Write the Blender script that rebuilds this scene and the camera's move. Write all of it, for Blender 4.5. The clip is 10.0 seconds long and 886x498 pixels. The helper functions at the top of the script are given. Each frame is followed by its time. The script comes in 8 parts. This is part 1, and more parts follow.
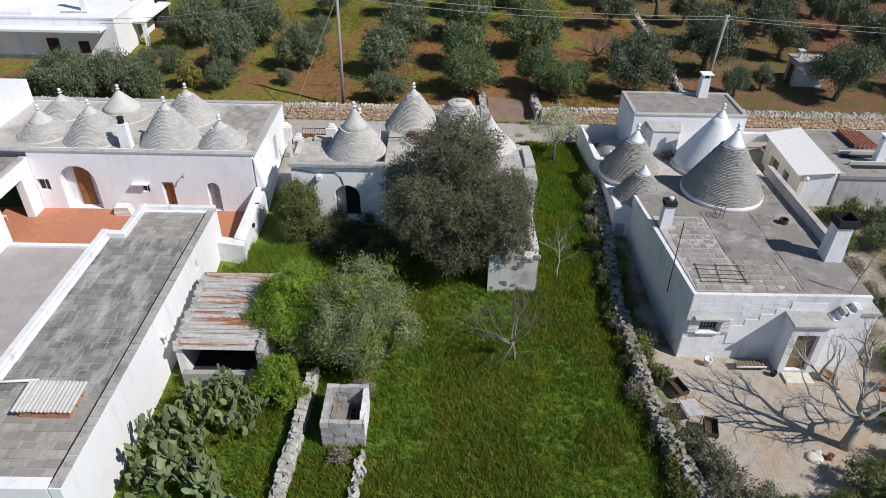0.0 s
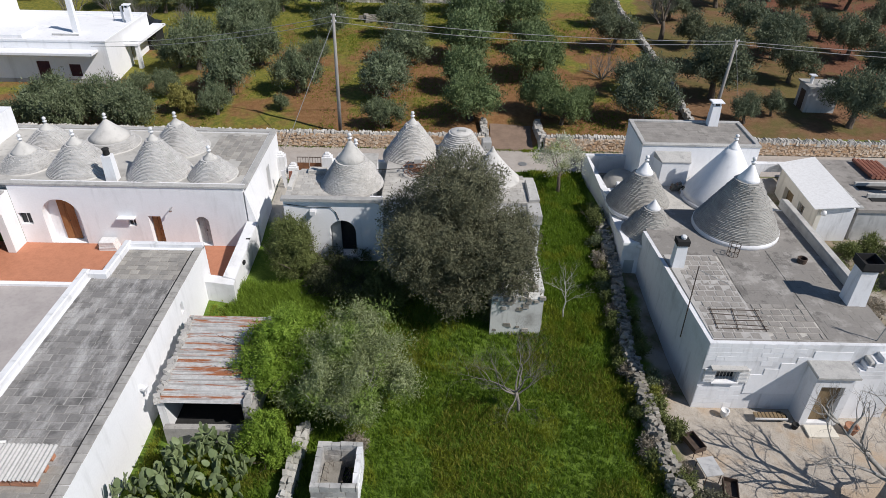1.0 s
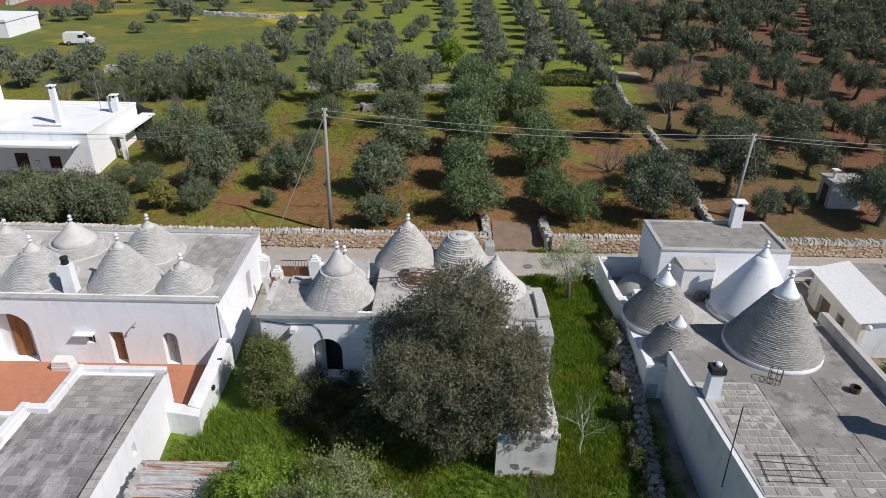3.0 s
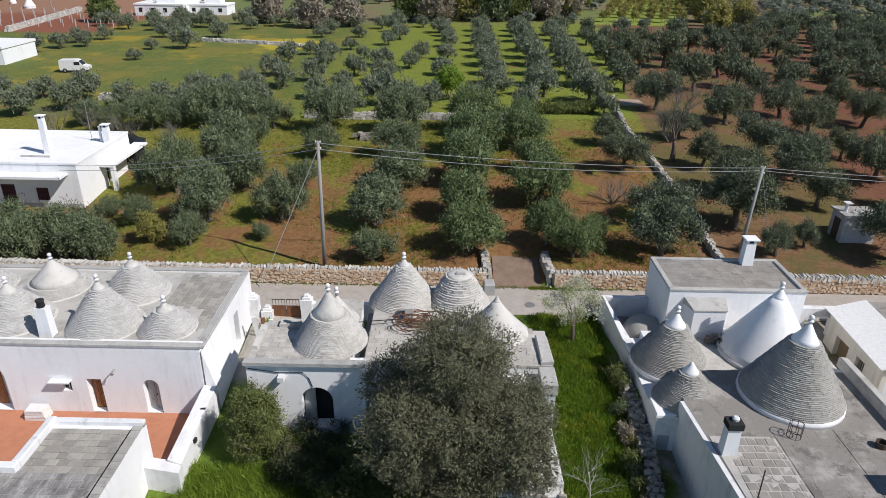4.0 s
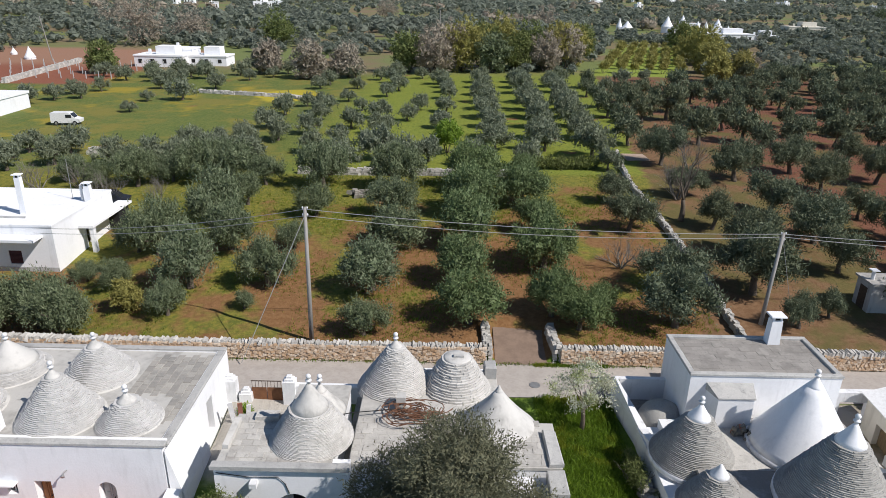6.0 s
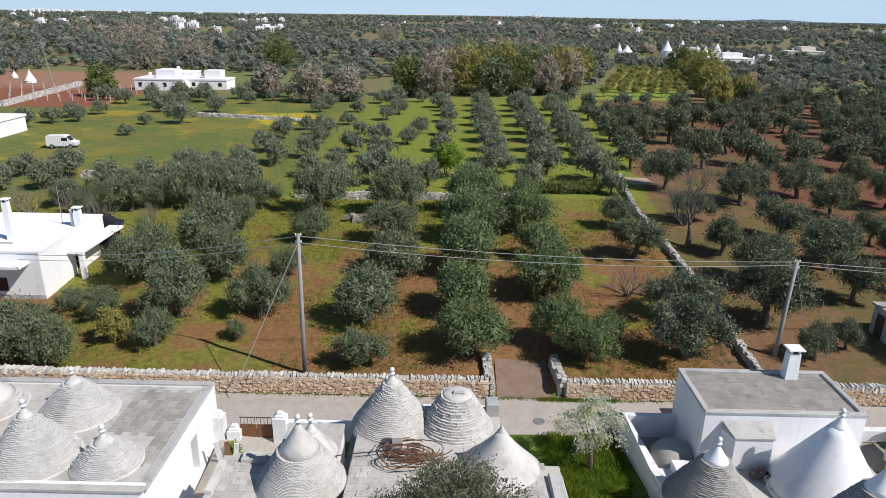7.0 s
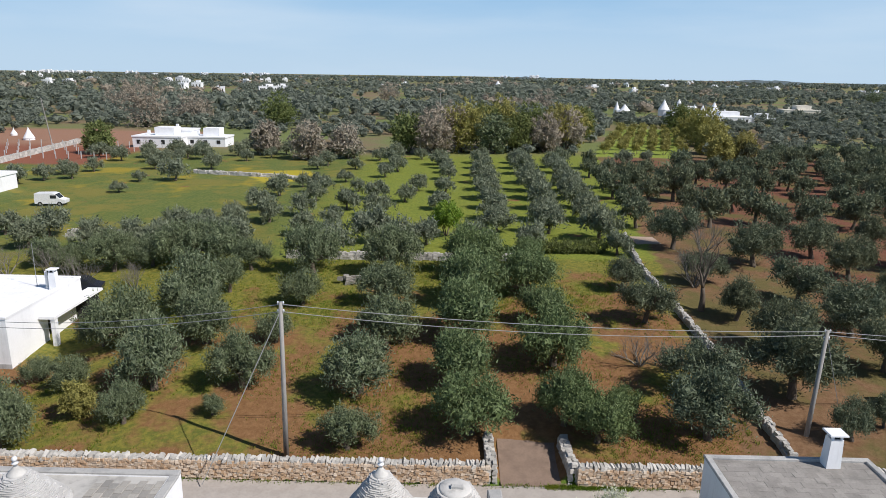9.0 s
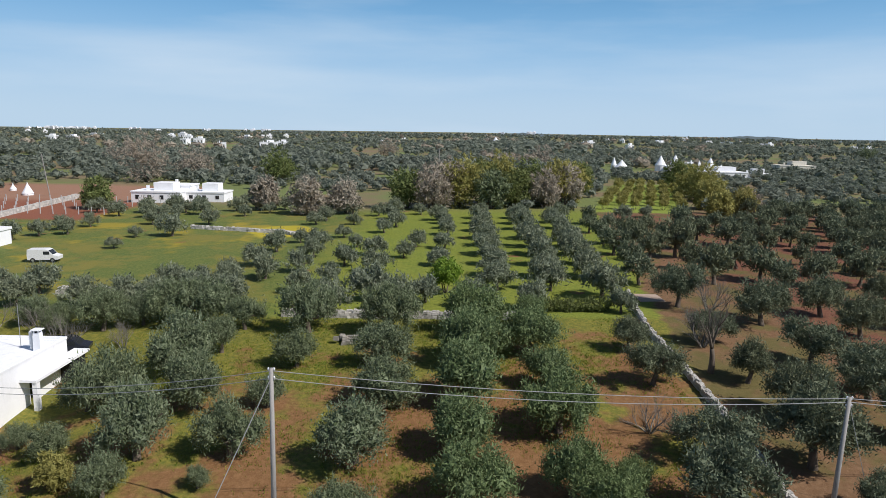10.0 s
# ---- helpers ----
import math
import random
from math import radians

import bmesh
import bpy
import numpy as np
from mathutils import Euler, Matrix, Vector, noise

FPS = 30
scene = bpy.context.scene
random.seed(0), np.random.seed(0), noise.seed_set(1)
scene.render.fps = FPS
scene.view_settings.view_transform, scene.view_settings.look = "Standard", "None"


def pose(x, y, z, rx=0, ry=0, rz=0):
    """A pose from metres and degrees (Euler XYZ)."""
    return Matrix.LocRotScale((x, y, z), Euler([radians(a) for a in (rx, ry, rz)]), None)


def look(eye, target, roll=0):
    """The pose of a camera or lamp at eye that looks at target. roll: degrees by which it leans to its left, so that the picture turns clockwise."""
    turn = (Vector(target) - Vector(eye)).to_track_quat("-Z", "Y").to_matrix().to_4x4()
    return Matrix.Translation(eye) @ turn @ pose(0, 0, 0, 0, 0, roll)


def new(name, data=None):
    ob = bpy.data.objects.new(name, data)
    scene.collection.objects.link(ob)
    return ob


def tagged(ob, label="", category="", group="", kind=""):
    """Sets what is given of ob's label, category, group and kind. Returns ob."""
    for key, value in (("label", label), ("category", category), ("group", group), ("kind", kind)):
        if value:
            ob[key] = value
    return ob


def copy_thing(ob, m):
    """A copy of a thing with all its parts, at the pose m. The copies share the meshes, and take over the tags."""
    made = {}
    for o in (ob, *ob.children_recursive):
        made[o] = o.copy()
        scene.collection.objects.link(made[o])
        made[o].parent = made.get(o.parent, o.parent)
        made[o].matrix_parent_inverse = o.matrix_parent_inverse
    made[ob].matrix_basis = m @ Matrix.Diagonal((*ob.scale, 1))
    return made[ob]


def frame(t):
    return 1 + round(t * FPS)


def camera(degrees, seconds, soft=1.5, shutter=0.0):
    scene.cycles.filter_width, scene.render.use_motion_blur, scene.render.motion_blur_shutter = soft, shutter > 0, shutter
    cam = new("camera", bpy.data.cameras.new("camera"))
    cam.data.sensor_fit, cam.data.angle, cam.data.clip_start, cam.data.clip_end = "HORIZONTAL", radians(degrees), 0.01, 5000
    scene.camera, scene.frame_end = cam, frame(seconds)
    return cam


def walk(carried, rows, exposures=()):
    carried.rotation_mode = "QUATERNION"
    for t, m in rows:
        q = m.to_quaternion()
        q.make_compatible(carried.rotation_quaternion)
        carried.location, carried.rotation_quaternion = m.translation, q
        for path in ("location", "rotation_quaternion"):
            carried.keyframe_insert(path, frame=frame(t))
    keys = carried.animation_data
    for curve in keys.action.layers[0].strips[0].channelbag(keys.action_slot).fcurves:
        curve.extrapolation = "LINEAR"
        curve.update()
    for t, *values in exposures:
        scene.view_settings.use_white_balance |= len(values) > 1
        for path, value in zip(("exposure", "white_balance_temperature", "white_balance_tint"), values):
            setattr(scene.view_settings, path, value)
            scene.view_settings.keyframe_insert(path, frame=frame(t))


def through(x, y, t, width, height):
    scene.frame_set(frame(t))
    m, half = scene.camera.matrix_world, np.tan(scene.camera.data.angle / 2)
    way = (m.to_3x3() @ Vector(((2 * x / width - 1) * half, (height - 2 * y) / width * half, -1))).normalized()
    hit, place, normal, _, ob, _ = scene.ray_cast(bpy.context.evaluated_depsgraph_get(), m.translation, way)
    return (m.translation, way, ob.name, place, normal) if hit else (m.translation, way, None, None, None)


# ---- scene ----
cam = camera(67.1, 10.0, soft=0.6)
PATH = [
    (0, (0.271, -1.203, 21.99), (0.278, 0.445, 20.857), 1.2),
    (0.5, (0.294, -0.035, 22.066), (0.299, 1.612, 20.932), 1.2),
    (1, (0.298, 1.257, 22.13), (0.302, 2.926, 21.028), 1.2),
    (1.5, (0.294, 2.551, 22.044), (0.295, 4.284, 21.045), 1.2),
    (2, (0.279, 3.824, 21.858), (0.28, 5.583, 20.905), 1.2),
    (3.5, (0.447, 7.28, 21.816), (0.445, 9.074, 20.932), 1.1),
    (4, (0.502, 8.295, 21.871), (0.499, 10.105, 21.021), 1.1),
    (4.5, (0.548, 9.322, 22.038), (0.544, 11.147, 21.219), 1.1),
    (5, (0.592, 10.268, 22.164), (0.587, 12.106, 21.374), 1.1),
    (5.5, (0.637, 11.191, 22.154), (0.632, 13.041, 21.395), 1.1),
    (7, (0.717, 13.85, 21.78), (0.708, 15.736, 21.115), 1.1),
    (7.5, (0.776, 14.677, 21.593), (0.765, 16.575, 20.961), 1.1),
    (8, (0.808, 15.527, 21.405), (0.797, 17.435, 20.808), 1.1),
    (8.5, (0.872, 16.373, 21.344), (0.859, 18.294, 20.788), 1.1),
    (9, (0.849, 17.235, 21.354), (0.837, 19.17, 20.848), 1.1),
    (9.5, (0.837, 18.073, 21.395), (0.825, 20.023, 20.954), 1.1),
    (10, (0.745, 18.858, 21.391), (0.734, 20.827, 21.042), 1.1),
]
walk(cam, [(t, look(eye, target, roll)) for t, eye, target, roll in PATH],
     [(0.0, -0.12), (1.0, -0.15), (2.0, -0.19), (3.5, -0.12), (4.5, -0.06), (5.5, -0.01), (7.0, 0.05), (8.0, 0.05), (9.0, 0.0), (10.0, -0.04)])

# ---- world and sun ----
SUN_AZ = Vector((0.89, -0.456, 0)).normalized()      # horizontal direction towards the sun
SUN_EL = radians(45)
world = bpy.data.worlds.new("sky")
scene.world = world
world.use_nodes = True
wn, wl = world.node_tree.nodes, world.node_tree.links
sky = wn.new("ShaderNodeTexSky")
sky.sky_type, sky.sun_disc = "NISHITA", False
sky.sun_elevation, sky.sun_rotation = SUN_EL, math.atan2(SUN_AZ.x, SUN_AZ.y)
sky.air_density, sky.dust_density, sky.ozone_density = 1.0, 0.1, 2.5
wco = wn.new("ShaderNodeTexCoord")
wmap = wn.new("ShaderNodeMapping")
wmap.inputs["Scale"].default_value = (1.0, 1.3, 7.0)
wl.new(wco.outputs["Generated"], wmap.inputs["Vector"])
wno = wn.new("ShaderNodeTexNoise")
wno.inputs["Scale"].default_value, wno.inputs["Detail"].default_value, wno.inputs["Roughness"].default_value = 1.5, 8, 0.52
wl.new(wmap.outputs["Vector"], wno.inputs["Vector"])
wra = wn.new("ShaderNodeMapRange")          # thin cirrus
wra.inputs["From Min"].default_value, wra.inputs["From Max"].default_value = 0.47, 0.75
wra.inputs["To Max"].default_value = 0.42
wl.new(wno.outputs["Fac"], wra.inputs["Value"])
wse = wn.new("ShaderNodeSeparateXYZ")
wl.new(wco.outputs["Generated"], wse.inputs[0])
wel = wn.new("ShaderNodeMapRange")          # pale haze towards the horizon
wel.interpolation_type = "SMOOTHSTEP"
wel.inputs["From Min"].default_value, wel.inputs["From Max"].default_value = 0.38, 0.05
wel.inputs["To Min"].default_value, wel.inputs["To Max"].default_value = 0.0, 0.95
wl.new(wse.outputs["Z"], wel.inputs["Value"])
wti = wn.new("ShaderNodeMix")               # clear air, a little bluer
wti.data_type, wti.blend_type = "RGBA", "MULTIPLY"
wti.inputs["Factor"].default_value = 1.0
wti.inputs["B"].default_value = (0.48, 0.70, 0.92, 1)
wl.new(sky.outputs["Color"], wti.inputs["A"])
SKY = 0.072
wha = wn.new("ShaderNodeMix")
wha.data_type = "RGBA"
whz = wn.new("ShaderNodeMapRange")          # whitish at the horizon, blue above it
whz.interpolation_type = "SMOOTHSTEP"
whz.inputs["From Min"].default_value, whz.inputs["From Max"].default_value = 0.0, 0.21
wl.new(wse.outputs["Z"], whz.inputs["Value"])
whc = wn.new("ShaderNodeMix")
whc.data_type = "RGBA"
whc.inputs["A"].default_value = (0.52 / SKY, 0.685 / SKY, 0.86 / SKY, 1)
whc.inputs["B"].default_value = (0.205 / SKY, 0.50 / SKY, 0.85 / SKY, 1)
wl.new(whz.outputs["Result"], whc.inputs["Factor"])
wl.new(whc.outputs["Result"], wha.inputs["B"])
wl.new(wel.outputs["Result"], wha.inputs["Factor"])
wl.new(wti.outputs["Result"], wha.inputs["A"])
wmi = wn.new("ShaderNodeMix")
wmi.data_type = "RGBA"
wmi.inputs["B"].default_value = (0.74 / SKY, 0.83 / SKY, 0.92 / SKY, 1)
wl.new(wra.outputs["Result"], wmi.inputs["Factor"])
wl.new(wha.outputs["Result"], wmi.inputs["A"])
wl.new(wmi.outputs["Result"], wn["Background"].inputs["Color"])
wn["Background"].inputs["Strength"].default_value = SKY
sun = new("sun", bpy.data.lights.new("sun", "SUN"))
sun.data.energy, sun.data.angle, sun.data.color = 5.0, radians(0.53), (1.0, 0.948, 0.91)
sun_dir = Vector((SUN_AZ.x * math.cos(SUN_EL), SUN_AZ.y * math.cos(SUN_EL), math.sin(SUN_EL)))
sun.matrix_world = look(sun_dir * 200, (0, 0, 0))
scene.view_settings.exposure = 0.0


# ---- materials ----
class Mat:
    """A small builder of node materials with world-size coordinates."""

    def __init__(self, name, rough=0.85, metal=0.0):
        self.m = bpy.data.materials.new(name)
        self.m.use_nodes = True
        self.nt = self.m.node_tree
        self.n, self.l = self.nt.nodes, self.nt.links
        self.b = self.n["Principled BSDF"]
        self.b.inputs["Roughness"].default_value, self.b.inputs["Metallic"].default_value = rough, metal
        self.b.inputs["Specular IOR Level"].default_value = 0.25
        self.geo = self.n.new("ShaderNodeNewGeometry")
        self.pos = self.geo.outputs["Position"]

    def put(self, socket, v):
        if isinstance(v, (int, float)):
            socket.default_value = v
        elif isinstance(v, tuple):
            socket.default_value = (*v, 1) if len(v) == 3 and len(socket.default_value) == 4 else v
        else:
            self.l.new(v, socket)

    def noise(self, scale, detail=4, rough=0.6, stretch=None, dist=0.0):
        n = self.n.new("ShaderNodeTexNoise")
        n.inputs["Scale"].default_value, n.inputs["Detail"].default_value = scale, detail
        n.inputs["Roughness"].default_value, n.inputs["Distortion"].default_value = rough, dist
        v = self.pos
        if stretch:
            mp = self.n.new("ShaderNodeMapping")
            mp.inputs["Scale"].default_value = stretch
            self.l.new(v, mp.inputs["Vector"])
            v = mp.outputs["Vector"]
        self.l.new(v, n.inputs["Vector"])
        return n.outputs["Fac"]

    def voronoi(self, scale, feature="F1"):
        n = self.n.new("ShaderNodeTexVoronoi")
        n.feature = feature
        n.inputs["Scale"].default_value = scale
        self.l.new(self.pos, n.inputs["Vector"])
        return n.outputs["Distance"]

    def ramp(self, v, a, b, lo=0.0, hi=1.0):
        n = self.n.new("ShaderNodeMapRange")
        n.interpolation_type = "SMOOTHSTEP"
        for k, x in zip(("Value", "From Min", "From Max", "To Min", "To Max"), (v, a, b, lo, hi)):
            self.put(n.inputs[k], x)
        return n.outputs["Result"]

    def mix(self, f, a, b, mode="MIX"):
        n = self.n.new("ShaderNodeMix")
        n.data_type, n.blend_type = "RGBA", mode
        self.put(n.inputs["Factor"], f)
        self.put(n.inputs["A"], a)
        self.put(n.inputs["B"], b)
        return n.outputs["Result"]

    def op(self, kind, a, b=0.0):
        n = self.n.new("ShaderNodeMath")
        n.operation = kind
        self.put(n.inputs[0], a)
        self.put(n.inputs[1], b)
        return n.outputs[0]

    def xyz(self):
        n = self.n.new("ShaderNodeSeparateXYZ")
        self.l.new(self.pos, n.inputs[0])
        return n.outputs

    def island(self):
        return self.geo.outputs["Random Per Island"]

    def object_random(self):
        return self.n.new("ShaderNodeObjectInfo").outputs["Random"]

    def bump(self, h, strength=0.4, dist=0.02):
        n = self.n.new("ShaderNodeBump")
        n.inputs["Strength"].default_value, n.inputs["Distance"].default_value = strength, dist
        self.l.new(h, n.inputs["Height"])
        self.l.new(n.outputs["Normal"], self.b.inputs["Normal"])

    def color(self, c):
        self.put(self.b.inputs["Base Color"], c)
        return self.m


def m_plaster(name, base, stain, amount=0.5, streak=0.5):
    k = Mat(name, 0.9)
    big = k.ramp(k.noise(0.55, 5, 0.65), 0.45, 0.75, 0, amount)
    run = k.ramp(k.noise(1.0, 5, 0.6, (2.2, 2.2, 0.35)), 0.52, 0.78, 0, streak)
    fine = k.ramp(k.noise(9, 5, 0.7), 0.3, 0.75, 0.0, 0.16)
    c = k.mix(big, base, stain)
    c = k.mix(run, c, tuple(v * 0.8 for v in stain))
    c = k.mix(fine, c, tuple(v * 0.7 for v in base))
    k.bump(k.op("ADD", k.noise(1.6, 5), k.noise(9, 4)), 0.22, 0.03)
    return k.color(c)


def m_stone(name, a, b, dirt, lichen=0.3, piece=True, rough=0.9, grain=14):
    k = Mat(name, rough)
    r = k.op("FRACT", k.op("ADD", k.island(), k.object_random())) if piece else k.noise(1.7, 3)
    c = k.mix(r, a, b)
    c = k.mix(k.ramp(k.noise(0.9, 5, 0.65), 0.45, 0.7, 0, 0.7), c, dirt)
    c = k.mix(k.ramp(k.noise(4.5, 4, 0.7), 0.55, 0.75, 0, lichen), c, tuple(v * 0.55 for v in dirt))
    c = k.mix(k.ramp(k.noise(grain, 4, 0.7), 0.35, 0.8, 0, 0.35), c, tuple(v * 0.6 for v in a))
    k.bump(k.op("ADD", k.noise(grain, 4), k.noise(grain * 0.25, 3)), 0.5, 0.03)
    return k.color(c)


def m_leaf(name, a, b, warm, rough=0.55, through=0.25, patch=None, size=0.45):
    k = Mat(name, rough)
    c = k.mix(k.island(), a, b)
    c = k.mix(k.op("MULTIPLY", k.object_random(), 0.5), c, warm)
    c = k.mix(k.ramp(k.noise(0.7, 2), 0.35, 0.7, 0.0, 0.3), c, tuple(v * 0.7 for v in a))
    if patch:
        c = k.mix(k.ramp(k.noise(size, 4, 0.6), 0.5, 0.62, 0, 0.8), c, patch)
    k.color(c)
    t = k.n.new("ShaderNodeBsdfTranslucent")
    k.l.new(c, t.inputs["Color"])
    mx = k.n.new("ShaderNodeMixShader")
    mx.inputs[0].default_value = through
    k.l.new(k.b.outputs[0], mx.inputs[1])
    k.l.new(t.outputs[0], mx.inputs[2])
    k.l.new(mx.outputs[0], k.n["Material Output"].inputs["Surface"])
    return k.m


def m_plain(name, base, dark, rough=0.7, scale=6.0, metal=0.0, amount=0.7, stretch=None):
    k = Mat(name, rough, metal)
    c = k.mix(k.ramp(k.noise(scale, 5, 0.65, stretch), 0.35, 0.75, 0, amount), base, dark)
    c = k.mix(k.ramp(k.noise(scale * 5, 3, 0.7), 0.4, 0.8, 0, 0.25), c, tuple(v * 0.6 for v in dark))
    k.bump(k.noise(scale * 4, 4), 0.3, 0.01)
    return k.color(c)


WHITE = m_plaster("limewash", (0.85, 0.855, 0.865), (0.66, 0.66, 0.655), 0.3, 0.35)
WHITE_OLD = m_plaster("weathered_limewash", (0.78, 0.785, 0.795), (0.55, 0.55, 0.545), 0.7, 0.8)
GREY_RENDER = m_plaster("grey_render", (0.50, 0.50, 0.49), (0.30, 0.30, 0.29), 0.8, 0.8)
CREAM = m_plaster("cream_render", (0.70, 0.66, 0.57), (0.5, 0.46, 0.38), 0.5, 0.5)
CONE = m_stone("trullo_stone", (0.52, 0.51, 0.49), (0.61, 0.60, 0.58), (0.38, 0.37, 0.35), 0.4)
CONE_DARK = m_stone("grey_trullo_stone", (0.37, 0.36, 0.335), (0.45, 0.44, 0.41), (0.28, 0.27, 0.25), 0.5)
CONE_WARM = m_stone("old_trullo_stone", (0.55, 0.535, 0.505), (0.65, 0.635, 0.605), (0.43, 0.415, 0.385), 0.4)
CONE_LIGHT = m_plaster("rendered_cone", (0.58, 0.565, 0.53), (0.38, 0.37, 0.345), 0.8, 0.8)
CONE_WHITE = m_plaster("whitewashed_cone", (0.86, 0.865, 0.87), (0.72, 0.73, 0.75), 0.4, 0.5)


def m_slab():
    """Dark weathered roof slabs with pale lime wash left in long streaks."""
    k = Mat("roof_slab", 0.9)
    r = k.op("FRACT", k.op("ADD", k.island(), k.object_random()))
    c = k.mix(r, (0.20, 0.193, 0.186), (0.33, 0.32, 0.305))
    c = k.mix(k.ramp(k.noise(0.8, 5, 0.65), 0.46, 0.66, 0, 0.75), c, (0.10, 0.098, 0.095))
    c = k.mix(k.ramp(k.noise(0.7, 6, 0.7, (1.6, 0.45, 1)), 0.45, 0.66, 0, 0.85), c, (0.50, 0.49, 0.475))
    c = k.mix(k.ramp(k.noise(13, 4, 0.7), 0.4, 0.75, 0, 0.4), c, (0.11, 0.107, 0.10))
    k.bump(k.op("ADD", k.noise(14, 4), k.noise(4, 3)), 0.5, 0.03)
    return k.color(c)


SLAB = m_slab()
SLAB_PALE = m_stone("pale_roof_slab", (0.29, 0.275, 0.25), (0.44, 0.415, 0.37), (0.24, 0.235, 0.22), 0.4)
ROOF_JOINT = m_plain("grey_roof_joint", (0.43, 0.42, 0.40), (0.16, 0.155, 0.15), 0.95, 0.9)
MORTAR_PALE = m_plain("pale_mortar", (0.48, 0.46, 0.43), (0.34, 0.33, 0.31), 0.95, 1.4)
ROOF_GREY = m_plaster("grey_screed", (0.32, 0.298, 0.272), (0.16, 0.148, 0.135), 1.0, 1.0)
WORN = m_plaster("worn_roof_plaster", (0.50, 0.485, 0.45), (0.27, 0.26, 0.24), 0.9, 0.6)
ROOF_PALE = m_plaster("pale_grey_screed", (0.42, 0.405, 0.375), (0.22, 0.213, 0.2), 0.95, 0.8)
ROOF_DARK = m_stone("dark_roof_screed", (0.235, 0.222, 0.205), (0.275, 0.26, 0.24), (0.135, 0.128, 0.118), 0.7, grain=9)
def m_screed():
    k = Mat("patched_roof_screed", 0.95)
    c = k.mix(k.noise(9, 5, 0.7), (0.20, 0.187, 0.17), (0.30, 0.283, 0.26))
    c = k.mix(k.ramp(k.noise(0.55, 6, 0.7), 0.5, 0.66, 0, 0.75), c, (0.42, 0.40, 0.37))
    c = k.mix(k.ramp(k.noise(0.9, 6, 0.7), 0.36, 0.46, 0.7, 0), c, (0.125, 0.118, 0.108))
    k.color(c)
    k.bump(k.noise(14, 5), 0.35, 0.01)
    return k.m


ROOF_SCREED = m_screed()
ROOF_MORTAR = m_plain("pale_roof_mortar", (0.56, 0.53, 0.475), (0.28, 0.265, 0.24), 0.95, 1.4)
ROOF_STONE = m_stone("brown_roof_stone", (0.29, 0.27, 0.245), (0.36, 0.337, 0.305), (0.20, 0.188, 0.17), 0.6)
CHIANCA = m_stone("pale_limestone_slab", (0.45, 0.43, 0.395), (0.57, 0.55, 0.505), (0.29, 0.272, 0.245), 0.6)
COPING = m_stone("coping_stone", (0.42, 0.415, 0.40), (0.52, 0.51, 0.48), (0.27, 0.27, 0.265), 0.5)
DRY = m_stone("dry_stone", (0.46, 0.31, 0.19), (0.68, 0.585, 0.475), (0.46, 0.29, 0.165), 0.4)
DRY_CAP = m_stone("dry_stone_cap", (0.44, 0.42, 0.385), (0.62, 0.595, 0.545), (0.29, 0.28, 0.255), 0.5)
RUBBLE = m_stone("rubble_stone", (0.22, 0.205, 0.175), (0.42, 0.39, 0.34), (0.13, 0.118, 0.095), 0.6)
GARDEN_STONE = m_stone("mossy_stone", (0.40, 0.39, 0.35), (0.58, 0.565, 0.52), (0.25, 0.25, 0.20), 0.6)
BLOCK = m_stone("grey_block", (0.36, 0.35, 0.335), (0.50, 0.485, 0.455), (0.25, 0.245, 0.235), 0.5)
ASPHALT = m_plain("road_asphalt", (0.43, 0.39, 0.35), (0.33, 0.295, 0.262), 0.9, 1.2)
RED_FLOOR = m_plain("terracotta_paving", (0.50, 0.22, 0.13), (0.40, 0.17, 0.10), 0.8, 2.2)
CEMENT = m_plain("cement_yard", (0.42, 0.39, 0.375), (0.33, 0.305, 0.295), 0.9, 0.8)
BARK = m_plain("bark", (0.16, 0.13, 0.10), (0.07, 0.055, 0.045), 0.95, 5, stretch=(1, 1, 0.3))
FIG_BARK = m_plain("fig_bark", (0.25, 0.23, 0.20), (0.15, 0.135, 0.115), 0.95, 5)
BARK_GREY = m_plain("grey_bark", (0.36, 0.34, 0.31), (0.20, 0.185, 0.165), 0.95, 5)
PALE_BARK = m_plain("pale_bark", (0.52, 0.50, 0.46), (0.33, 0.315, 0.28), 0.95, 5)
TWIG = m_plain("twig", (0.20, 0.17, 0.14), (0.12, 0.10, 0.085), 0.95, 5)
OLIVE = m_leaf("olive_leaf", (0.10, 0.136, 0.064), (0.255, 0.295, 0.182), (0.185, 0.215, 0.1), 0.62, 0.25)
OLIVE_SILVER = m_leaf("silver_olive_leaf", (0.135, 0.165, 0.105), (0.305, 0.335, 0.24), (0.22, 0.24, 0.14), 0.62, 0.28)
OLIVE_FRESH = m_leaf("fresh_olive_leaf", (0.095, 0.145, 0.052), (0.24, 0.30, 0.145), (0.17, 0.22, 0.08), 0.62, 0.28)
OLIVE_EAST = m_leaf("eastern_olive_leaf", (0.082, 0.108, 0.062), (0.205, 0.24, 0.15), (0.17, 0.175, 0.092), 0.62, 0.22)
# Paler, bluer leaf colour with the distance haze put into it.
GROVE_HAZED = m_leaf("hazed_grove_leaf", (0.14, 0.17, 0.135), (0.26, 0.295, 0.245), (0.2, 0.2, 0.13), 0.85, 0.4)
OLIVE_DARK = m_leaf("old_olive_leaf", (0.13, 0.138, 0.08), (0.25, 0.255, 0.165), (0.2, 0.19, 0.115), 0.8, 0.38)
GREEN = m_leaf("fresh_leaf", (0.17, 0.28, 0.03), (0.31, 0.43, 0.065), (0.2, 0.28, 0.04), 0.6, 0.35)
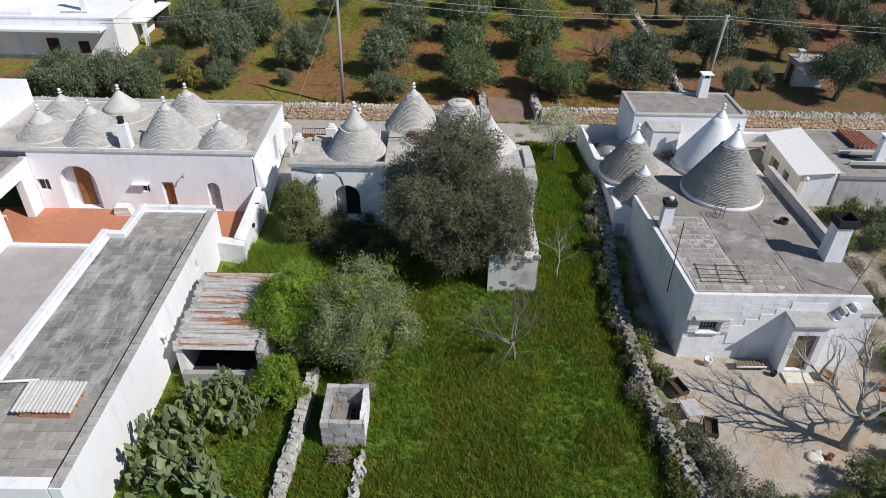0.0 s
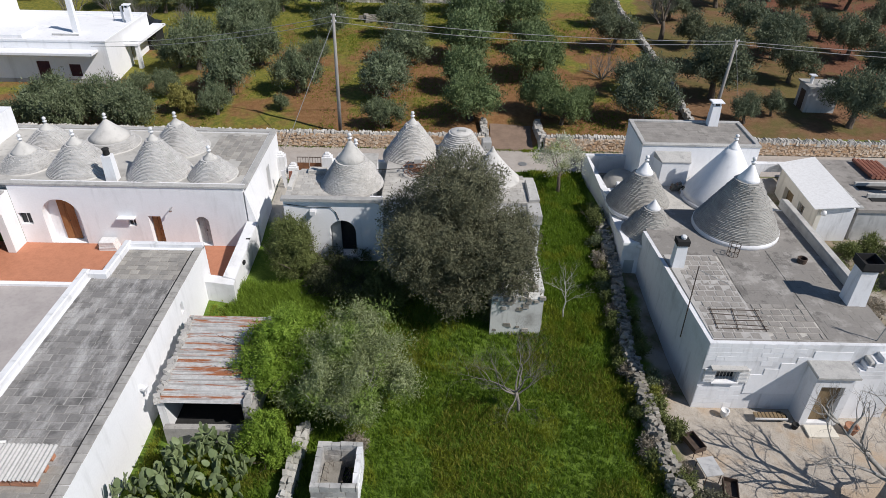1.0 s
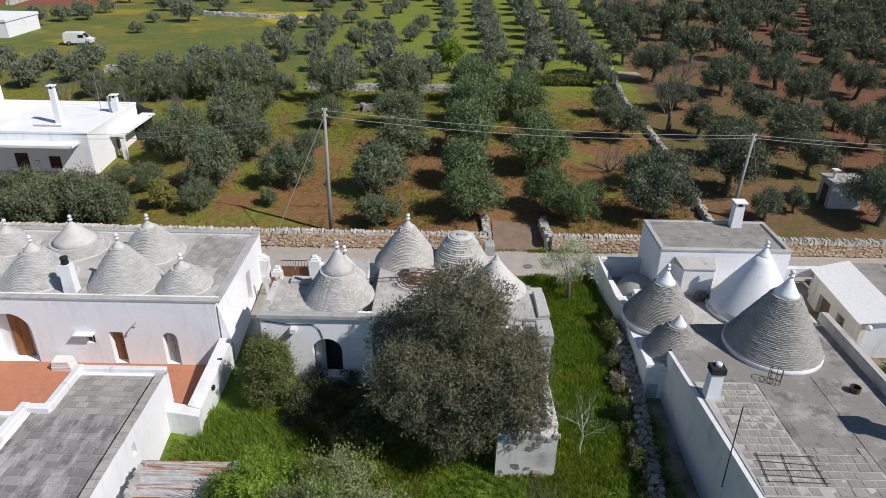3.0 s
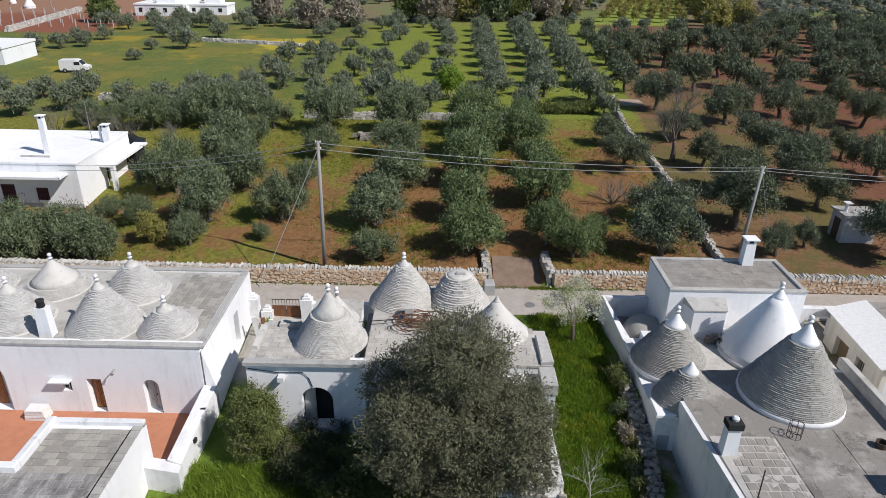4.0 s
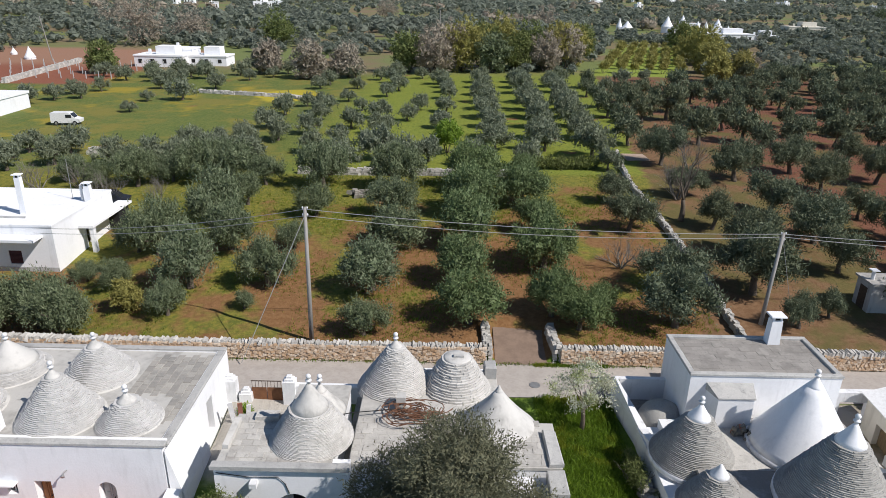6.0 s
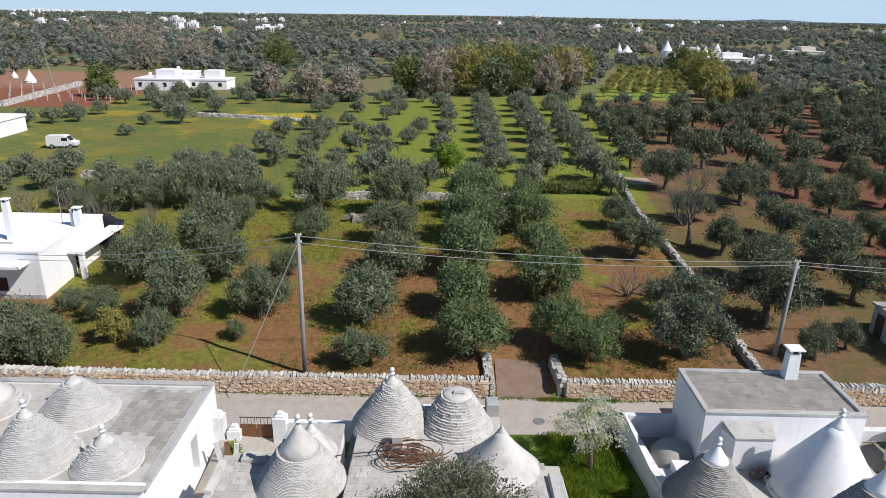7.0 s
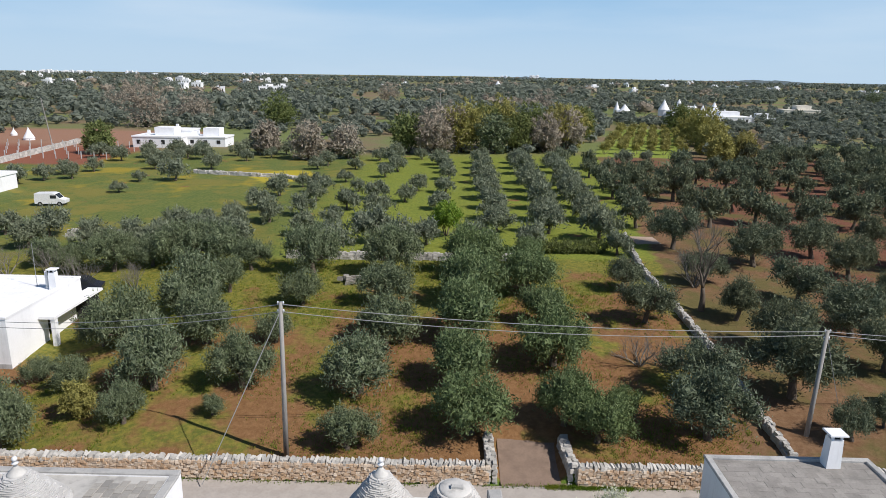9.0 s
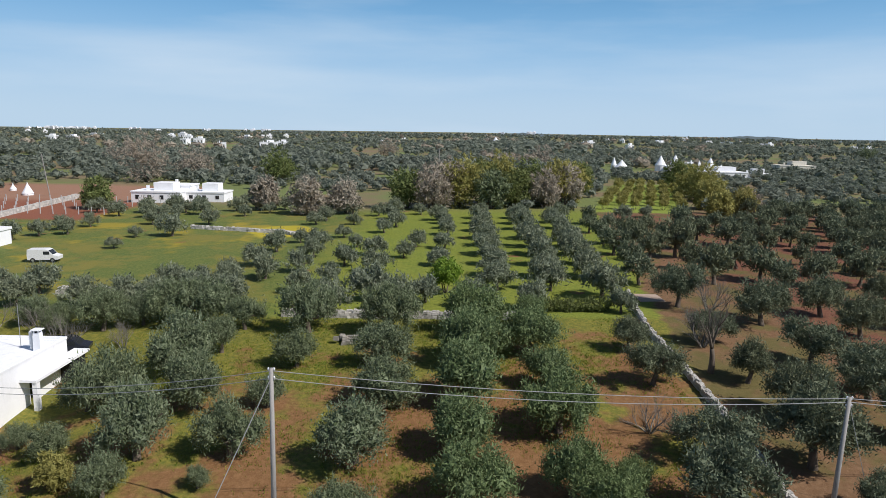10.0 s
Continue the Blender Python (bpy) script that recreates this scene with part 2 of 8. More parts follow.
BUSH = m_leaf("shrub_leaf", (0.12, 0.155, 0.045), (0.24, 0.28, 0.10), (0.16, 0.17, 0.06), 0.7, 0.3)
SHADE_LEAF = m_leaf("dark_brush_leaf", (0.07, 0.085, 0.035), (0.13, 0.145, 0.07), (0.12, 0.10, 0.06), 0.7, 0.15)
BLOSSOM = m_leaf("blossom", (0.72, 0.71, 0.62), (0.55, 0.57, 0.36), (0.6, 0.6, 0.45), 0.6, 0.35, (0.36, 0.42, 0.13), 1.1)
PALE_LEAF = m_leaf("pale_leaf", (0.19, 0.23, 0.085), (0.42, 0.46, 0.26), (0.27, 0.32, 0.13), 0.75, 0.32, (0.20, 0.30, 0.05), 0.6)
OCHRE_LEAF = m_leaf("ochre_bud", (0.27, 0.255, 0.07), (0.42, 0.40, 0.13), (0.30, 0.25, 0.10), 0.8, 0.33)
BROWN_TWIG = m_leaf("brown_twig_mass", (0.31, 0.27, 0.21), (0.46, 0.415, 0.33), (0.31, 0.25, 0.19), 0.85, 0.3)
PAD = m_leaf("cactus_pad", (0.10, 0.14, 0.06), (0.20, 0.25, 0.12), (0.24, 0.28, 0.13), 0.5, 0.05)
GRASS = m_leaf("grass_blade", (0.10, 0.178, 0.017), (0.22, 0.33, 0.036), (0.15, 0.225, 0.026), 0.5, 0.42, (0.255, 0.285, 0.032), 0.5)
GRASS_DRY = m_leaf("yellow_grass", (0.17, 0.205, 0.032), (0.32, 0.31, 0.05), (0.2, 0.2, 0.05), 0.5, 0.3)
IRON = m_plain("rusty_iron", (0.12, 0.085, 0.065), (0.06, 0.05, 0.045), 0.7, 8, 0.3)
STEEL = m_plain("galvanised_steel", (0.42, 0.42, 0.41), (0.28, 0.28, 0.28), 0.5, 5, 0.6)
# Near-black: shade painted into openings, also the own colour of tyres and cables.
DARK = m_plain("shade_and_black", (0.03, 0.03, 0.03), (0.018, 0.018, 0.018), 0.9, 4)
WOOD = m_plain("brown_door_wood", (0.33, 0.15, 0.06), (0.22, 0.09, 0.035), 0.55, 4, stretch=(4, 4, 0.5))
WOOD_OLD = m_plain("weathered_wood", (0.24, 0.175, 0.10), (0.14, 0.10, 0.06), 0.8, 4, stretch=(4, 4, 0.5))
GREY_PAINT = m_plain("grey_door_paint", (0.42, 0.44, 0.44), (0.33, 0.35, 0.35), 0.6, 4)
WHITE_PAINT = m_plain("white_paint", (0.78, 0.78, 0.77), (0.62, 0.61, 0.59), 0.5, 6)
BRICK = m_stone("hollow_brick", (0.42, 0.19, 0.11), (0.52, 0.26, 0.16), (0.33, 0.17, 0.11), 0.2)
TILE_RED = m_stone("clay_tile", (0.30, 0.13, 0.09), (0.40, 0.18, 0.12), (0.22, 0.10, 0.08), 0.3)
POLE = m_plain("concrete_pole", (0.33, 0.315, 0.29), (0.23, 0.22, 0.205), 0.9, 5, stretch=(2, 2, 0.3))
CABLE = m_plain("cable", (0.35, 0.35, 0.34), (0.25, 0.25, 0.24), 0.6, 5)
GLASS = m_plain("dark_glass", (0.03, 0.035, 0.04), (0.02, 0.022, 0.025), 0.08, 3)
TERRACOTTA = m_plain("terracotta_pot", (0.36, 0.18, 0.11), (0.26, 0.13, 0.08), 0.85, 6)
# The far ridge carries its blue distance haze in the base colour.
BLUEGREY = m_plain("hazed_wood", (0.12, 0.15, 0.155), (0.08, 0.105, 0.105), 0.95, 0.02)
# Brown worn asphalt, darkened further for leaf shade that falls on the ramp.
GATE_PATH = m_plain("worn_shaded_track", (0.25, 0.18, 0.135), (0.16, 0.115, 0.088), 0.95, 1.5)


def m_corrugated():
    k = Mat("rusty_corrugated_sheet", 0.55, 0.2)
    x = k.xyz()
    rust = k.ramp(k.noise(0.9, 6, 0.7, (0.3, 4.2, 1)), 0.50, 0.60)
    c = k.mix(k.ramp(k.noise(5, 5), 0.3, 0.7), (0.60, 0.60, 0.59), (0.46, 0.46, 0.45))
    # Dark stripes along the sheets: corrugation shade painted in, mixed with wear.
    c = k.mix(k.ramp(k.noise(1.0, 3, 0.6, (0.25, 9, 1)), 0.5, 0.62, 0, 0.6), c, (0.26, 0.24, 0.225))
    c = k.mix(rust, c, k.mix(k.noise(6, 4), (0.30, 0.10, 0.04), (0.42, 0.19, 0.10)))
    return k.color(c)


CORRUGATED = m_corrugated()
ASBESTOS = m_plain("fibre_cement_sheet", (0.55, 0.54, 0.52), (0.40, 0.39, 0.375), 0.85, 3)


def m_ground():
    """Garden grass, gravel court, red orchard soil and far fields, blended at ragged borders."""
    k = Mat("ground", 0.95)
    x, y, z = k.xyz()
    wob = k.op("MULTIPLY", k.op("SUBTRACT", k.noise(0.35, 5, 0.65), 0.5), 3.0)
    yy, xx = k.op("ADD", y, wob), k.op("ADD", x, wob)
    patch = k.noise(0.22, 5, 0.6)
    fine = k.noise(2.6, 5, 0.7)
    speck = k.noise(11, 4, 0.7)
    soil = k.mix(k.ramp(fine, 0.3, 0.75), (0.18, 0.09, 0.036), (0.27, 0.148, 0.066))
    soil = k.mix(k.ramp(speck, 0.64, 0.74), soil, (0.40, 0.31, 0.21))
    soil_deep = k.mix(k.ramp(fine, 0.3, 0.75), (0.14, 0.058, 0.035), (0.21, 0.092, 0.055))
    weed = k.mix(k.ramp(fine, 0.35, 0.7), (0.115, 0.13, 0.024), (0.24, 0.21, 0.038))
    lawn = k.mix(k.ramp(fine, 0.3, 0.7), (0.08, 0.14, 0.017), (0.135, 0.2, 0.028))
    lawn = k.mix(k.ramp(patch, 0.54, 0.7, 0, 0.7), lawn, (0.16, 0.18, 0.025))
    meadow = k.mix(k.ramp(fine, 0.3, 0.7), (0.085, 0.118, 0.026), (0.16, 0.18, 0.045))
    meadow = k.mix(k.ramp(k.noise(0.12, 6, 0.7), 0.46, 0.62, 0, 0.8), meadow, (0.21, 0.18, 0.04))
    meadow = k.mix(k.ramp(k.noise(0.3, 5, 0.7), 0.52, 0.66, 0, 0.6), meadow, (0.08, 0.13, 0.03))
    # near orchard: soil with weeds, greener to the far wall and the western side
    green1 = k.ramp(k.op("ADD", patch, k.op("ADD", k.ramp(yy, 58, 82, 0, 0.2), k.ramp(xx, 2, -22, 0, 0.1))), 0.53, 0.67)
    orchard = k.mix(green1, soil, weed)
    spring = k.mix(k.ramp(fine, 0.3, 0.7), (0.13, 0.18, 0.024), (0.25, 0.27, 0.036))
    field2 = k.mix(k.ramp(patch, 0.3, 0.36), soil, k.mix(k.ramp(xx, -22, -12, 0, 0.75), meadow, spring))
    tan = k.mix(k.ramp(fine, 0.3, 0.75), (0.16, 0.088, 0.044), (0.235, 0.14, 0.076))
    east = k.mix(k.ramp(xx, 28, 42), tan, soil_deep)
    east = k.mix(k.ramp(patch, 0.44, 0.60, 0, 0.85), east, k.mix(fine, (0.085, 0.085, 0.026), (0.15, 0.125, 0.042)))
    c = k.mix(k.ramp(yy, 83, 85), orchard, field2)
    east_edge = k.op("ADD", 19.0, k.op("MULTIPLY", k.op("SUBTRACT", y, 60), 0.14))
    c = k.mix(k.ramp(k.op("SUBTRACT", xx, east_edge), -0.3, 0.6), c, east)
    far_green = k.mix(k.ramp(k.noise(0.02, 4), 0.42, 0.58), (0.15, 0.18, 0.06), (0.20, 0.15, 0.085))
    c = k.mix(k.ramp(yy, 165, 185), c, far_green)
    mustard = k.op("MULTIPLY", k.ramp(xx, -20, -24), k.op("MULTIPLY", k.ramp(yy, 93, 97), k.ramp(yy, 168, 160)))
    c = k.mix(k.op("MULTIPLY", mustard, k.ramp(k.noise(0.09, 4), 0.52, 0.66, 0, 0.8)), c, (0.33, 0.25, 0.03))
    hx, hy = k.op("ADD", xx, 29.5), k.op("SUBTRACT", yy, 140)
    bloom = k.op("ADD", k.op("MULTIPLY", k.op("MULTIPLY", hx, hx), 0.03), k.op("MULTIPLY", k.op("MULTIPLY", hy, hy), 0.015))
    c = k.mix(k.ramp(bloom, 1.1, 0.7, 0, 0.9), c, (0.42, 0.34, 0.03))
    vx = k.op("SUBTRACT", xx, k.op("MULTIPLY", k.op("SUBTRACT", y, 172), 0.3))
    vine = k.op("MULTIPLY", k.op("MULTIPLY", k.ramp(vx, 33, 35), k.ramp(vx, 57, 55)), k.op("MULTIPLY", k.ramp(yy, 170, 173), k.ramp(yy, 262, 256)))
    c = k.mix(vine, c, k.mix(fine, (0.17, 0.22, 0.035), (0.25, 0.30, 0.05)))
    plough = k.op("MULTIPLY", k.ramp(xx, -70, -74), k.op("MULTIPLY", k.ramp(yy, 147, 151), k.ramp(yy, 235, 222)))
    c = k.mix(plough, c, k.mix(k.ramp(yy, 176, 190), (0.24, 0.09, 0.052), (0.30, 0.165, 0.105)))
    garden = k.mix(k.ramp(fine, 0.68, 0.8), lawn, (0.2, 0.15, 0.08))
    c = k.mix(k.ramp(y, 49.4, 49.0), c, garden)
    gravel = k.mix(k.ramp(fine, 0.3, 0.75), (0.47, 0.425, 0.365), (0.37, 0.325, 0.27))
    gravel = k.mix(k.ramp(k.noise(0.5, 4), 0.46, 0.62, 0, 0.7), gravel, (0.44, 0.33, 0.225))
    gravel = k.mix(k.ramp(speck, 0.55, 0.75), gravel, (0.28, 0.24, 0.2))
    earth = k.mix(k.ramp(fine, 0.35, 0.7), (0.24, 0.185, 0.125), (0.12, 0.125, 0.045))
    yard = k.mix(k.ramp(patch, 0.42, 0.6), earth, (0.40, 0.36, 0.31))
    c = k.mix(k.op("MULTIPLY", k.ramp(xx, 10.9, 11.7), k.ramp(y, 45.3, 45.0)), c, yard)
    court = k.op("MULTIPLY", k.op("MULTIPLY", k.ramp(xx, 11.2, 12.2), k.ramp(xx, 24, 22)), k.ramp(y, 25.5, 25.0))
    dirt = k.op("MULTIPLY", k.op("MULTIPLY", k.ramp(x, -11.8, -11.2), k.ramp(xx, -6.5, -8.0)), k.op("MULTIPLY", k.ramp(yy, 38, 39.5), k.ramp(y, 45.3, 45.0)))
    c = k.mix(dirt, c, (0.44, 0.41, 0.36))
    c = k.mix(court, c, gravel)
    k.bump(k.op("ADD", fine, k.op("MULTIPLY", speck, 0.4)), 0.7, 0.12)
    return k.color(c)


GROUND = m_ground()


# ---- mesh helpers ----
def mesh_of(name, verts, faces, mat, smooth=False):
    me = bpy.data.meshes.new(name)
    me.from_pydata([tuple(v) for v in verts], [], [tuple(f) for f in faces])
    me.materials.append(mat)
    if smooth:
        me.polygons.foreach_set("use_smooth", [True] * len(me.polygons))
    me.update()
    return me


def quads(name, verts, mat):
    """A mesh of loose faces from an array of shape (faces, corners, 3)."""
    v = np.asarray(verts, dtype=np.float32)
    n, c = v.shape[:2]
    me = bpy.data.meshes.new(name)
    me.vertices.add(c * n)
    me.vertices.foreach_set("co", v.reshape(-1))
    me.loops.add(c * n)
    me.loops.foreach_set("vertex_index", np.arange(c * n, dtype=np.int32))
    me.polygons.add(n)
    me.polygons.foreach_set("loop_start", np.arange(0, c * n, c, dtype=np.int32))
    me.materials.append(mat)
    me.update(calc_edges=True)
    return me


def thing(name, x, y, z, label, category, group="", kind="", rz=0.0):
    ob = new(name)
    ob.empty_display_size = 0.2
    ob.matrix_basis = pose(x, y, z, 0, 0, rz)
    return tagged(ob, label, category, group, kind)


def part(name, me, parent, label="", m=None):
    """A mesh object under a thing, with its mesh in the parent's own axes."""
    ob = new(name, me or bpy.data.meshes.new(name))
    ob.parent = parent
    if m is not None:
        ob.matrix_basis = m
    if label:
        ob["label"] = label
    return ob


def single(name, me, label, category, group="", kind=""):
    return tagged(new(name, me), label, category, group, kind)


class Geo:
    """Collects boxes, tubes and lathed forms into one mesh."""

    def __init__(self):
        self.v, self.f = [], []

    def add(self, verts, faces):
        o = len(self.v)
        self.v += [tuple(p) for p in verts]
        self.f += [tuple(i + o for i in q) for q in faces]
        return self

    def box(self, x0, x1, y0, y1, z0, z1, jit=0.0, cham=0.0):
        def j():
            return random.uniform(-jit, jit) if jit else 0.0
        if cham:
            c = cham
            vs = [(x0 + j(), y0 + j(), z0), (x1 + j(), y0 + j(), z0), (x1 + j(), y1 + j(), z0), (x0 + j(), y1 + j(), z0)]
            lo = [(p[0], p[1], z1 - c) for p in vs]
            cx, cy = (x0 + x1) / 2, (y0 + y1) / 2
            hi = [(p[0] + (c if p[0] < cx else -c), p[1] + (c if p[1] < cy else -c), z1 + j()) for p in vs]
            self.add(vs + lo + hi, [(3, 2, 1, 0)] + [(i, (i + 1) % 4, 4 + (i + 1) % 4, 4 + i) for i in range(4)]
                     + [(4 + i, 4 + (i + 1) % 4, 8 + (i + 1) % 4, 8 + i) for i in range(4)] + [(8, 9, 10, 11)])
            return self
        vs = [(x + j(), y + j(), z + j()) for z in (z0, z1) for x, y in ((x0, y0), (x1, y0), (x1, y1), (x0, y1))]
        return self.add(vs, [(3, 2, 1, 0), (4, 5, 6, 7), (0, 1, 5, 4), (1, 2, 6, 5), (2, 3, 7, 6), (3, 0, 4, 7)])

    def prism(self, pts, z0, z1):
        """An upright prism over a counter-clockwise outline; z1 may be one height or one per corner."""
        n = len(pts)
        tops = z1 if isinstance(z1, (list, tuple)) else [z1] * n
        vs = [(x, y, z0) for x, y in pts] + [(x, y, h) for (x, y), h in zip(pts, tops)]
        return self.add(vs, [tuple(range(n))[::-1], tuple(range(n, 2 * n))] + [(i, (i + 1) % n, n + (i + 1) % n, n + i) for i in range(n)])

    def tube(self, pts, radii, sides=8, close=True):
        """A tapered round limb along points."""
        pts = [Vector(p) for p in pts]
        rings = []
        for i, p in enumerate(pts):
            d = (pts[min(i + 1, len(pts) - 1)] - pts[max(i - 1, 0)]).normalized()
            a = d.orthogonal().normalized()
            b = d.cross(a)
            rings.append([p + (a * math.cos(u) + b * math.sin(u)) * radii[i] for u in (2 * math.pi * k / sides for k in range(sides))])
        vs = [q for r in rings for q in r]
        fs = [(i * sides + k, i * sides + (k + 1) % sides, (i + 1) * sides + (k + 1) % sides, (i + 1) * sides + k)
              for i in range(len(pts) - 1) for k in range(sides)]
        if close:
            fs += [tuple(range(sides))[::-1], tuple((len(pts) - 1) * sides + k for k in range(sides))]
        return self.add(vs, fs)

    def lathe(self, cx, cy, prof, sides=32, wob=0.0, seed=0, zj=0.0):
        """A turned form from (radius, height) pairs, bottom to top."""
        rnd = random.Random(seed)
        ph = [rnd.uniform(0, 6.28) for _ in range(4)]
        vs, n = [], sides
        for r, z in prof:
            for k in range(n):
                u = 2 * math.pi * k / n
                w = 1 + wob * (math.sin(2 * u + ph[0]) + 0.6 * math.sin(3 * u + ph[1] + z) + 0.5 * rnd.uniform(-1, 1))
                vs.append((cx + r * w * math.cos(u), cy + r * w * math.sin(u), z + rnd.uniform(-zj, zj)))
        fs = [(i * n + k, i * n + (k + 1) % n, (i + 1) * n + (k + 1) % n, (i + 1) * n + k) for i in range(len(prof) - 1) for k in range(n)]
        fs += [tuple(range(n))[::-1], tuple((len(prof) - 1) * n + k for k in range(n))]
        return self.add(vs, fs)

    def mesh(self, name, mat, smooth=False):
        return mesh_of(name, self.v, self.f, mat, smooth)


def step(a, b, v):
    t = min(1.0, max(0.0, (v - a) / (b - a)))
    return t * t * (3 - 2 * t)


def ground_z(x, y):
    if y < 49.0:
        z = -2.15 + 1.75 * step(27, 40, y) + 0.4 * step(40, 45.2, y)
        if x > 11.2:
            z -= 0.25 * step(11.2, 12.2, x) * (1 - step(26, 34, y))
        if x < -11.3:
            z = min(z, z + (-1.5 - z) * step(11.3, 12.0, -x) * (1 - step(43.6, 45.0, y)) * step(28, 31, y))
        return z
    if 3.7 < x < 7.75 and y < 53.2:
        return -0.03 + 0.173 * (y - 48.75)
    z = 0.75 + 0.058 * (y - 49.5) if y < 85 else 2.81 + 0.3 * step(85, 130, y) + 0.002 * max(0.0, y - 500) - 0.006 * max(0.0, -x) * step(300, 1500, y)
    z -= 0.85 * step(19, 29, -x) * (1 - step(72, 86, y))
    return z + max(-30.0, min(30.0, x)) * 0.018


def wall_geo(g, axis, a0, a1, p0, p1, z0, z1, holes=()):
    """A thick wall along x or y between p0 and p1, cut through by holes (from, to, sill, head, arched)."""
    cuts = {a0, a1}
    for a, b, lo, hi, arch in holes:
        cuts |= {a, b}
        if arch:
            cuts |= {a + (b - a) * (1 - math.cos(math.pi * i / 12)) / 2 for i in range(13)}
    cuts = sorted(round(c, 5) for c in cuts)
    cuts = [c for i, c in enumerate(cuts) if i == 0 or c - cuts[i - 1] > 1e-4]

    def head(h, c):
        a, b, lo, hi, arch = h
        if not arch:
            return hi
        r = (b - a) / 2
        return hi - r + math.sqrt(max(0.0, r * r - (c - (a + b) / 2) ** 2))

    def slab(ca, cb, l0, l1, h0, h1):
        if axis == "x":
            vs = [(ca, p0, l0), (cb, p0, l1), (cb, p1, l1), (ca, p1, l0), (ca, p0, h0), (cb, p0, h1), (cb, p1, h1), (ca, p1, h0)]
        else:
            vs = [(p1, ca, l0), (p1, cb, l1), (p0, cb, l1), (p0, ca, l0), (p1, ca, h0), (p1, cb, h1), (p0, cb, h1), (p0, ca, h0)]
        g.add(vs, [(3, 2, 1, 0), (4, 5, 6, 7), (0, 1, 5, 4), (1, 2, 6, 5), (2, 3, 7, 6), (3, 0, 4, 7)])

    for ca, cb in zip(cuts, cuts[1:]):
        mid = (ca + cb) / 2
        inside = [h for h in holes if h[0] < mid < h[1]]
        lo0 = lo1 = z0
        for h in sorted(inside, key=lambda q: q[2]):
            if h[2] > lo0 + 1e-4:
                slab(ca, cb, lo0, lo1, h[2], h[2])
            lo0, lo1 = head(h, ca), head(h, cb)
        slab(ca, cb, lo0, lo1, z1, z1)
    return g


# ---- ground, road, orchard walls ----
def build_ground():
    ys = list(np.arange(-60, 8, 8.0)) + list(np.arange(8, 49, 0.7)) + [49.0, 49.12] + list(np.arange(49.6, 92, 1.2)) \
        + list(np.arange(92, 200, 6.0)) + [220, 260, 320, 400, 520, 700, 1000, 1500, 2300, 3500, 4600]
    xs = [-4600, -3000, -1800, -1000, -600, -350, -220, -150, -110] + list(np.arange(-80, -32, 6.0)) + list(np.arange(-32, 33, 0.8)) \
        + list(np.arange(36, 90, 6.0)) + [110, 150, 220, 350, 600, 1000, 1800, 3000, 4600]
    vs, fs = [], []
    for y in ys:
        for x in xs:
            z = ground_z(x, y)
            if abs(x) < 60 and y < 110 and not 44.8 < y < 49.2:
                z += 0.10 * (noise.noise((x * 0.35, y * 0.35, 0)) + 0.5 * noise.noise((x, y, 3)))
            if 44.8 < y < 49.05:
                z = -0.02
            vs.append((x, y, z))
    nx = len(xs)
    for j in range(len(ys) - 1):
        for i in range(nx - 1):
            fs.append((j * nx + i, j * nx + i + 1, (j + 1) * nx + i + 1, (j + 1) * nx + i))
    single("ground", mesh_of("ground", vs, fs, GROUND, True), "grass garden, pale gravel court and red orchard soil", "ground", kind="structure")
    # lane between the houses and the orchard
    vs, fs = [], []
    rs = list(np.arange(-120, 121, 1.5))
    for x in rs:
        near = 45.15 + 0.12 * noise.noise((x * 0.4, 0, 0))
        vs += [(x, near, 0.03), (x, 47.0, 0.06), (x, 48.75, 0.035)]
    for i in range(len(rs) - 1):
        for k in range(2):
            fs.append((3 * i + k, 3 * i + 3 + k, 3 * i + 4 + k, 3 * i + 1 + k))
    lane = single("road", mesh_of("road", vs, fs, ASPHALT), "worn pale grey asphalt country lane", "road", kind="structure")
    g = Geo().lathe(6.2, 46.4, [(0.33, 0.062), (0.33, 0.075), (0.3, 0.078)], 20)
    part("manhole_cover", g.mesh("manhole_cover", STEEL), lane, "round grey metal cover")
    # paved way through the orchard gate
    pts = []
    g = Geo()
    for i in range(6):
        y0, y1 = 48.75 + i * 0.75, 48.75 + (i + 1) * 0.75
        z0, z1 = 0.04 + i * 0.13, 0.04 + (i + 1) * 0.13
        g.add([(4.0, y0, z0), (7.6, y0, z0), (7.6, y1, z1), (4.0, y1, z1)], [(0, 1, 2, 3)])
    single("gateway_path", g.mesh("gateway_path", GATE_PATH), "short worn asphalt ramp into the orchard", "path", kind="structure")


build_ground()


def rock(rnd, sx, sy, sz):
    """Verts and faces of an uneven block about the origin."""
    vs = []
    for z in (-0.5, 0.5):
        for x, y in ((-0.5, -0.5), (0.5, -0.5), (0.5, 0.5), (-0.5, 0.5)):
            k = 0.82 if z > 0 else 1.0
            vs.append(((x * k + rnd.uniform(-.1, .1)) * sx, (y * k + rnd.uniform(-.1, .1)) * sy, (z + rnd.uniform(-.12, .12)) * sz))
    return vs, [(3, 2, 1, 0), (4, 5, 6, 7), (0, 1, 5, 4), (1, 2, 6, 5), (2, 3, 7, 6), (3, 0, 4, 7)]


def put_rock(g, rnd, x, y, z, sx, sy, sz, rz=0.0, tilt=0.0):
    vs, fs = rock(rnd, sx, sy, sz)
    m = Matrix.Translation((x, y, z)) @ Euler((rnd.uniform(-.08, .08), tilt, rz + rnd.uniform(-.15, .15))).to_matrix().to_4x4()
    g.add([m @ Vector(v) for v in vs], fs)


CAP_MESHES = []
for i in range(6):
    _r = random.Random(50 + i)
    CAP_MESHES.append(mesh_of("cap_stone", *rock(_r, 0.23, 0.56, 0.27), DRY_CAP))


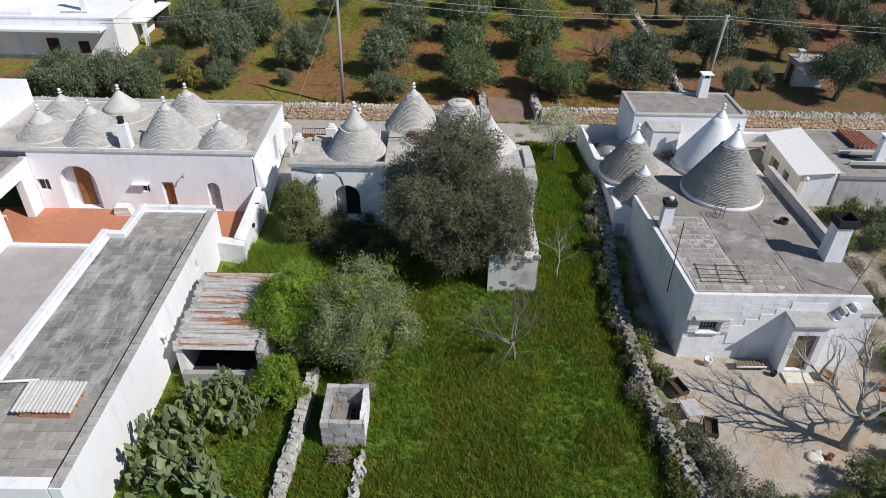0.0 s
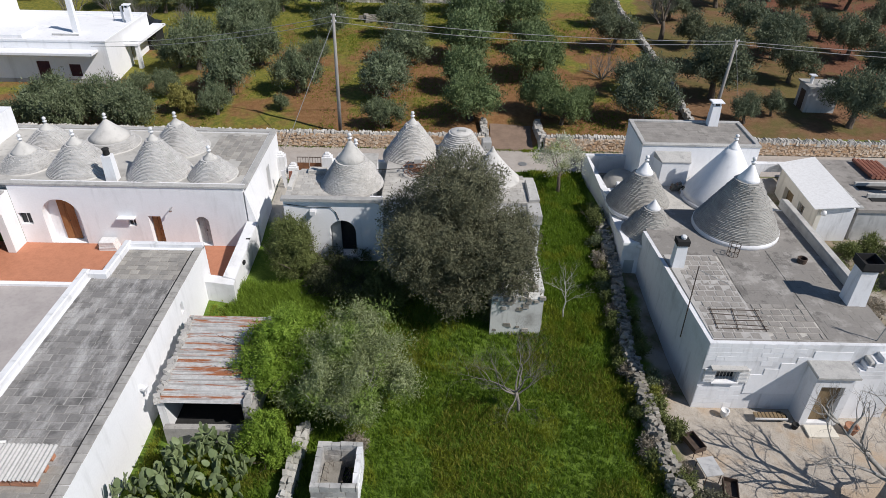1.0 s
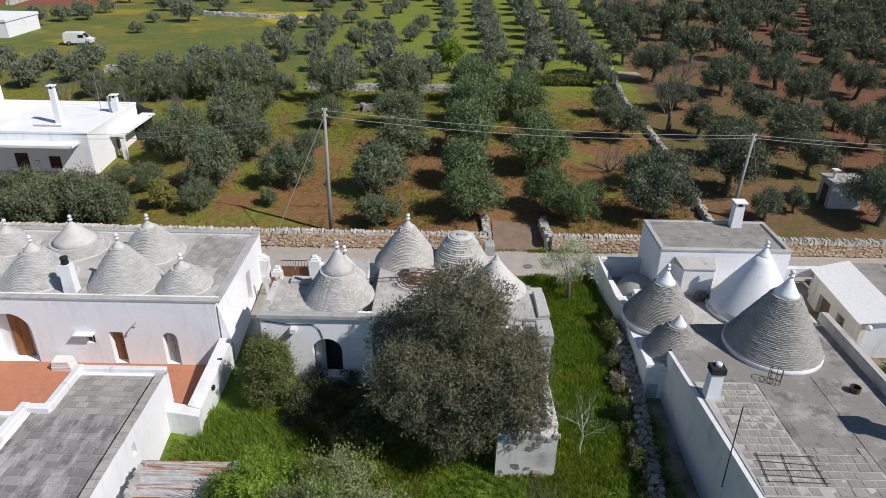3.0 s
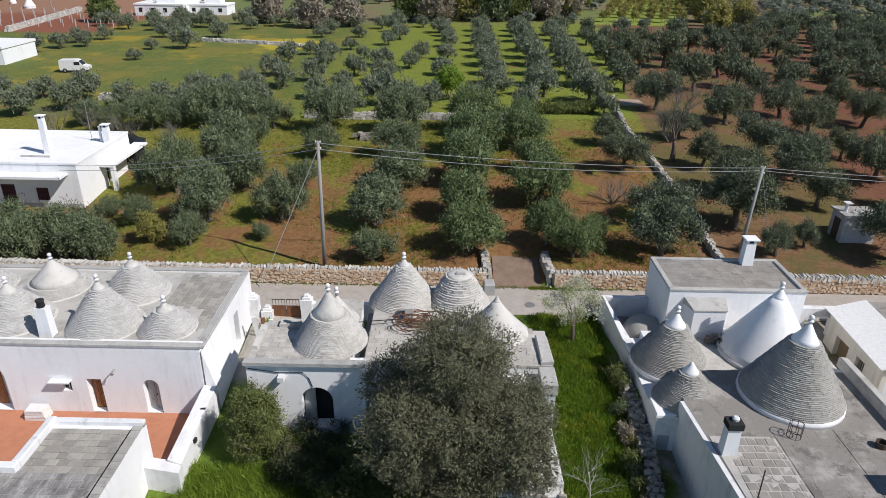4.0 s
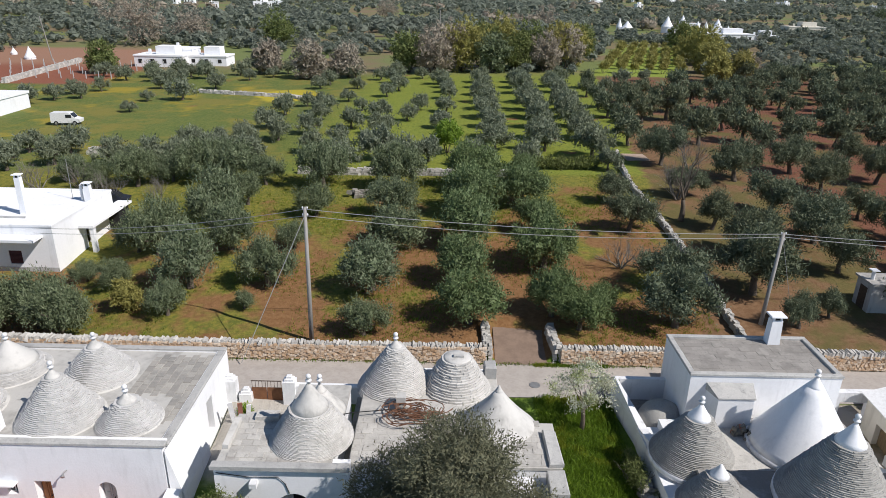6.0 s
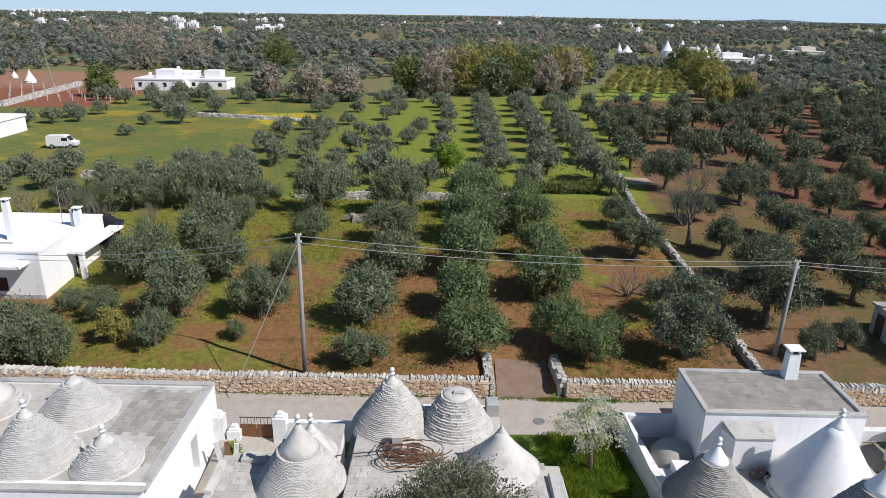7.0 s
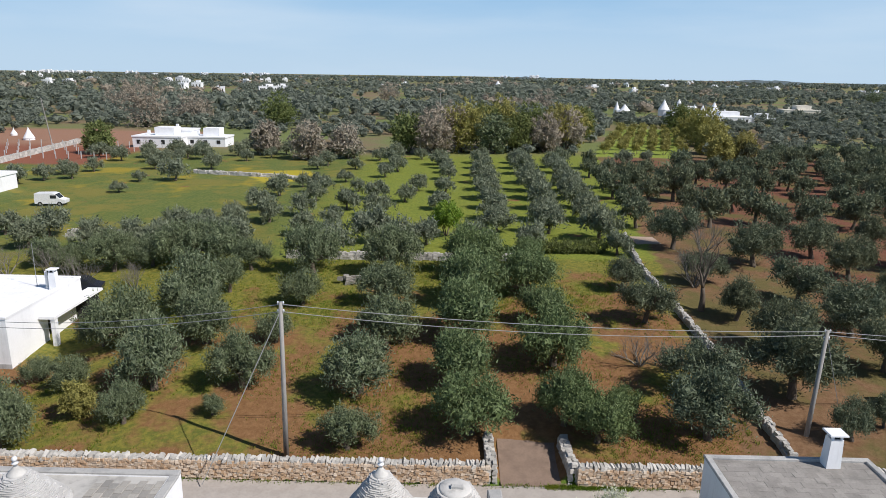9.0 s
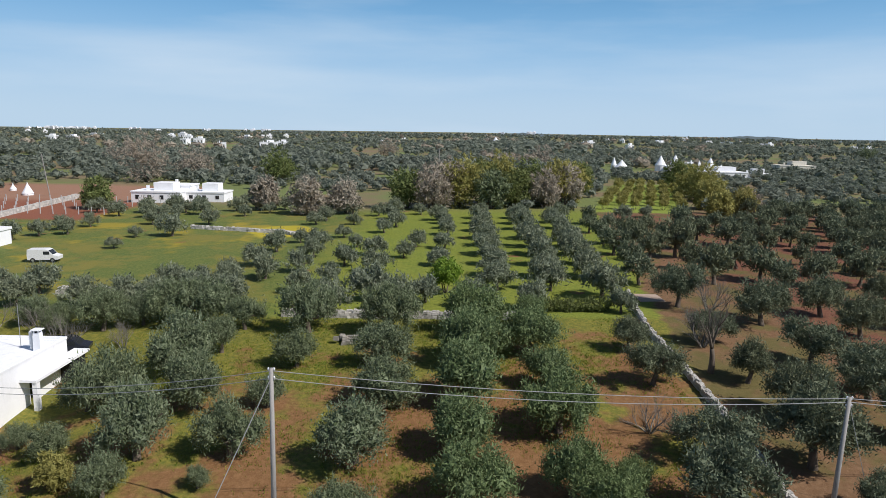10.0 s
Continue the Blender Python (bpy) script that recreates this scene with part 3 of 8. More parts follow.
def orchard_wall(name, x0, x1, seed):
    rnd = random.Random(seed)
    base = thing(name, 0, 0, 0, "dry-stone field wall of tan limestone with upright pale cap stones", "wall", kind="structure")
    core = Geo().box(x0, x1, 48.86, 49.3, -0.1, 0.98)
    part("wall_core", core.mesh("wall_core", DRY), base)
    face = Geo()
    z = 0.08
    while z < 1.0:
        h = rnd.uniform(0.085, 0.14)
        x = x0
        while x < x1:
            w = rnd.uniform(0.1, 0.27)
            put_rock(face, rnd, x + w / 2, 48.86 + rnd.uniform(-.03, .03), z + h / 2 + rnd.uniform(-.03, .03), w * 1.04, 0.2, h * rnd.uniform(.85, 1.35))
            x += w
        z += h
    tagged(part("wall_stones", face.mesh("wall_stones", DRY), base), kind="stuff")
    return base


wall_w = orchard_wall("orchard_wall_west", -46, 3.2, 3)
wall_e = orchard_wall("orchard_wall_east", 8.1, 48, 4)


def cap_stones(base, x0, x1, seed):
    rnd = random.Random(seed)
    far = Geo()
    x = x0
    while x < x1:
        w = rnd.uniform(0.13, 0.24)
        z = 1.10 + rnd.uniform(-0.04, 0.05)
        if -24 < x < 23:
            ob = part("cap_stone", CAP_MESHES[rnd.randrange(6)], base)
            ob.matrix_basis = pose(x, 49.08 + rnd.uniform(-.05, .05), z, rnd.uniform(-10, 10), rnd.uniform(-8, 26), rnd.uniform(-16, 16)) @ Matrix.Diagonal((w / 0.21, rnd.uniform(.8, 1.1), rnd.uniform(.7, 1.2), 1))
        else:
            put_rock(far, rnd, x, 49.08, z, w, 0.62, 0.34, 0, 0.3)
        x += w
    tagged(part("far_cap_stones", far.mesh("far_cap_stones", DRY_CAP), base), kind="stuff")


def rubble_wall(name, pts, width, height, seed, mat, label, stone=0.3, kind="structure", gz=ground_z, wild=0.0):
    """A wall of loose stones along a polyline."""
    rnd = random.Random(seed)
    base = thing(name, 0, 0, 0, label, "wall", kind=kind)
    g = Geo()
    for (xa, ya), (xb, yb) in zip(pts, pts[1:]):
        d = math.hypot(xb - xa, yb - ya)
        ang = math.atan2(yb - ya, xb - xa)
        nrows = max(2, int(height / (stone * 0.55)))
        for row in range(nrows):
            s = rnd.uniform(0, stone * .5)
            taper = 1 - 0.25 * row / nrows
            while s < d:
                w = rnd.uniform(0.6, 1.35) * stone
                for side in (-1, 0, 1) if row == nrows - 1 else (-1, 1):
                    t = (s + w / 2) / d
                    off = side * width * 0.36 * taper + rnd.uniform(-.03, .03)
                    x, y = xa + (xb - xa) * t - math.sin(ang) * off, ya + (yb - ya) * t + math.cos(ang) * off
                    z = gz(x, y) + height * (row + 0.5) / nrows + rnd.uniform(-.07, .07)
                    if row == nrows - 1 and rnd.random() < .2:
                        continue
                    put_rock(g, rnd, x + rnd.uniform(-.12, .12) * wild, y + rnd.uniform(-.12, .12) * wild, z + rnd.uniform(-.12, .1) * wild, w * (1 + wild * rnd.uniform(-.35, .25)), width * 0.5 * (1 + wild * rnd.uniform(-.35, .25)), height / nrows * 1.15, ang + wild * rnd.uniform(-.7, .7), wild * rnd.uniform(-.35, .35))
                s += w
    tagged(part("wall_stones", g.mesh("wall_stones", mat), base), kind="stuff")
    return base


def pillar(name, x, y, z, label):
    rnd = random.Random(int(x * 10))
    p = thing(name, x, y, z, label, "gate pillar", "orchard gate pillars")
    for i in range(6):
        g = Geo()
        put_rock(g, rnd, rnd.uniform(-.04, .04), rnd.uniform(-.04, .04), 0.1 + i * 0.22, 0.62 - i * 0.02, 0.62, 0.26, rnd.uniform(-.1, .1))
        part("stone", g.mesh("stone", DRY_CAP), p)
    return p


pillar("gate_pillar", 3.45, 51.7, 0.05, "tapered pale limestone gate pillar in the field wall")
pillar("gate_pillar", 7.75, 51.7, 0.05, "tapered pale limestone gate pillar in the field wall")
rubble_wall("gateway_wall_west", [(3.5, 48.9), (3.45, 51.6)], 0.55, 1.2, 7, DRY_CAP, "short dry-stone wing wall beside the orchard gateway", gz=lambda x, y: 0.0)
rubble_wall("gateway_wall_east", [(7.95, 48.9), (7.75, 51.6)], 0.55, 1.2, 8, DRY_CAP, "short dry-stone wing wall beside the orchard gateway", gz=lambda x, y: 0.0)
rubble_wall("field_wall_far", [(-16, 84.6), (-7.2, 84.2), (7.6, 83.8)], 0.6, 0.7, 9, DRY_CAP, "low pale dry-stone wall across the orchard", 0.4)
rubble_wall("field_wall_east", [(20.0, 49.6), (20.2, 56.5), (20.45, 63), (20.4, 70), (20.1, 80), (20.7, 88), (21.7, 94)], 0.4, 0.52, 10, DRY_CAP, "low pale dry-stone wall dividing two orchards", 0.4)


rubble_wall("meadow_wall", [(-43.5, 92.4), (-35.0, 93.1)], 0.6, 0.8, 32, DRY_CAP, "low pale stone wall along the meadow", 0.5)
rubble_wall("field_wall_north", [(-47, 141.8), (-41.6, 140.5), (-29.0, 138.0), (-26.4, 135.8)], 0.8, 0.6, 33, DRY_CAP, "low pale dry-stone wall behind the meadow", 0.6)


# ---- trulli ----
STONE_FACES = [(0, 3, 2, 1), (4, 5, 6, 7), (0, 1, 5, 4), (1, 2, 6, 5), (2, 3, 7, 6), (3, 0, 4, 7)]
STONE_SHAPES = []
for i in range(4):
    _r = np.random.default_rng(70 + i)
    _v = np.array([(-.5, -.5, -.5), (-.5, .5, -.5), (-.5, .5, .5), (-.5, -.5, .5), (.38, -.48, -.5), (.38, .48, -.5), (.42, .48, .42), (.42, -.48, .42)])
    STONE_SHAPES.append(_v + np.concatenate([np.zeros((4, 3)), _r.uniform(-.05, .05, (4, 3))]))
STONE_MESHES = {}


def mesh_for(shape, mat):
    """One shared mesh for each stone shape and material."""
    key = (id(shape), mat.name)
    if key not in STONE_MESHES:
        STONE_MESHES[key] = mesh_of("roof_stone", shape, STONE_FACES, mat)
    return STONE_MESHES[key]


def cone_roof(owner, x, y, z0, r, apex, tip=0.9, mat=None, courses=None, seed=0, finial="ball", ring=0.22, steep=0.0, capmat=None, stub=0.05, stepped=True, flat=None, rough=0.02, ringmat=None):
    """One stone cone on a whitewashed ring, with its pale tip and pinnacle."""
    mat = mat or CONE
    h = apex - z0
    n = courses or max(12, int(h / 0.08))
    rnd = random.Random(seed)
    roof = part("cone_roof", None, owner)
    body_top = h - tip

    def rad(t):
        return r * (1 - t) ** (1.0 + steep) * 0.975 + r * 0.025 + 0.008 * r * math.sin(math.pi * t)

    if stepped:
        roof.data = Geo().lathe(x, y, [(rad(body_top / h * i / 12) - 0.05, z0 + body_top * i / 12) for i in range(13)], 40).mesh("cone_roof", mat)
        ms, made = [], 0
        for i in range(n):
            t = body_top / h * (i + 0.5) / n
            ch = body_top / n
            th = rnd.uniform(0, 1)
            wave = rnd.uniform(0, rough)
            while True:
                w = rnd.uniform(0.7, 1.45) * 0.38
                da = w / max(0.25, rad(t))
                if th > 6.28 + da * 0.3:
                    break
                a = th + da / 2
                rr = rad(t) - 0.035 + wave + rnd.uniform(-0.35, 0.6) * rough
                m = pose(x + rr * math.cos(a), y + rr * math.sin(a), z0 + h * t + rnd.uniform(-.2, .2) * rough, rnd.uniform(-1.5, 1.5), rnd.uniform(-1, 4), math.degrees(a)) \
                    @ Matrix.Diagonal((0.18, w * 1.07, ch * rnd.uniform(0.9, 0.98), 1))
                if made < 110 and 3.3 < a % 6.28 < 6.1 and i > n * 0.1:
                    part("roof_stone", mesh_for(STONE_SHAPES[made % 4], mat), roof).matrix_basis = m
                    made += 1
                else:
                    ms.append((made + len(ms), m))
                th += da
        vs, fs = [], []
        for k, m in ms:
            sv = STONE_SHAPES[k % 4]
            mm = np.array(m)
            o = len(vs)
            vs += (sv @ mm[:3, :3].T + mm[:3, 3]).tolist()
            fs += [tuple(q + o for q in f) for f in STONE_FACES]
        tagged(part("roof_masonry", mesh_of("roof_masonry", vs, fs, mat), roof), kind="stuff")
    else:
        prof = [(rad(body_top / h * i / 10), z0 + body_top * i / 10) for i in range(11)]
        roof.data = Geo().lathe(x, y, prof, 44, 0.008, seed).mesh("cone_roof", mat, True)
    if tip > 0.05:
        tp = [(rad(body_top / h) + 0.012, z0 + body_top - 0.05)]
        if flat is not None:
            tip = flat
        tp += [(max(stub, (rad((body_top + tip * i / 6) / h) + 0.012 * (1 - i / 6)) * (1 - (0 if flat is not None else .07) * math.sin(math.pi * i / 6))), z0 + body_top + tip * i / 6) for i in range(1, 7)]
        if flat is not None:
            tp += [(0.3, z0 + body_top + tip + 0.03), (0.04, z0 + body_top + tip + 0.04)]
        part("pale_tip", Geo().lathe(x, y, tp, 32, 0.008, seed + 1).mesh("pale_tip", capmat or CONE_LIGHT, True), roof, "smooth limewashed tip")
    if ring:
        part("base_ring", Geo().lathe(x, y, [(r + 0.1, z0 - ring), (r + 0.07, z0 + 0.0), (r * 0.9, z0 + 0.04)], 44, 0.006, seed + 2).mesh("base_ring", ringmat or WHITE_OLD, True), roof, "limewashed ring at the foot of the cone")
    if finial:
        pr = [(0.09, apex - 0.1), (0.07, apex + 0.06), (0.14, apex + 0.08), (0.14, apex + 0.12), (0.055, apex + 0.14), (0.05, apex + 0.2)]
        c = apex + 0.3
        pr += [(max(0.02, 0.12 * math.sin(a)), c - 0.12 * math.cos(a)) for a in (0.45, 0.9, 1.4, 1.9, 2.4, 2.9)]
        part("pinnacle", Geo().lathe(x, y, pr, 14).mesh("pinnacle", WHITE_OLD, True), roof, "small limewashed stone pinnacle")
    return roof


def flat_roof(owner, x0, x1, y0, y1, z, par=0.25, wid=0.3, mat=None, sides="nesw", cop=None):
    part("roof_deck", Geo().box(x0 + .12, x1 - .12, y0 + .12, y1 - .12, z - 0.25, z).mesh("roof_deck", mat or ROOF_GREY), owner)
    for s in sides:
        g = Geo()
        a = {"n": (x0, x1, y1 - wid, y1), "s": (x0, x1, y0, y0 + wid), "e": (x1 - wid, x1, y0 + wid, y1 - wid), "w": (x0, x0 + wid, y0 + wid, y1 - wid)}[s]
        g.box(*a, z, z + par, 0, 0.03)
        part("parapet", g.mesh("parapet", cop or COPING), owner, "weathered stone coping")


def panel_door(owner, axis, a0, a1, p, z0, z1, mat, leaves=2, label="", thick=0.06, arch=False):
    """A door of upright leaves with raised fields, set in an opening."""
    d = part("door", None, owner, label)
    g = Geo()
    w = (a1 - a0) / leaves
    for i in range(leaves):
        b0, b1 = a0 + i * w + 0.01, a0 + (i + 1) * w - 0.01
        for q in ((b0, b1, z0, z1, thick),) + tuple((b0 + 0.09, b1 - 0.09, z0 + 0.12 + k * (z1 - z0 - 0.12) / 3, z0 + (k + 1) * (z1 - z0 - 0.05) / 3, thick + 0.03) for k in range(3)):
            if axis == "x":
                g.box(q[0], q[1], p - q[4] / 2, p + q[4] / 2, q[2], q[3])
            else:
                g.box(p - q[4] / 2, p + q[4] / 2, q[0], q[1], q[2], q[3])
    d.data = g.mesh("door", mat)
    k = Geo().tube([(0, 0, 0), (0, -0.09, 0)], [0.025, 0.03], 6)
    loc = ((a0 + a1) / 2 + 0.08, p - thick / 2 - 0.02, (z0 + z1) / 2) if axis == "x" else (p + thick / 2 + 0.08, (a0 + a1) / 2 + 0.08, (z0 + z1) / 2)
    part("door_knob", k.mesh("door_knob", IRON), d, "dark iron knob", Matrix.Translation(loc))
    return d


def chimney(owner, x, y, z0, z1, w, d, cap="slab", mat=None, label="white limewashed masonry chimney"):
    c = part("chimney", Geo().add(
        [(x + sx * w / 2 * k, y + sy * d / 2 * k, z) for z, k in ((z0, 1.08), (z1, 0.92)) for sx, sy in ((-1, -1), (1, -1), (1, 1), (-1, 1))],
        [(3, 2, 1, 0), (4, 5, 6, 7), (0, 1, 5, 4), (1, 2, 6, 5), (2, 3, 7, 6), (3, 0, 4, 7)]).mesh("chimney", mat or WHITE), owner, label)
    if cap == "slab":
        for sx in (-1, 1):
            for sy in (-1, 1):
                part("flue_post", Geo().box(x + sx * w * .33 - .05, x + sx * w * .33 + .05, y + sy * d * .33 - .05, y + sy * d * .33 + .05, z1, z1 + 0.22).mesh("flue_post", mat or WHITE), c)
        # Solid near-black block in place of an open flue.
        part("flue", Geo().box(x - w * .27, x + w * .27, y - d * .27, y + d * .27, z1 - 0.02, z1 + 0.18).mesh("flue", DARK), c, "solid dark block filling the flue opening")
        part("cap_slab", Geo().box(x - w * .68, x + w * .68, y - d * .68, y + d * .68, z1 + 0.22, z1 + 0.30, 0, 0.02).mesh("cap_slab", mat or WHITE), c)
    elif cap == "pot":
        part("chimney_pot", Geo().lathe(x, y, [(0.16, z1), (0.2, z1 + 0.05), (0.17, z1 + 0.3), (0.22, z1 + 0.36), (0.2, z1 + 0.42), (0.05, z1 + 0.46)], 14).mesh("chimney_pot", DARK, True), c, "sooty dark chimney pot")
    return c


# west trullo house
W = thing("trullo_house", 0, 0, 0, "long white limewashed trullo house with seven grey stone cones", "house")
g = Geo()
HOLES_W = [(-24.0, -21.75, -0.97, 2.15, True), (-25.5, -24.75, 0.35, 1.15, False), (-18.9, -18.42, 0.35, 0.92, False), (-17.6, -16.85, -0.97, 1.1, False), (-14.75, -13.95, -0.97, 1.12, True)]
wall_geo(g, "x", -25.6, -11.6, 36.1, 36.75, -1.6, 3.1, HOLES_W)
part("front_wall", g.mesh("front_wall", WHITE), W)
part("side_wall", wall_geo(Geo(), "y", 36.75, 44.58, -11.88, -11.5, -1.6, 3.0, [(41.2, 42.0, -0.2, 1.9, False)]).mesh("side_wall", WHITE), W)
part("back_wall", Geo().box(-34, -11.5, 44.58, 44.95, -1.0, 2.95).mesh("back_wall", WHITE), W)
part("buttress", Geo().prism([(-11.5, 36.1), (-10.95, 36.2), (-11.1, 40.0), (-11.5, 40.2)], -1.6, [2.9, 0.4, 0.2, 2.6]).mesh("buttress", WHITE), W, "sloping limewashed buttress")
part("roof_deck", Geo().box(-33.9, -11.75, 36.3, 44.7, 2.35, 2.9).mesh("roof_deck", WORN), W)
part("parapet", Geo().box(-34.0, -11.45, 36.05, 36.42, 3.1, 3.24, 0, 0.03).mesh("parapet", COPING), W, "weathered stone coping")
for nm, a in (("n", (-34, -11.48, 44.6, 44.97)), ("e", (-11.86, -11.46, 36.44, 44.59))):
    part("parapet", Geo().box(*a, 2.91, 3.07 if nm == "n" else 3.03, 0, 0.03).mesh("parapet", COPING), W, "weathered stone coping")
rnd = random.Random(61)
for i in range(8):
    for j in range(13):
        x0, y0 = -15.1 + i * .4, 38.0 + j * .5 + .25 * (i % 2)
        if y0 < 43.9 and not (y0 < 40.2 and x0 < -12.9):
            part("roof_slab", Geo().box(x0 + .01, x0 + .39, y0 + .01, y0 + .49, 2.85, 2.92 + rnd.uniform(0, .025), 0, .015).mesh("roof_slab", SLAB_PALE), W)
CONES_W = [(-17.3, 38.45, 1.95, 5.5, 0.5), (-13.95, 38.25, 1.55, 4.45, 0.55), (-17.25, 42.1, 1.95, 5.0, 0.5), (-22.35, 38.85, 2.05, 5.05, 0.6), (-22.0, 42.4, 1.95, 4.7, 1.6), (-26.1, 42.5, 1.7, 4.3, 0.5), (-25.9, 39.2, 1.75, 4.5, 0.9)]
for i, (x, y, r, top, tip) in enumerate(CONES_W):
    cone_roof(W, x, y, 2.95, (r + 0.12) * (top - 2.95) / (top - 2.72), top, tip * .8, None, None, 20 + i, ring=0.1, rough=0.010, ringmat=CONE_LIGHT)
chimney(W, -19.75, 37.35, 2.9, 4.55, 0.62, 0.5, "pot")
panel_door(W, "x", -23.3, -22.35, 36.68, -0.97, 1.75, WOOD, 2, "brown wooden double door deep in the arch")
part("arch_back", Geo().box(-24.2, -21.6, 36.74, 36.9, -0.97, 2.3).mesh("arch_back", WHITE_OLD), W)
panel_door(W, "x", -17.55, -16.9, 36.5, -0.97, 1.05, WOOD, 2, "brown wooden door")
panel_door(W, "x", -14.72, -13.98, 36.5, -0.97, 0.95, GREY_PAINT, 2, "grey painted glazed door")
# Added near-black sheet behind the openings, standing for the unlit room.
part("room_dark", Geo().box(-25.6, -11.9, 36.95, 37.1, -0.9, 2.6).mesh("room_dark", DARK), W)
part("window_hood", Geo().box(-19.4, -18.35, 35.75, 36.1, 1.0, 1.07).mesh("window_hood", WHITE), W)
for a, b in ((-18.9, -18.42), (-25.5, -24.75)):
    w_ = part("window", Geo().box(a + .03, b - .03, 36.3, 36.34, 0.38, 0.9 if b > -20 else 1.12).mesh("window", GLASS), W, "dark window pane")
    part("window_frame", Geo().box((a + b) / 2 - .02, (a + b) / 2 + .02, 36.28, 36.36, 0.36, 0.92 if b > -20 else 1.14).mesh("window_frame", WHITE_PAINT), w_)
lamp = part("wall_lamp", Geo().tube([(-16.0, 36.1, 1.75), (-16.0, 35.8, 1.8), (-15.95, 35.65, 1.72)], [0.03, 0.03, 0.09], 8).mesh("wall_lamp", STEEL), W, "small grey wall lamp")

# west wing with its loggia
V = thing("loggia_wing", 0, 0, 0, "white limewashed wing with an open loggia beside the terrace", "house wing")
part("side_wall", wall_geo(Geo(), "y", 30.6, 36.1, -26.1, -25.62, -0.96, 2.74, [(32.2, 34.9, -0.96, 1.75, False)]).mesh("side_wall", WHITE), V)
part("front_wall", Geo().box(-38, -26.1, 30.62, 31.1, -1.0, 2.74).mesh("front_wall", WHITE), V)
part("inner_wall", Geo().box(-38, -28.9, 31.1, 36.05, -0.99, 2.49).mesh("inner_wall", WHITE), V)
flat_roof(V, -38, -25.6, 30.6, 36.1, 2.75, 0.12, 0.3, None, "es")
part("loggia_floor", Geo().box(-28.85, -26.12, 31.12, 31.89, -1.5, -0.965).mesh("loggia_floor", RED_FLOOR), V)
part("upper_block", Geo().box(-36, -29.3, 38.5, 44.4, 2.9, 4.6).mesh("upper_block", WHITE), V)
# Near-black sheet on the inner wall paints in the loggia's shade.
part("loggia_back", Geo().box(-28.9, -28.85, 32.2, 34.9, -0.4, 1.2).mesh("loggia_back", DARK), V, "dark sheet standing for the shaded loggia")

# terrace, yard and garden wall
single("terrace_floor", Geo().box(-38, -12.0, 31.9, 36.12, -1.7, -0.97).mesh("terrace_floor", RED_FLOOR), "terracotta coloured terrace paving", "terrace", kind="structure")
single("yard_floor", Geo().box(-60, -18.2, 5, 31.6, -1.5, -1.0).mesh("yard_floor", CEMENT), "plain grey cement yard", "yard", kind="structure")
single("terrace_kerb", Geo().box(-27, -18.2, 31.6, 31.9, -1.5, -0.86).mesh("terrace_kerb", WHITE), "low white limewashed kerb", "kerb", kind="structure")
G = thing("garden_wall", 0, 0, 0, "stepped white limewashed garden wall with weep holes", "wall")
part("wall_body", Geo().prism([(-12.05, 31.9), (-11.35, 31.7), (-10.95, 36.0), (-11.6, 36.05)], -2.0, [-0.2, -0.3, 0.9, 0.9]).mesh("wall_body", WHITE_OLD), G)
part("wall_end", Geo().prism([(-13.0, 31.5), (-11.3, 31.2), (-11.35, 31.9), (-13.0, 32.2)], -2.2, -0.35).mesh("wall_end", WHITE_OLD), G)
for y, z in ((33.0, -0.1), (34.6, 0.45)):
    # Solid near-black block; the hole's shade is only its colour.
    part("weep_hole", Geo().box(-11.35, -11.1, y, y + 0.22, z - 0.1, z + 0.1).mesh("weep_hole", DARK), G)
P = thing("planter_block", -20.2, 35.6, -0.97, "stack of white slabs on the terrace", "slab stack")
for i in range(5):
    part("slab", Geo().box(-.55 + .02 * i, .55 - .03 * i, -.3, .32, i * .12, i * .12 + .11, 0.015).mesh("slab", WHITE_PAINT), P)

# long low building
B = thing("low_building", 0, 0, 0, "long low white building with a flat roof of grey stone slabs", "outbuilding")
part("east_wall", wall_geo(Geo(), "y", 13.3, 32.5, -13.42, -13.0, -2.6, 1.43, [(28.0, 28.35, 0.1, 0.75, False)]).mesh("east_wall", WHITE), B)
part("south_wall", Geo().box(-18.3, -13.5, 13.3, 13.8, -2.6, 1.42).mesh("south_wall", WHITE), B)
part("north_wall", Geo().box(-17.3, -13.5, 32.0, 32.5, -1.5, 1.42).mesh("north_wall", WHITE), B)
part("west_wall", Geo().box(-18.3, -17.9, 13.8, 29.5, -1.5, 1.42).mesh("west_wall", WHITE), B)
part("roof_bed", Geo().prism([(-18.3, 13.8), (-13.5, 13.8), (-13.5, 32.0), (-17.3, 32.0), (-17.3, 29.5), (-18.3, 29.5)], 1.1, 1.366).mesh("roof_bed", ROOF_JOINT), B)
part("gutter_joint", Geo().box(-13.52, -13.42, 13.6, 32.1, 1.36, 1.392).mesh("gutter_joint", DARK), B, "dark rain gutter")
part("west_parapet", Geo().box(-18.42, -18.0, 13.3, 29.6, 1.36, 1.78, .02, .05).mesh("west_parapet", WHITE_OLD), B, "low white limewashed parapet")
part("west_parapet", Geo().box(-18.0, -17.05, 29.25, 29.6, 1.36, 1.72, .02, .05).mesh("west_parapet", WHITE_OLD), B)
part("west_parapet", Geo().box(-17.4, -17.05, 29.6, 32.5, 1.36, 1.72, .02, .05).mesh("west_parapet", WHITE_OLD), B)
part("north_parapet", Geo().box(-17.05, -13.0, 32.2, 32.5, 1.36, 1.66, 0, .03).mesh("north_parapet", WHITE_OLD), B)
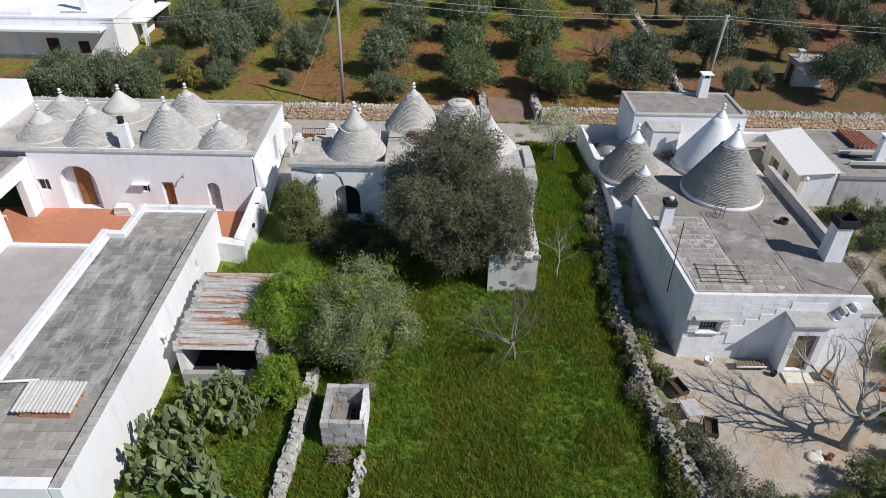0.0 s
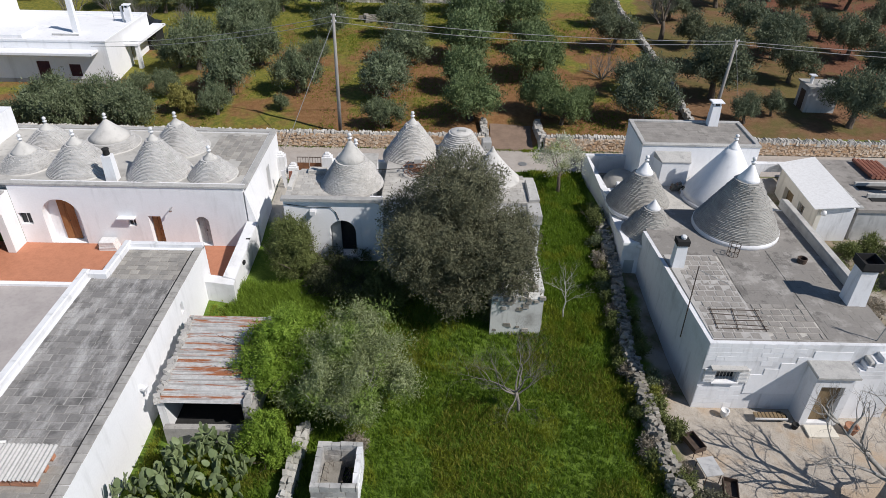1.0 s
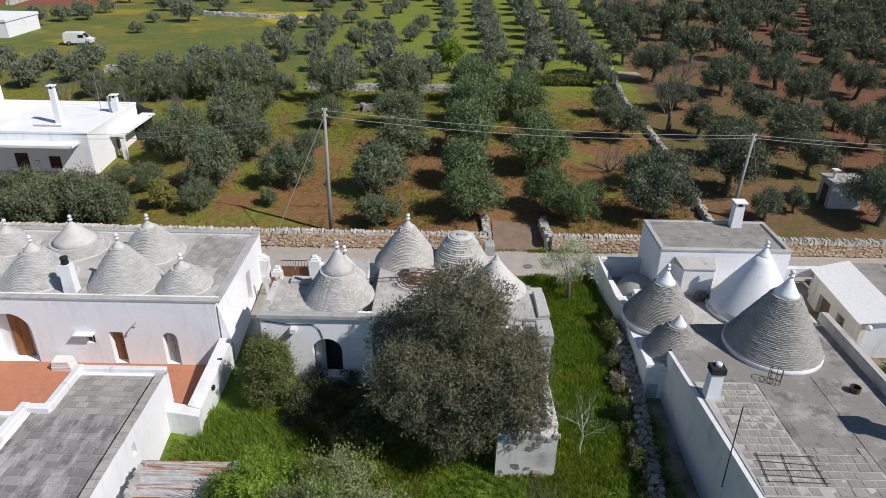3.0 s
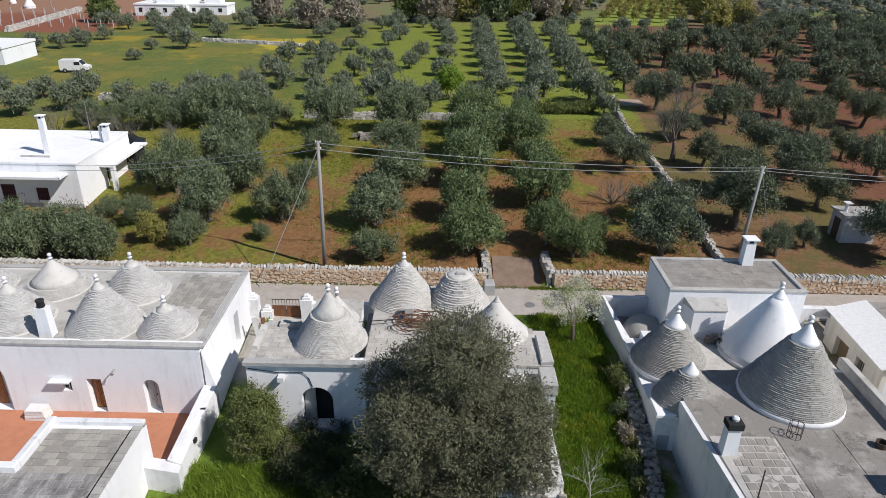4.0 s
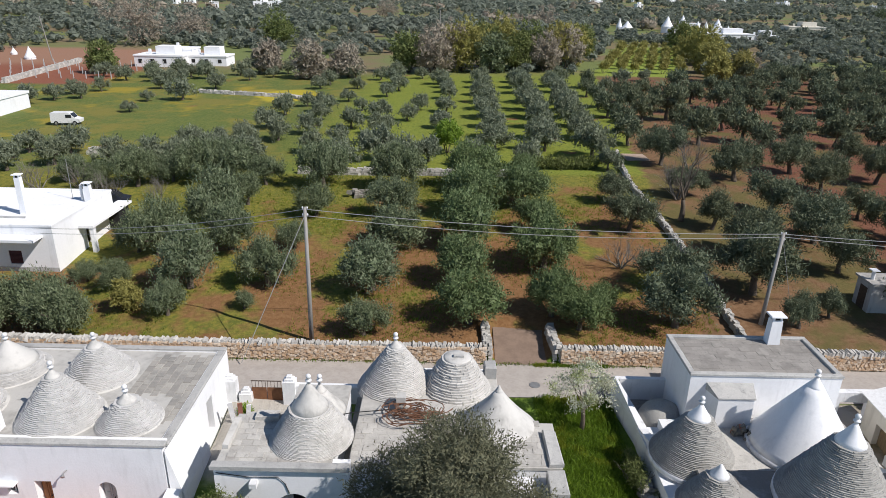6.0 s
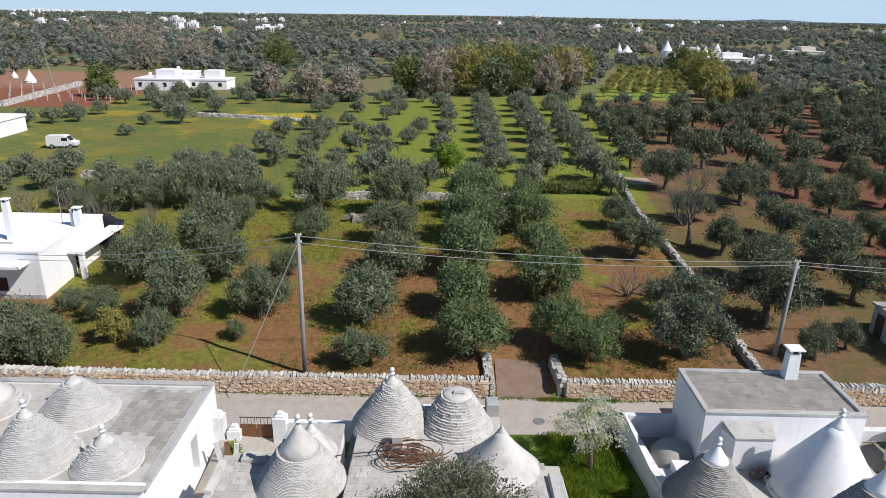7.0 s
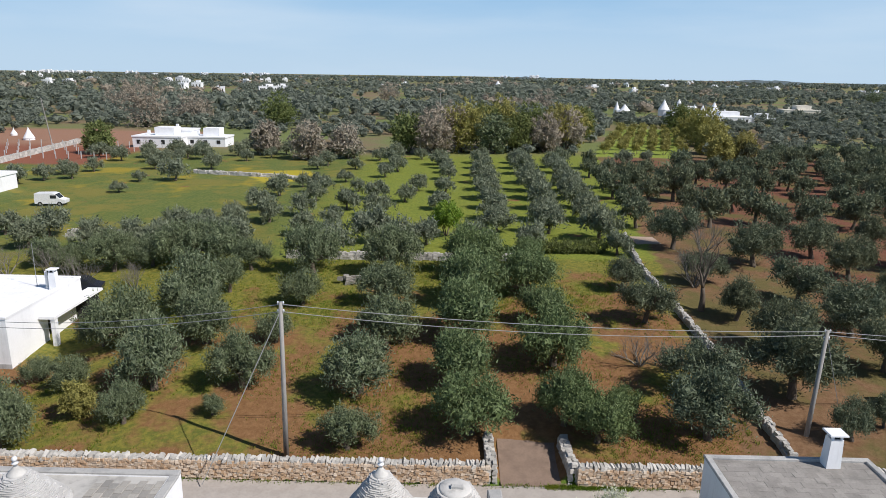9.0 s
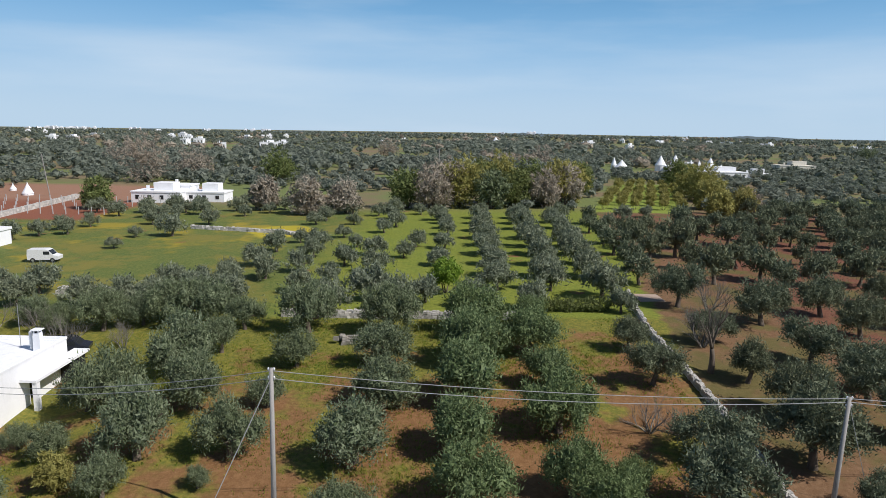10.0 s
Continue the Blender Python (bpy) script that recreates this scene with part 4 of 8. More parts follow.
part("wall_vent", Geo().tube([(-13.02, 22.6, 0.35), (-12.75, 22.55, 0.3), (-12.68, 22.5, 0.1)], [0.16, 0.17, 0.1], 10).mesh("wall_vent", WHITE_OLD), B, "white plastered vent hood")

# centre trullo
C = thing("trullo_house", 0, 0, 0, "old abandoned trullo house with weathered white front and stone cones", "house")
part("front_wall", wall_geo(Geo(), "x", -8.9, -3.2, 34.8, 35.5, -1.2, 3.15, [(-6.35, -4.8, -0.6, 1.85, True)]).mesh("front_wall", WHITE), C)
part("cornice", Geo().box(-9.0, -3.15, 34.62, 35.0, 3.15, 3.38, 0, 0.04).mesh("cornice", COPING), C, "moulded stone cornice")
part("west_wall", Geo().box(-8.9, -8.3, 35.5, 38.6, -1.2, 2.98).mesh("west_wall", WHITE_OLD), C)
part("rear_block", Geo().box(-8.3, -4.0, 36.2, 38.6, -1.2, 2.98).mesh("rear_block", WHITE_OLD), C)
part("rear_block", Geo().box(-6.6, -4.0, 38.6, 41.2, -1.2, 2.98).mesh("rear_block", WHITE_OLD), C)
part("slot_floor", Geo().box(-4.0, -3.3, 35.5, 43.5, -1.2, 0.9).mesh("slot_floor", RUBBLE), C, "dark gap between the two roofs")
part("roof_deck", Geo().prism([(-8.9, 35.0), (-3.95, 35.0), (-3.95, 41.2), (-6.6, 41.2), (-6.6, 38.6), (-8.9, 38.6)], 2.98, 3.16).mesh("roof_deck", WORN), C)
# Near-black block behind the arch in place of a shaded interior.
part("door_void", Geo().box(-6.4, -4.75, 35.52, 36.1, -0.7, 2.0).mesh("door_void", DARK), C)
part("east_block", Geo().box(-3.3, 5.9, 35.6, 38.7, -1.4, 2.72).mesh("east_block", WHITE_OLD), C)
part("rear_room", Geo().box(-3.3, 3.5, 38.7, 43.9, -1.4, 2.62).mesh("rear_room", WHITE_OLD), C)
part("east_roof", Geo().box(-3.35, 5.95, 35.55, 38.75, 2.72, 2.88, 0, 0.03).mesh("east_roof", WORN), C)
part("east_front", Geo().box(-2.9, 5.9, 33.9, 35.5, -1.6, 2.4).mesh("east_front", WHITE_OLD), C)
part("rear_roof", Geo().box(-3.35, 3.55, 38.76, 43.5, 2.62, 2.8, 0, 0.03).mesh("rear_roof", WORN), C)
part("parapet_block", Geo().box(5.2, 5.98, 33.85, 35.3, 2.4, 3.0, .05, .05).mesh("parapet_block", COPING), C)
part("parapet_block", Geo().box(5.35, 5.98, 35.6, 37.9, 2.88, 3.1, .05, .05).mesh("parapet_block", COPING), C)
part("roof_pier", Geo().box(2.9, 3.5, 42.6, 43.4, 2.6, 3.5, .04, .05).mesh("roof_pier", COPING), C)
cone_roof(C, -5.15, 37.0, 3.16, 1.85, 6.0, 1.25, CONE_WARM, None, 41, ring=0, rough=0.014)
cone_roof(C, -5.1, 39.0, 3.16, 1.2, 4.75, 0.5, CONE_LIGHT, None, 45, stepped=False, ring=0, steep=0.25)
cone_roof(C, -1.75, 42.1, 2.6, 2.0, 5.35, 0.4, CONE_WARM, None, 42, ring=0, rough=0.022)
cone_roof(C, 1.4, 41.9, 2.6, 1.8, 5.55, 1.05, CONE_WARM, 17, 43, None, capmat=CONE_LIGHT, stub=0.55, ring=0, flat=0.06, rough=0.04)
part("vent_slab", Geo().box(1.2, 1.75, 41.7, 41.95, 4.5, 4.72, .03, .03).mesh("vent_slab", COPING), C)
cone_roof(C, 3.3, 38.6, 2.7, 1.95, 5.0, 0.3, CONE_LIGHT, None, 44, None, stepped=False, steep=0.28, ring=0)

# east trullo house
E = thing("trullo_house", 0, 0, 0, "white trullo house with slab roof, broad grey cones and outer stair", "house")
g = Geo()
wall_geo(g, "x", 12.75, 21.6, 24.65, 25.25, -2.8, 1.795, [(13.45, 14.45, -0.55, 0.25, False), (17.95, 19.05, -2.2, 0.1, False)])
part("front_wall", g.mesh("front_wall", WHITE_OLD), E)
part("west_wall", Geo().prism([(12.35, 34.4), (12.0, 34.4), (12.75, 24.65), (13.35, 25.25), (12.7, 34.4)], -2.8, 1.79).mesh("west_wall", WHITE_OLD), E)
part("east_wall", Geo().box(21.1, 21.6, 25.25, 37.5, -2.8, 1.62).mesh("east_wall", WHITE_OLD), E)
part("roof_deck", Geo().prism([(12.98, 24.85), (21.6, 24.85), (21.6, 37.0), (12.4, 37.0), (12.2, 34.3)], 1.6, 1.8).mesh("roof_deck", ROOF_SCREED), E)
part("east_parapet", Geo().box(21.2, 21.65, 28.6, 37.6, 1.8, 2.35, .03, .05).mesh("east_parapet", WORN), E)
cone_roof(E, 17.5, 34.95, 2.05, 2.35, 5.95, 0.95, CONE_DARK, 40, 51, ring=0.3, capmat=WHITE)
cone_roof(E, 18.15, 39.1, 1.7, 2.45, 5.5, 0.5, CONE_WHITE, None, 52, stepped=False, capmat=CONE_WHITE)
cone_roof(E, 12.85, 38.75, 1.2, 2.0, 4.15, 0.75, CONE_DARK, 34, 53, "ball", capmat=WHITE)
cone_roof(E, 12.75, 35.6, 0.95, 1.6, 3.2, 0.55, CONE_DARK, 27, 54, None, capmat=WHITE_OLD)
part("rear_wall", Geo().box(12.0, 21.6, 37.0, 41.5, -2.4, 1.3).mesh("rear_wall", WHITE_OLD), E)
part("rear_deck", Geo().box(13.4, 21.4, 36.9, 41.5, 1.3, 1.5).mesh("rear_deck", CHIANCA), E)
part("west_annex", Geo().prism([(11.0, 34.3), (12.3, 34.2), (12.3, 41.4), (10.9, 41.4)], -2.2, 0.85).mesh("west_annex", WHITE_OLD), E)
# street block
S = thing("street_block", 0, 0, 0, "white limewashed cube house with grey flat roof on the lane", "house")
part("front_wall", Geo().box(13.3, 21.0, 41.5, 45.0, -0.6, 3.97).mesh("front_wall", WHITE), S)
part("back_wall", Geo().box(13.3, 21.0, 45.0, 45.6, -0.6, 3.97).mesh("back_wall", WHITE), S)
flat_roof(S, 13.25, 21.05, 41.45, 45.65, 3.98, 0.13, 0.3, ROOF_PALE)
chimney(S, 18.95, 45.1, 4.0, 5.45, 0.62, 0.55, "slab")
part("stair_shaft", Geo().prism([(14.5, 40.6), (16.3, 40.6), (16.5, 41.5), (14.2, 41.5)], 1.3, [3.2, 3.2, 3.55, 3.55]).mesh("stair_shaft", WHITE), S)
part("shaft_top", Geo().prism([(14.45, 40.55), (16.35, 40.55), (16.52, 41.48), (14.15, 41.48)], 3.19, [3.26, 3.26, 3.6, 3.6]).mesh("shaft_top", COPING), S)
# porch, window and stair on the east front
part("porch", wall_geo(Geo(), "x", 17.6, 19.4, 23.6, 24.65, -2.6, 0.75, [(17.95, 19.05, -2.2, 0.15, False)]).mesh("porch", WHITE_OLD), E)
part("porch_roof", Geo().box(17.5, 19.5, 23.45, 24.65, 0.75, 0.88, 0, .03).mesh("porch_roof", COPING), E)
panel_door(E, "x", 17.97, 19.03, 23.85, -2.2, 0.12, WOOD_OLD, 2, "weathered brown wooden double door")
# stepped limewash left on the wall by an older stair, and the steps from the porch to the roof
for i in range(5):
    x0 = 15.02 + i * 0.68
    part("stair_plaster", Geo().box(x0, x0 + 0.678 if i < 4 else 19.5, 24.62, 24.648, -1.35, -0.13 + i * 0.38, .006).mesh("stair_plaster", WHITE), E, "bright stepped patch of fresh limewash")
part("stair_wall", Geo().box(19.41, 20.9, 24.06, 24.62, -2.6, 0.31).mesh("stair_wall", WHITE), E)
for i in range(5):
    x0 = 19.4 + i * 0.3
    part("stair_step", Geo().box(x0, 20.9, 24.05, 24.62, 0.31 + i * 0.24, 0.55 + i * 0.24, .01, .02).mesh("stair_step", WHITE_OLD), E)
rnd = random.Random(23)
BLOCK_FACE = [Geo().box(-.5, .5, -.006 - .004 * i, .0, -.5, .5, .004).mesh("wall_block", WHITE) for i in range(3)]
z = -2.35
while z < 1.7:
    hgt = min(rnd.uniform(.24, .3), 1.78 - z)
    x = 12.78
    while x < 21.4:
        w = min(rnd.uniform(.4, .62), 21.45 - x)
        if w > .15 and not (x + w > 12.8 and x < 15.1 and z + hgt > -.75 and z < .5) and not (x + w > 14.95 and z < -.13 + max(0, x + w - 15) * .56):
            ob = part("wall_block", BLOCK_FACE[rnd.randrange(3)], E)
            ob.matrix_basis = pose(x + w / 2, 24.652, z + hgt / 2, 0, 0, rnd.uniform(-.6, .6)) @ Matrix.Diagonal((w - .012, 1, hgt - .012, 1))
        x += w
    z += hgt

# long pole line, low sheds
def shed():
    s = thing("tin_shed", 0, 0, 0, "low block shed with a rusty corrugated iron roof", "shed")
    part("west_wall", Geo().box(-12.3, -11.95, 22.2, 27.4, -2.4, -0.05).mesh("west_wall", WHITE_OLD), s)
    part("east_wall", Geo().box(-8.5, -8.2, 22.2, 27.4, -2.4, -0.05, .03, .03).mesh("east_wall", BLOCK), s)
    part("rear_wall", Geo().box(-11.95, -8.5, 27.0, 27.4, -2.4, 0.35).mesh("rear_wall", WHITE_OLD), s)
    part("front_wall", Geo().box(-11.95, -8.5, 21.6, 21.9, -2.4, -1.15, .03, .03).mesh("front_wall", BLOCK), s)
    # Near-black floor and an added dark sheet paint the shade inside the shed.
    part("earth_floor", Geo().box(-11.95, -8.5, 21.9, 27.0, -2.3, -1.98).mesh("earth_floor", DARK), s, "near-black floor painted for the shed's shade")
    part("inner_partition", Geo().box(-11.95, -8.5, 24.6, 24.8, -2.0, -.1).mesh("inner_partition", DARK), s, "added dark sheet standing for the shed's shaded inside")
    rs = random.Random(8)
    for i in range(44):
        y, side = 22.0 + (i % 22) * .25, i // 22
        w_ = rs.uniform(.18, .34)
        g = Geo()
        put_rock(g, rs, (-12.2 if side == 0 else -8.2) + rs.uniform(-.06, .06), y, .12 + (y - 22) * .085 + (0 if side == 0 else .02), w_, w_, .16, rs.uniform(0, 3))
        part("edge_stone", g.mesh("edge_stone", BLOCK), s)
    n = 60
    for i in range(9):
        y0, y1 = 22.0 + i * 0.6, 22.0 + i * 0.6 + 0.68
        vs, fs = [], []
        sl = 0.085
        for j in range(n + 1):
            y = y0 + (y1 - y0) * j / n
            zz = 0.02 + (y - 22) * sl + 0.032 * math.sin(j * 2 * math.pi / 10) + 0.012 * (i % 2)
            sh = random.Random(i).uniform(-.18, .18)
            vs += [(-12.25 + sh, y, zz), (-8.1 + sh, y, zz)]
        fs = [(2 * j, 2 * j + 1, 2 * j + 3, 2 * j + 2) for j in range(n)]
        part("corrugated_sheet", mesh_of("corrugated_sheet", vs, fs, CORRUGATED, True), s)
    return s


shed()


def cistern():
    c = thing("stone_cistern", 0, 0, 0, "open square cistern of grey stone blocks in the grass", "cistern")
    rnd = random.Random(5)
    for side in range(4):
        for row in range(5):
            z0 = -2.1 + row * 0.31
            s = 0
            L = 1.9 if side % 2 == 0 else 2.1
            while s < L - 0.05:
                w = min(rnd.uniform(0.38, 0.6), L - s)
                g = Geo()
                a, b = s + 0.008, s + w - 0.008
                if side == 0:
                    g.box(-4.8 + a, -4.8 + b, 18.2, 18.42, z0, z0 + .3, 0.022)
                elif side == 2:
                    g.box(-4.8 + a, -4.8 + b, 20.3, 20.52, z0, z0 + .3, 0.022)
                elif side == 1:
                    g.box(-3.12, -2.9, 18.42 + a * .9, 18.42 + b * .9, z0, z0 + .3, 0.022)
                else:
                    g.box(-4.8, -4.58, 18.42 + a * .9, 18.42 + b * .9, z0, z0 + .3, 0.022)
                part("block", g.mesh("block", WHITE_OLD if side == 1 else (COPING if row == 4 else BLOCK)), c)
                s += w
    # Floor colour holds the darkness of the cistern's shaded inside.
    part("floor_slab", Geo().box(-4.6, -3.1, 18.4, 20.3, -2.1, -1.95).mesh("floor_slab", DARK), c, "near-black floor painted for the shaded cistern")
    part("broken_cover", Geo().box(-4.6, -3.75, 18.6, 20.2, -1.75, -1.4, .12).mesh("broken_cover", RUBBLE), c, "heap of grey rubble inside")
    for i in range(9):
        g = Geo()
        a = i * .7
        branch(g, rnd, (-3.9 + .3 * math.cos(a), 19.3 + .4 * math.sin(a), -1.7), (math.cos(a) * .6, math.sin(a) * .6, 1), .6, .02, 2, .7, 3, 3)
        part("dry_stem", g.mesh("dry_stem", TWIG), c, "dry brown stem")
    return c



# ---- trees ----
def leaves(rng, centres, spread, n, length, width, outward=None, droop=0.0, loose=0.75):
    """Loose leaf faces scattered round clump centres, mostly facing out of the crown; an (n, 4, 3) array."""
    k = rng.integers(0, len(centres), n)
    p = centres[k] + rng.normal(0, 1, (n, 3)) * spread
    f = rng.normal(0, 1, (n, 3)) * loose
    if outward is not None:
        o = p - outward
        o /= np.linalg.norm(o, axis=1, keepdims=True) + 1e-6
        f += o
        f[:, 2] += 0.25
    f /= np.linalg.norm(f, axis=1, keepdims=True)
    d = np.cross(f, rng.normal(0, 1, (n, 3)))
    d /= np.linalg.norm(d, axis=1, keepdims=True) + 1e-6
    s = np.cross(f, d)
    ln = length * rng.uniform(0.6, 1.4, (n, 1))
    wd = width * rng.uniform(0.6, 1.4, (n, 1))
    a, b = p - d * ln / 2, p + d * ln / 2
    return np.stack([a, p + s * wd / 2 - d * ln * 0.1, b, p - s * wd / 2 - d * ln * 0.1], axis=1)


def branch(g, rnd, p, d, length, r, depth, spread=0.6, segs=4, kids=3, up=0.1, shrink=0.68, tips=None, gnarl=0.18):
    """A forking limb in tapered tubes."""
    pts, rad = [Vector(p)], [r]
    d = Vector(d).normalized()
    for i in range(segs):
        d = (d + Vector((rnd.uniform(-1, 1), rnd.uniform(-1, 1), rnd.uniform(-1, 1) + up)) * gnarl).normalized()
        pts.append(pts[-1] + d * length / segs)
        rad.append(r * (1 - 0.45 * (i + 1) / segs))
    g.tube(pts, rad, 7 if r > 0.08 else (5 if r > 0.025 else 3), close=r > 0.08)
    if depth == 0:
        if tips is not None:
            tips.append(pts[-1])
        return
    for i in range(kids):
        a = pts[rnd.choice([segs, segs, segs - 1, max(1, segs - 2)])] if i else pts[-1]
        nd = (d + Vector((rnd.uniform(-1, 1), rnd.uniform(-1, 1), rnd.uniform(-0.5, 0.8))) * spread).normalized()
        branch(g, rnd, a, nd, length * shrink * rnd.uniform(0.75, 1.2), rad[-1] * 0.8, depth - 1, spread, segs, kids, up, shrink, tips, gnarl)


def shoots(rng, lobes, clumps, n, length, width, spread, shell=0.6, up=0.5, loose=0.5):
    """Narrow leafy shoots on lobes (x, y, z, rx, ry, rz), growing out and up; an (n, 3, 3) array."""
    lobes = np.array(lobes)
    vol = (lobes[:, 3] * lobes[:, 4] * lobes[:, 5]) ** 0.8
    k = rng.choice(len(lobes), clumps, p=vol / vol.sum())
    u = rng.normal(0, 1, (clumps, 3))
    u /= np.linalg.norm(u, axis=1, keepdims=True)
    r = rng.uniform(shell ** 3, 1, (clumps, 1)) ** (1 / 3) * rng.uniform(0.86, 1.1, (clumps, 1))
    c = lobes[k, :3] + u * r * lobes[k, 3:]
    j = rng.integers(0, clumps, n)
    p = c[j] + rng.normal(0, 1, (n, 3)) * spread
    o = (p - lobes[k[j], :3]) / lobes[k[j], 3:]
    o /= np.linalg.norm(o, axis=1, keepdims=True) + 1e-6
    d = o * 0.5 + rng.normal(0, 1, (n, 3)) * loose
    d[:, 2] += up
    d /= np.linalg.norm(d, axis=1, keepdims=True) + 1e-6
    f = o + rng.normal(0, 1, (n, 3)) * loose * 0.7
    s = np.cross(d, f)
    s /= np.linalg.norm(s, axis=1, keepdims=True) + 1e-6
    ln = length * rng.uniform(0.6, 1.4, (n, 1))
    wd = width * rng.uniform(0.6, 1.4, (n, 1))
    p = p - d * ln * 0.4
    return np.stack([p - s * wd / 2, p + s * wd / 2, p + d * ln], axis=1)


def dome_lobes(rnd, size, count=13):
    """A low domed crown: a small core, boughs of clumps that reach out unevenly, and stray sprays at the rim."""
    sx, sy = rnd.uniform(.8, 1.2), rnd.uniform(.8, 1.2)
    out = [(0, 0, size * .7, size * .45 * sx, size * .45 * sy, size * .36)]
    for i in range(count):
        a = i * 2.4 + rnd.uniform(-.5, .5)
        e = math.asin(min(.98, max(-.4, -.4 + 1.38 * (i + .5) / count + rnd.uniform(-.1, .1))))
        k = size * rnd.uniform(.42, .86)
        b = size * rnd.uniform(.15, .33)
        out.append((k * sx * math.cos(e) * math.cos(a), k * sy * math.cos(e) * math.sin(a), size * .74 + k * .72 * math.sin(e), b * rnd.uniform(.8, 1.3), b * rnd.uniform(.8, 1.3), b * rnd.uniform(.8, 1.4)))
    for i in range(9):
        a, e = rnd.uniform(0, 6.28), rnd.uniform(-.3, 1.3)
        k, b = size * rnd.uniform(.75, 1.02), size * rnd.uniform(.08, .15)
        out.append((k * sx * math.cos(e) * math.cos(a), k * sy * math.cos(e) * math.sin(a), size * .76 + k * .72 * math.sin(e), b, b, b * 1.5))
    return out


ICO = [(0, 0, 1)] + [(.894 * math.cos(a * 1.2566), .894 * math.sin(a * 1.2566), .447) for a in range(5)] \
    + [(.894 * math.cos(a * 1.2566 + .628), .894 * math.sin(a * 1.2566 + .628), -.447) for a in range(5)] + [(0, 0, -1)]
ICO_FACES = [(0, 1 + i, 1 + (i + 1) % 5) for i in range(5)] + [(1 + i, 6 + i, 1 + (i + 1) % 5) for i in range(5)] \
    + [(6 + i, 6 + (i + 1) % 5, 1 + (i + 1) % 5) for i in range(5)] + [(11, 6 + (i + 1) % 5, 6 + i) for i in range(5)]


def inner_twigs(rng, lobes, scale=0.74, fine=True):
    """The dense twiggy inside of each lobe, in ragged facets; an (n, 3, 3) array."""
    v = np.array(ICO)
    tri = v[np.array(ICO_FACES)]
    if fine:
        ab, bc, ca = (tri[:, 0] + tri[:, 1]), (tri[:, 1] + tri[:, 2]), (tri[:, 2] + tri[:, 0])
        ab, bc, ca = (q / np.linalg.norm(q, axis=1, keepdims=True) for q in (ab, bc, ca))
        tri = np.concatenate([np.stack(q, 1) for q in ((tri[:, 0], ab, ca), (ab, tri[:, 1], bc), (ca, bc, tri[:, 2]), (ab, bc, ca))])
    out = []
    for x, y, z, rx, ry, rz in lobes:
        q = tri * rng.uniform(.7, 1.25, (len(tri), 1, 1)) + rng.normal(0, .1, tri.shape)
        out.append(q * np.array([rx, ry, rz]) * scale + np.array([x, y, z]))
    return np.concatenate(out)


def olive_proto(name, seed, n_leaf, n_clump, leaf_mat, size, label, group, leaf_len=0.2, lift=0.0, fine=True):
    """An olive of crown radius size: short gnarled forked trunk, domed lobed crown of small leafy shoots."""
    rng, rnd = np.random.default_rng(seed), random.Random(seed)
    t = thing(name, 0, 0, 0, label, "olive tree", group)
    g = Geo()
    h = size * (0.4 + lift)
    lean = Vector((rnd.uniform(-.25, .25), rnd.uniform(-.25, .25), 1))
    top = lean * h
    g.tube([(0, 0, -0.3), (0.02, 0, 0.1), lean * h * 0.5 + Vector((rnd.uniform(-.05, .05), 0, 0)), top], [size * .14, size * .105, size * .085, size * .075], 8)
    for i in range(4):
        a = i * 1.57 + rnd.uniform(-.4, .4)
        branch(g, rnd, top, (math.cos(a), math.sin(a), rnd.uniform(.4, .9)), size * .5, size * .05, 1, 0.6, 3, 2)
    part("trunk", g.mesh("trunk", BARK, True), t, "gnarled dark brown trunk")
    lobes = [(x, y, z + size * lift, rx, ry, rz * (1 - lift)) for x, y, z, rx, ry, rz in dome_lobes(rnd, size, 16)]
    q = shoots(rng, lobes, n_clump, n_leaf, leaf_len, leaf_len * 0.34, size * 0.1, 0.55, 0.55, 0.65)
    part("crown", quads("crown", np.concatenate([q, inner_twigs(rng, lobes[:14], 0.64, fine)]), leaf_mat), t, "dense silvery green leaves")
    return t


def stand(proto, x, y, r, size, rnd, z=None):
    s = r / size
    zz = ground_z(x, y) if z is None else z
    m = pose(x, y, zz, 0, 0, rnd.uniform(0, 360)) @ Matrix.Diagonal((s, s, s * rnd.uniform(1.0, 1.25), 1))
    return copy_thing(proto, m)


def settle(proto, x, y, r, size):
    s = r / size
    proto.matrix_basis = pose(x, y, ground_z(x, y)) @ Matrix.Diagonal((s, s, s, 1))


NEAR_A = [(-4.6, 50.9, 1.7), (2.4, 52.5, 2.5), (-4.7, 57.2, 2.6), (1.9, 58.2, 2.5), (9.7, 51.7, 1.9), (8.1, 53.5, 1.6), (8.5, 61.0, 2.3), (8.6, 67.9, 2.3), (-3.7, 64.4, 2.5), (2.4, 65.2, 2.5), (-4.3, 71.8, 2.4),
          (3.1, 72.3, 2.6), (8.2, 74.5, 2.3), (-4.4, 79.4, 2.4), (3.5, 79.5, 2.6), (-11.5, 71.8, 2.3), (-12.2, 79.7, 2.3), (8.8, 80.7, 2.0), (11.5, 53.6, 1.5)]
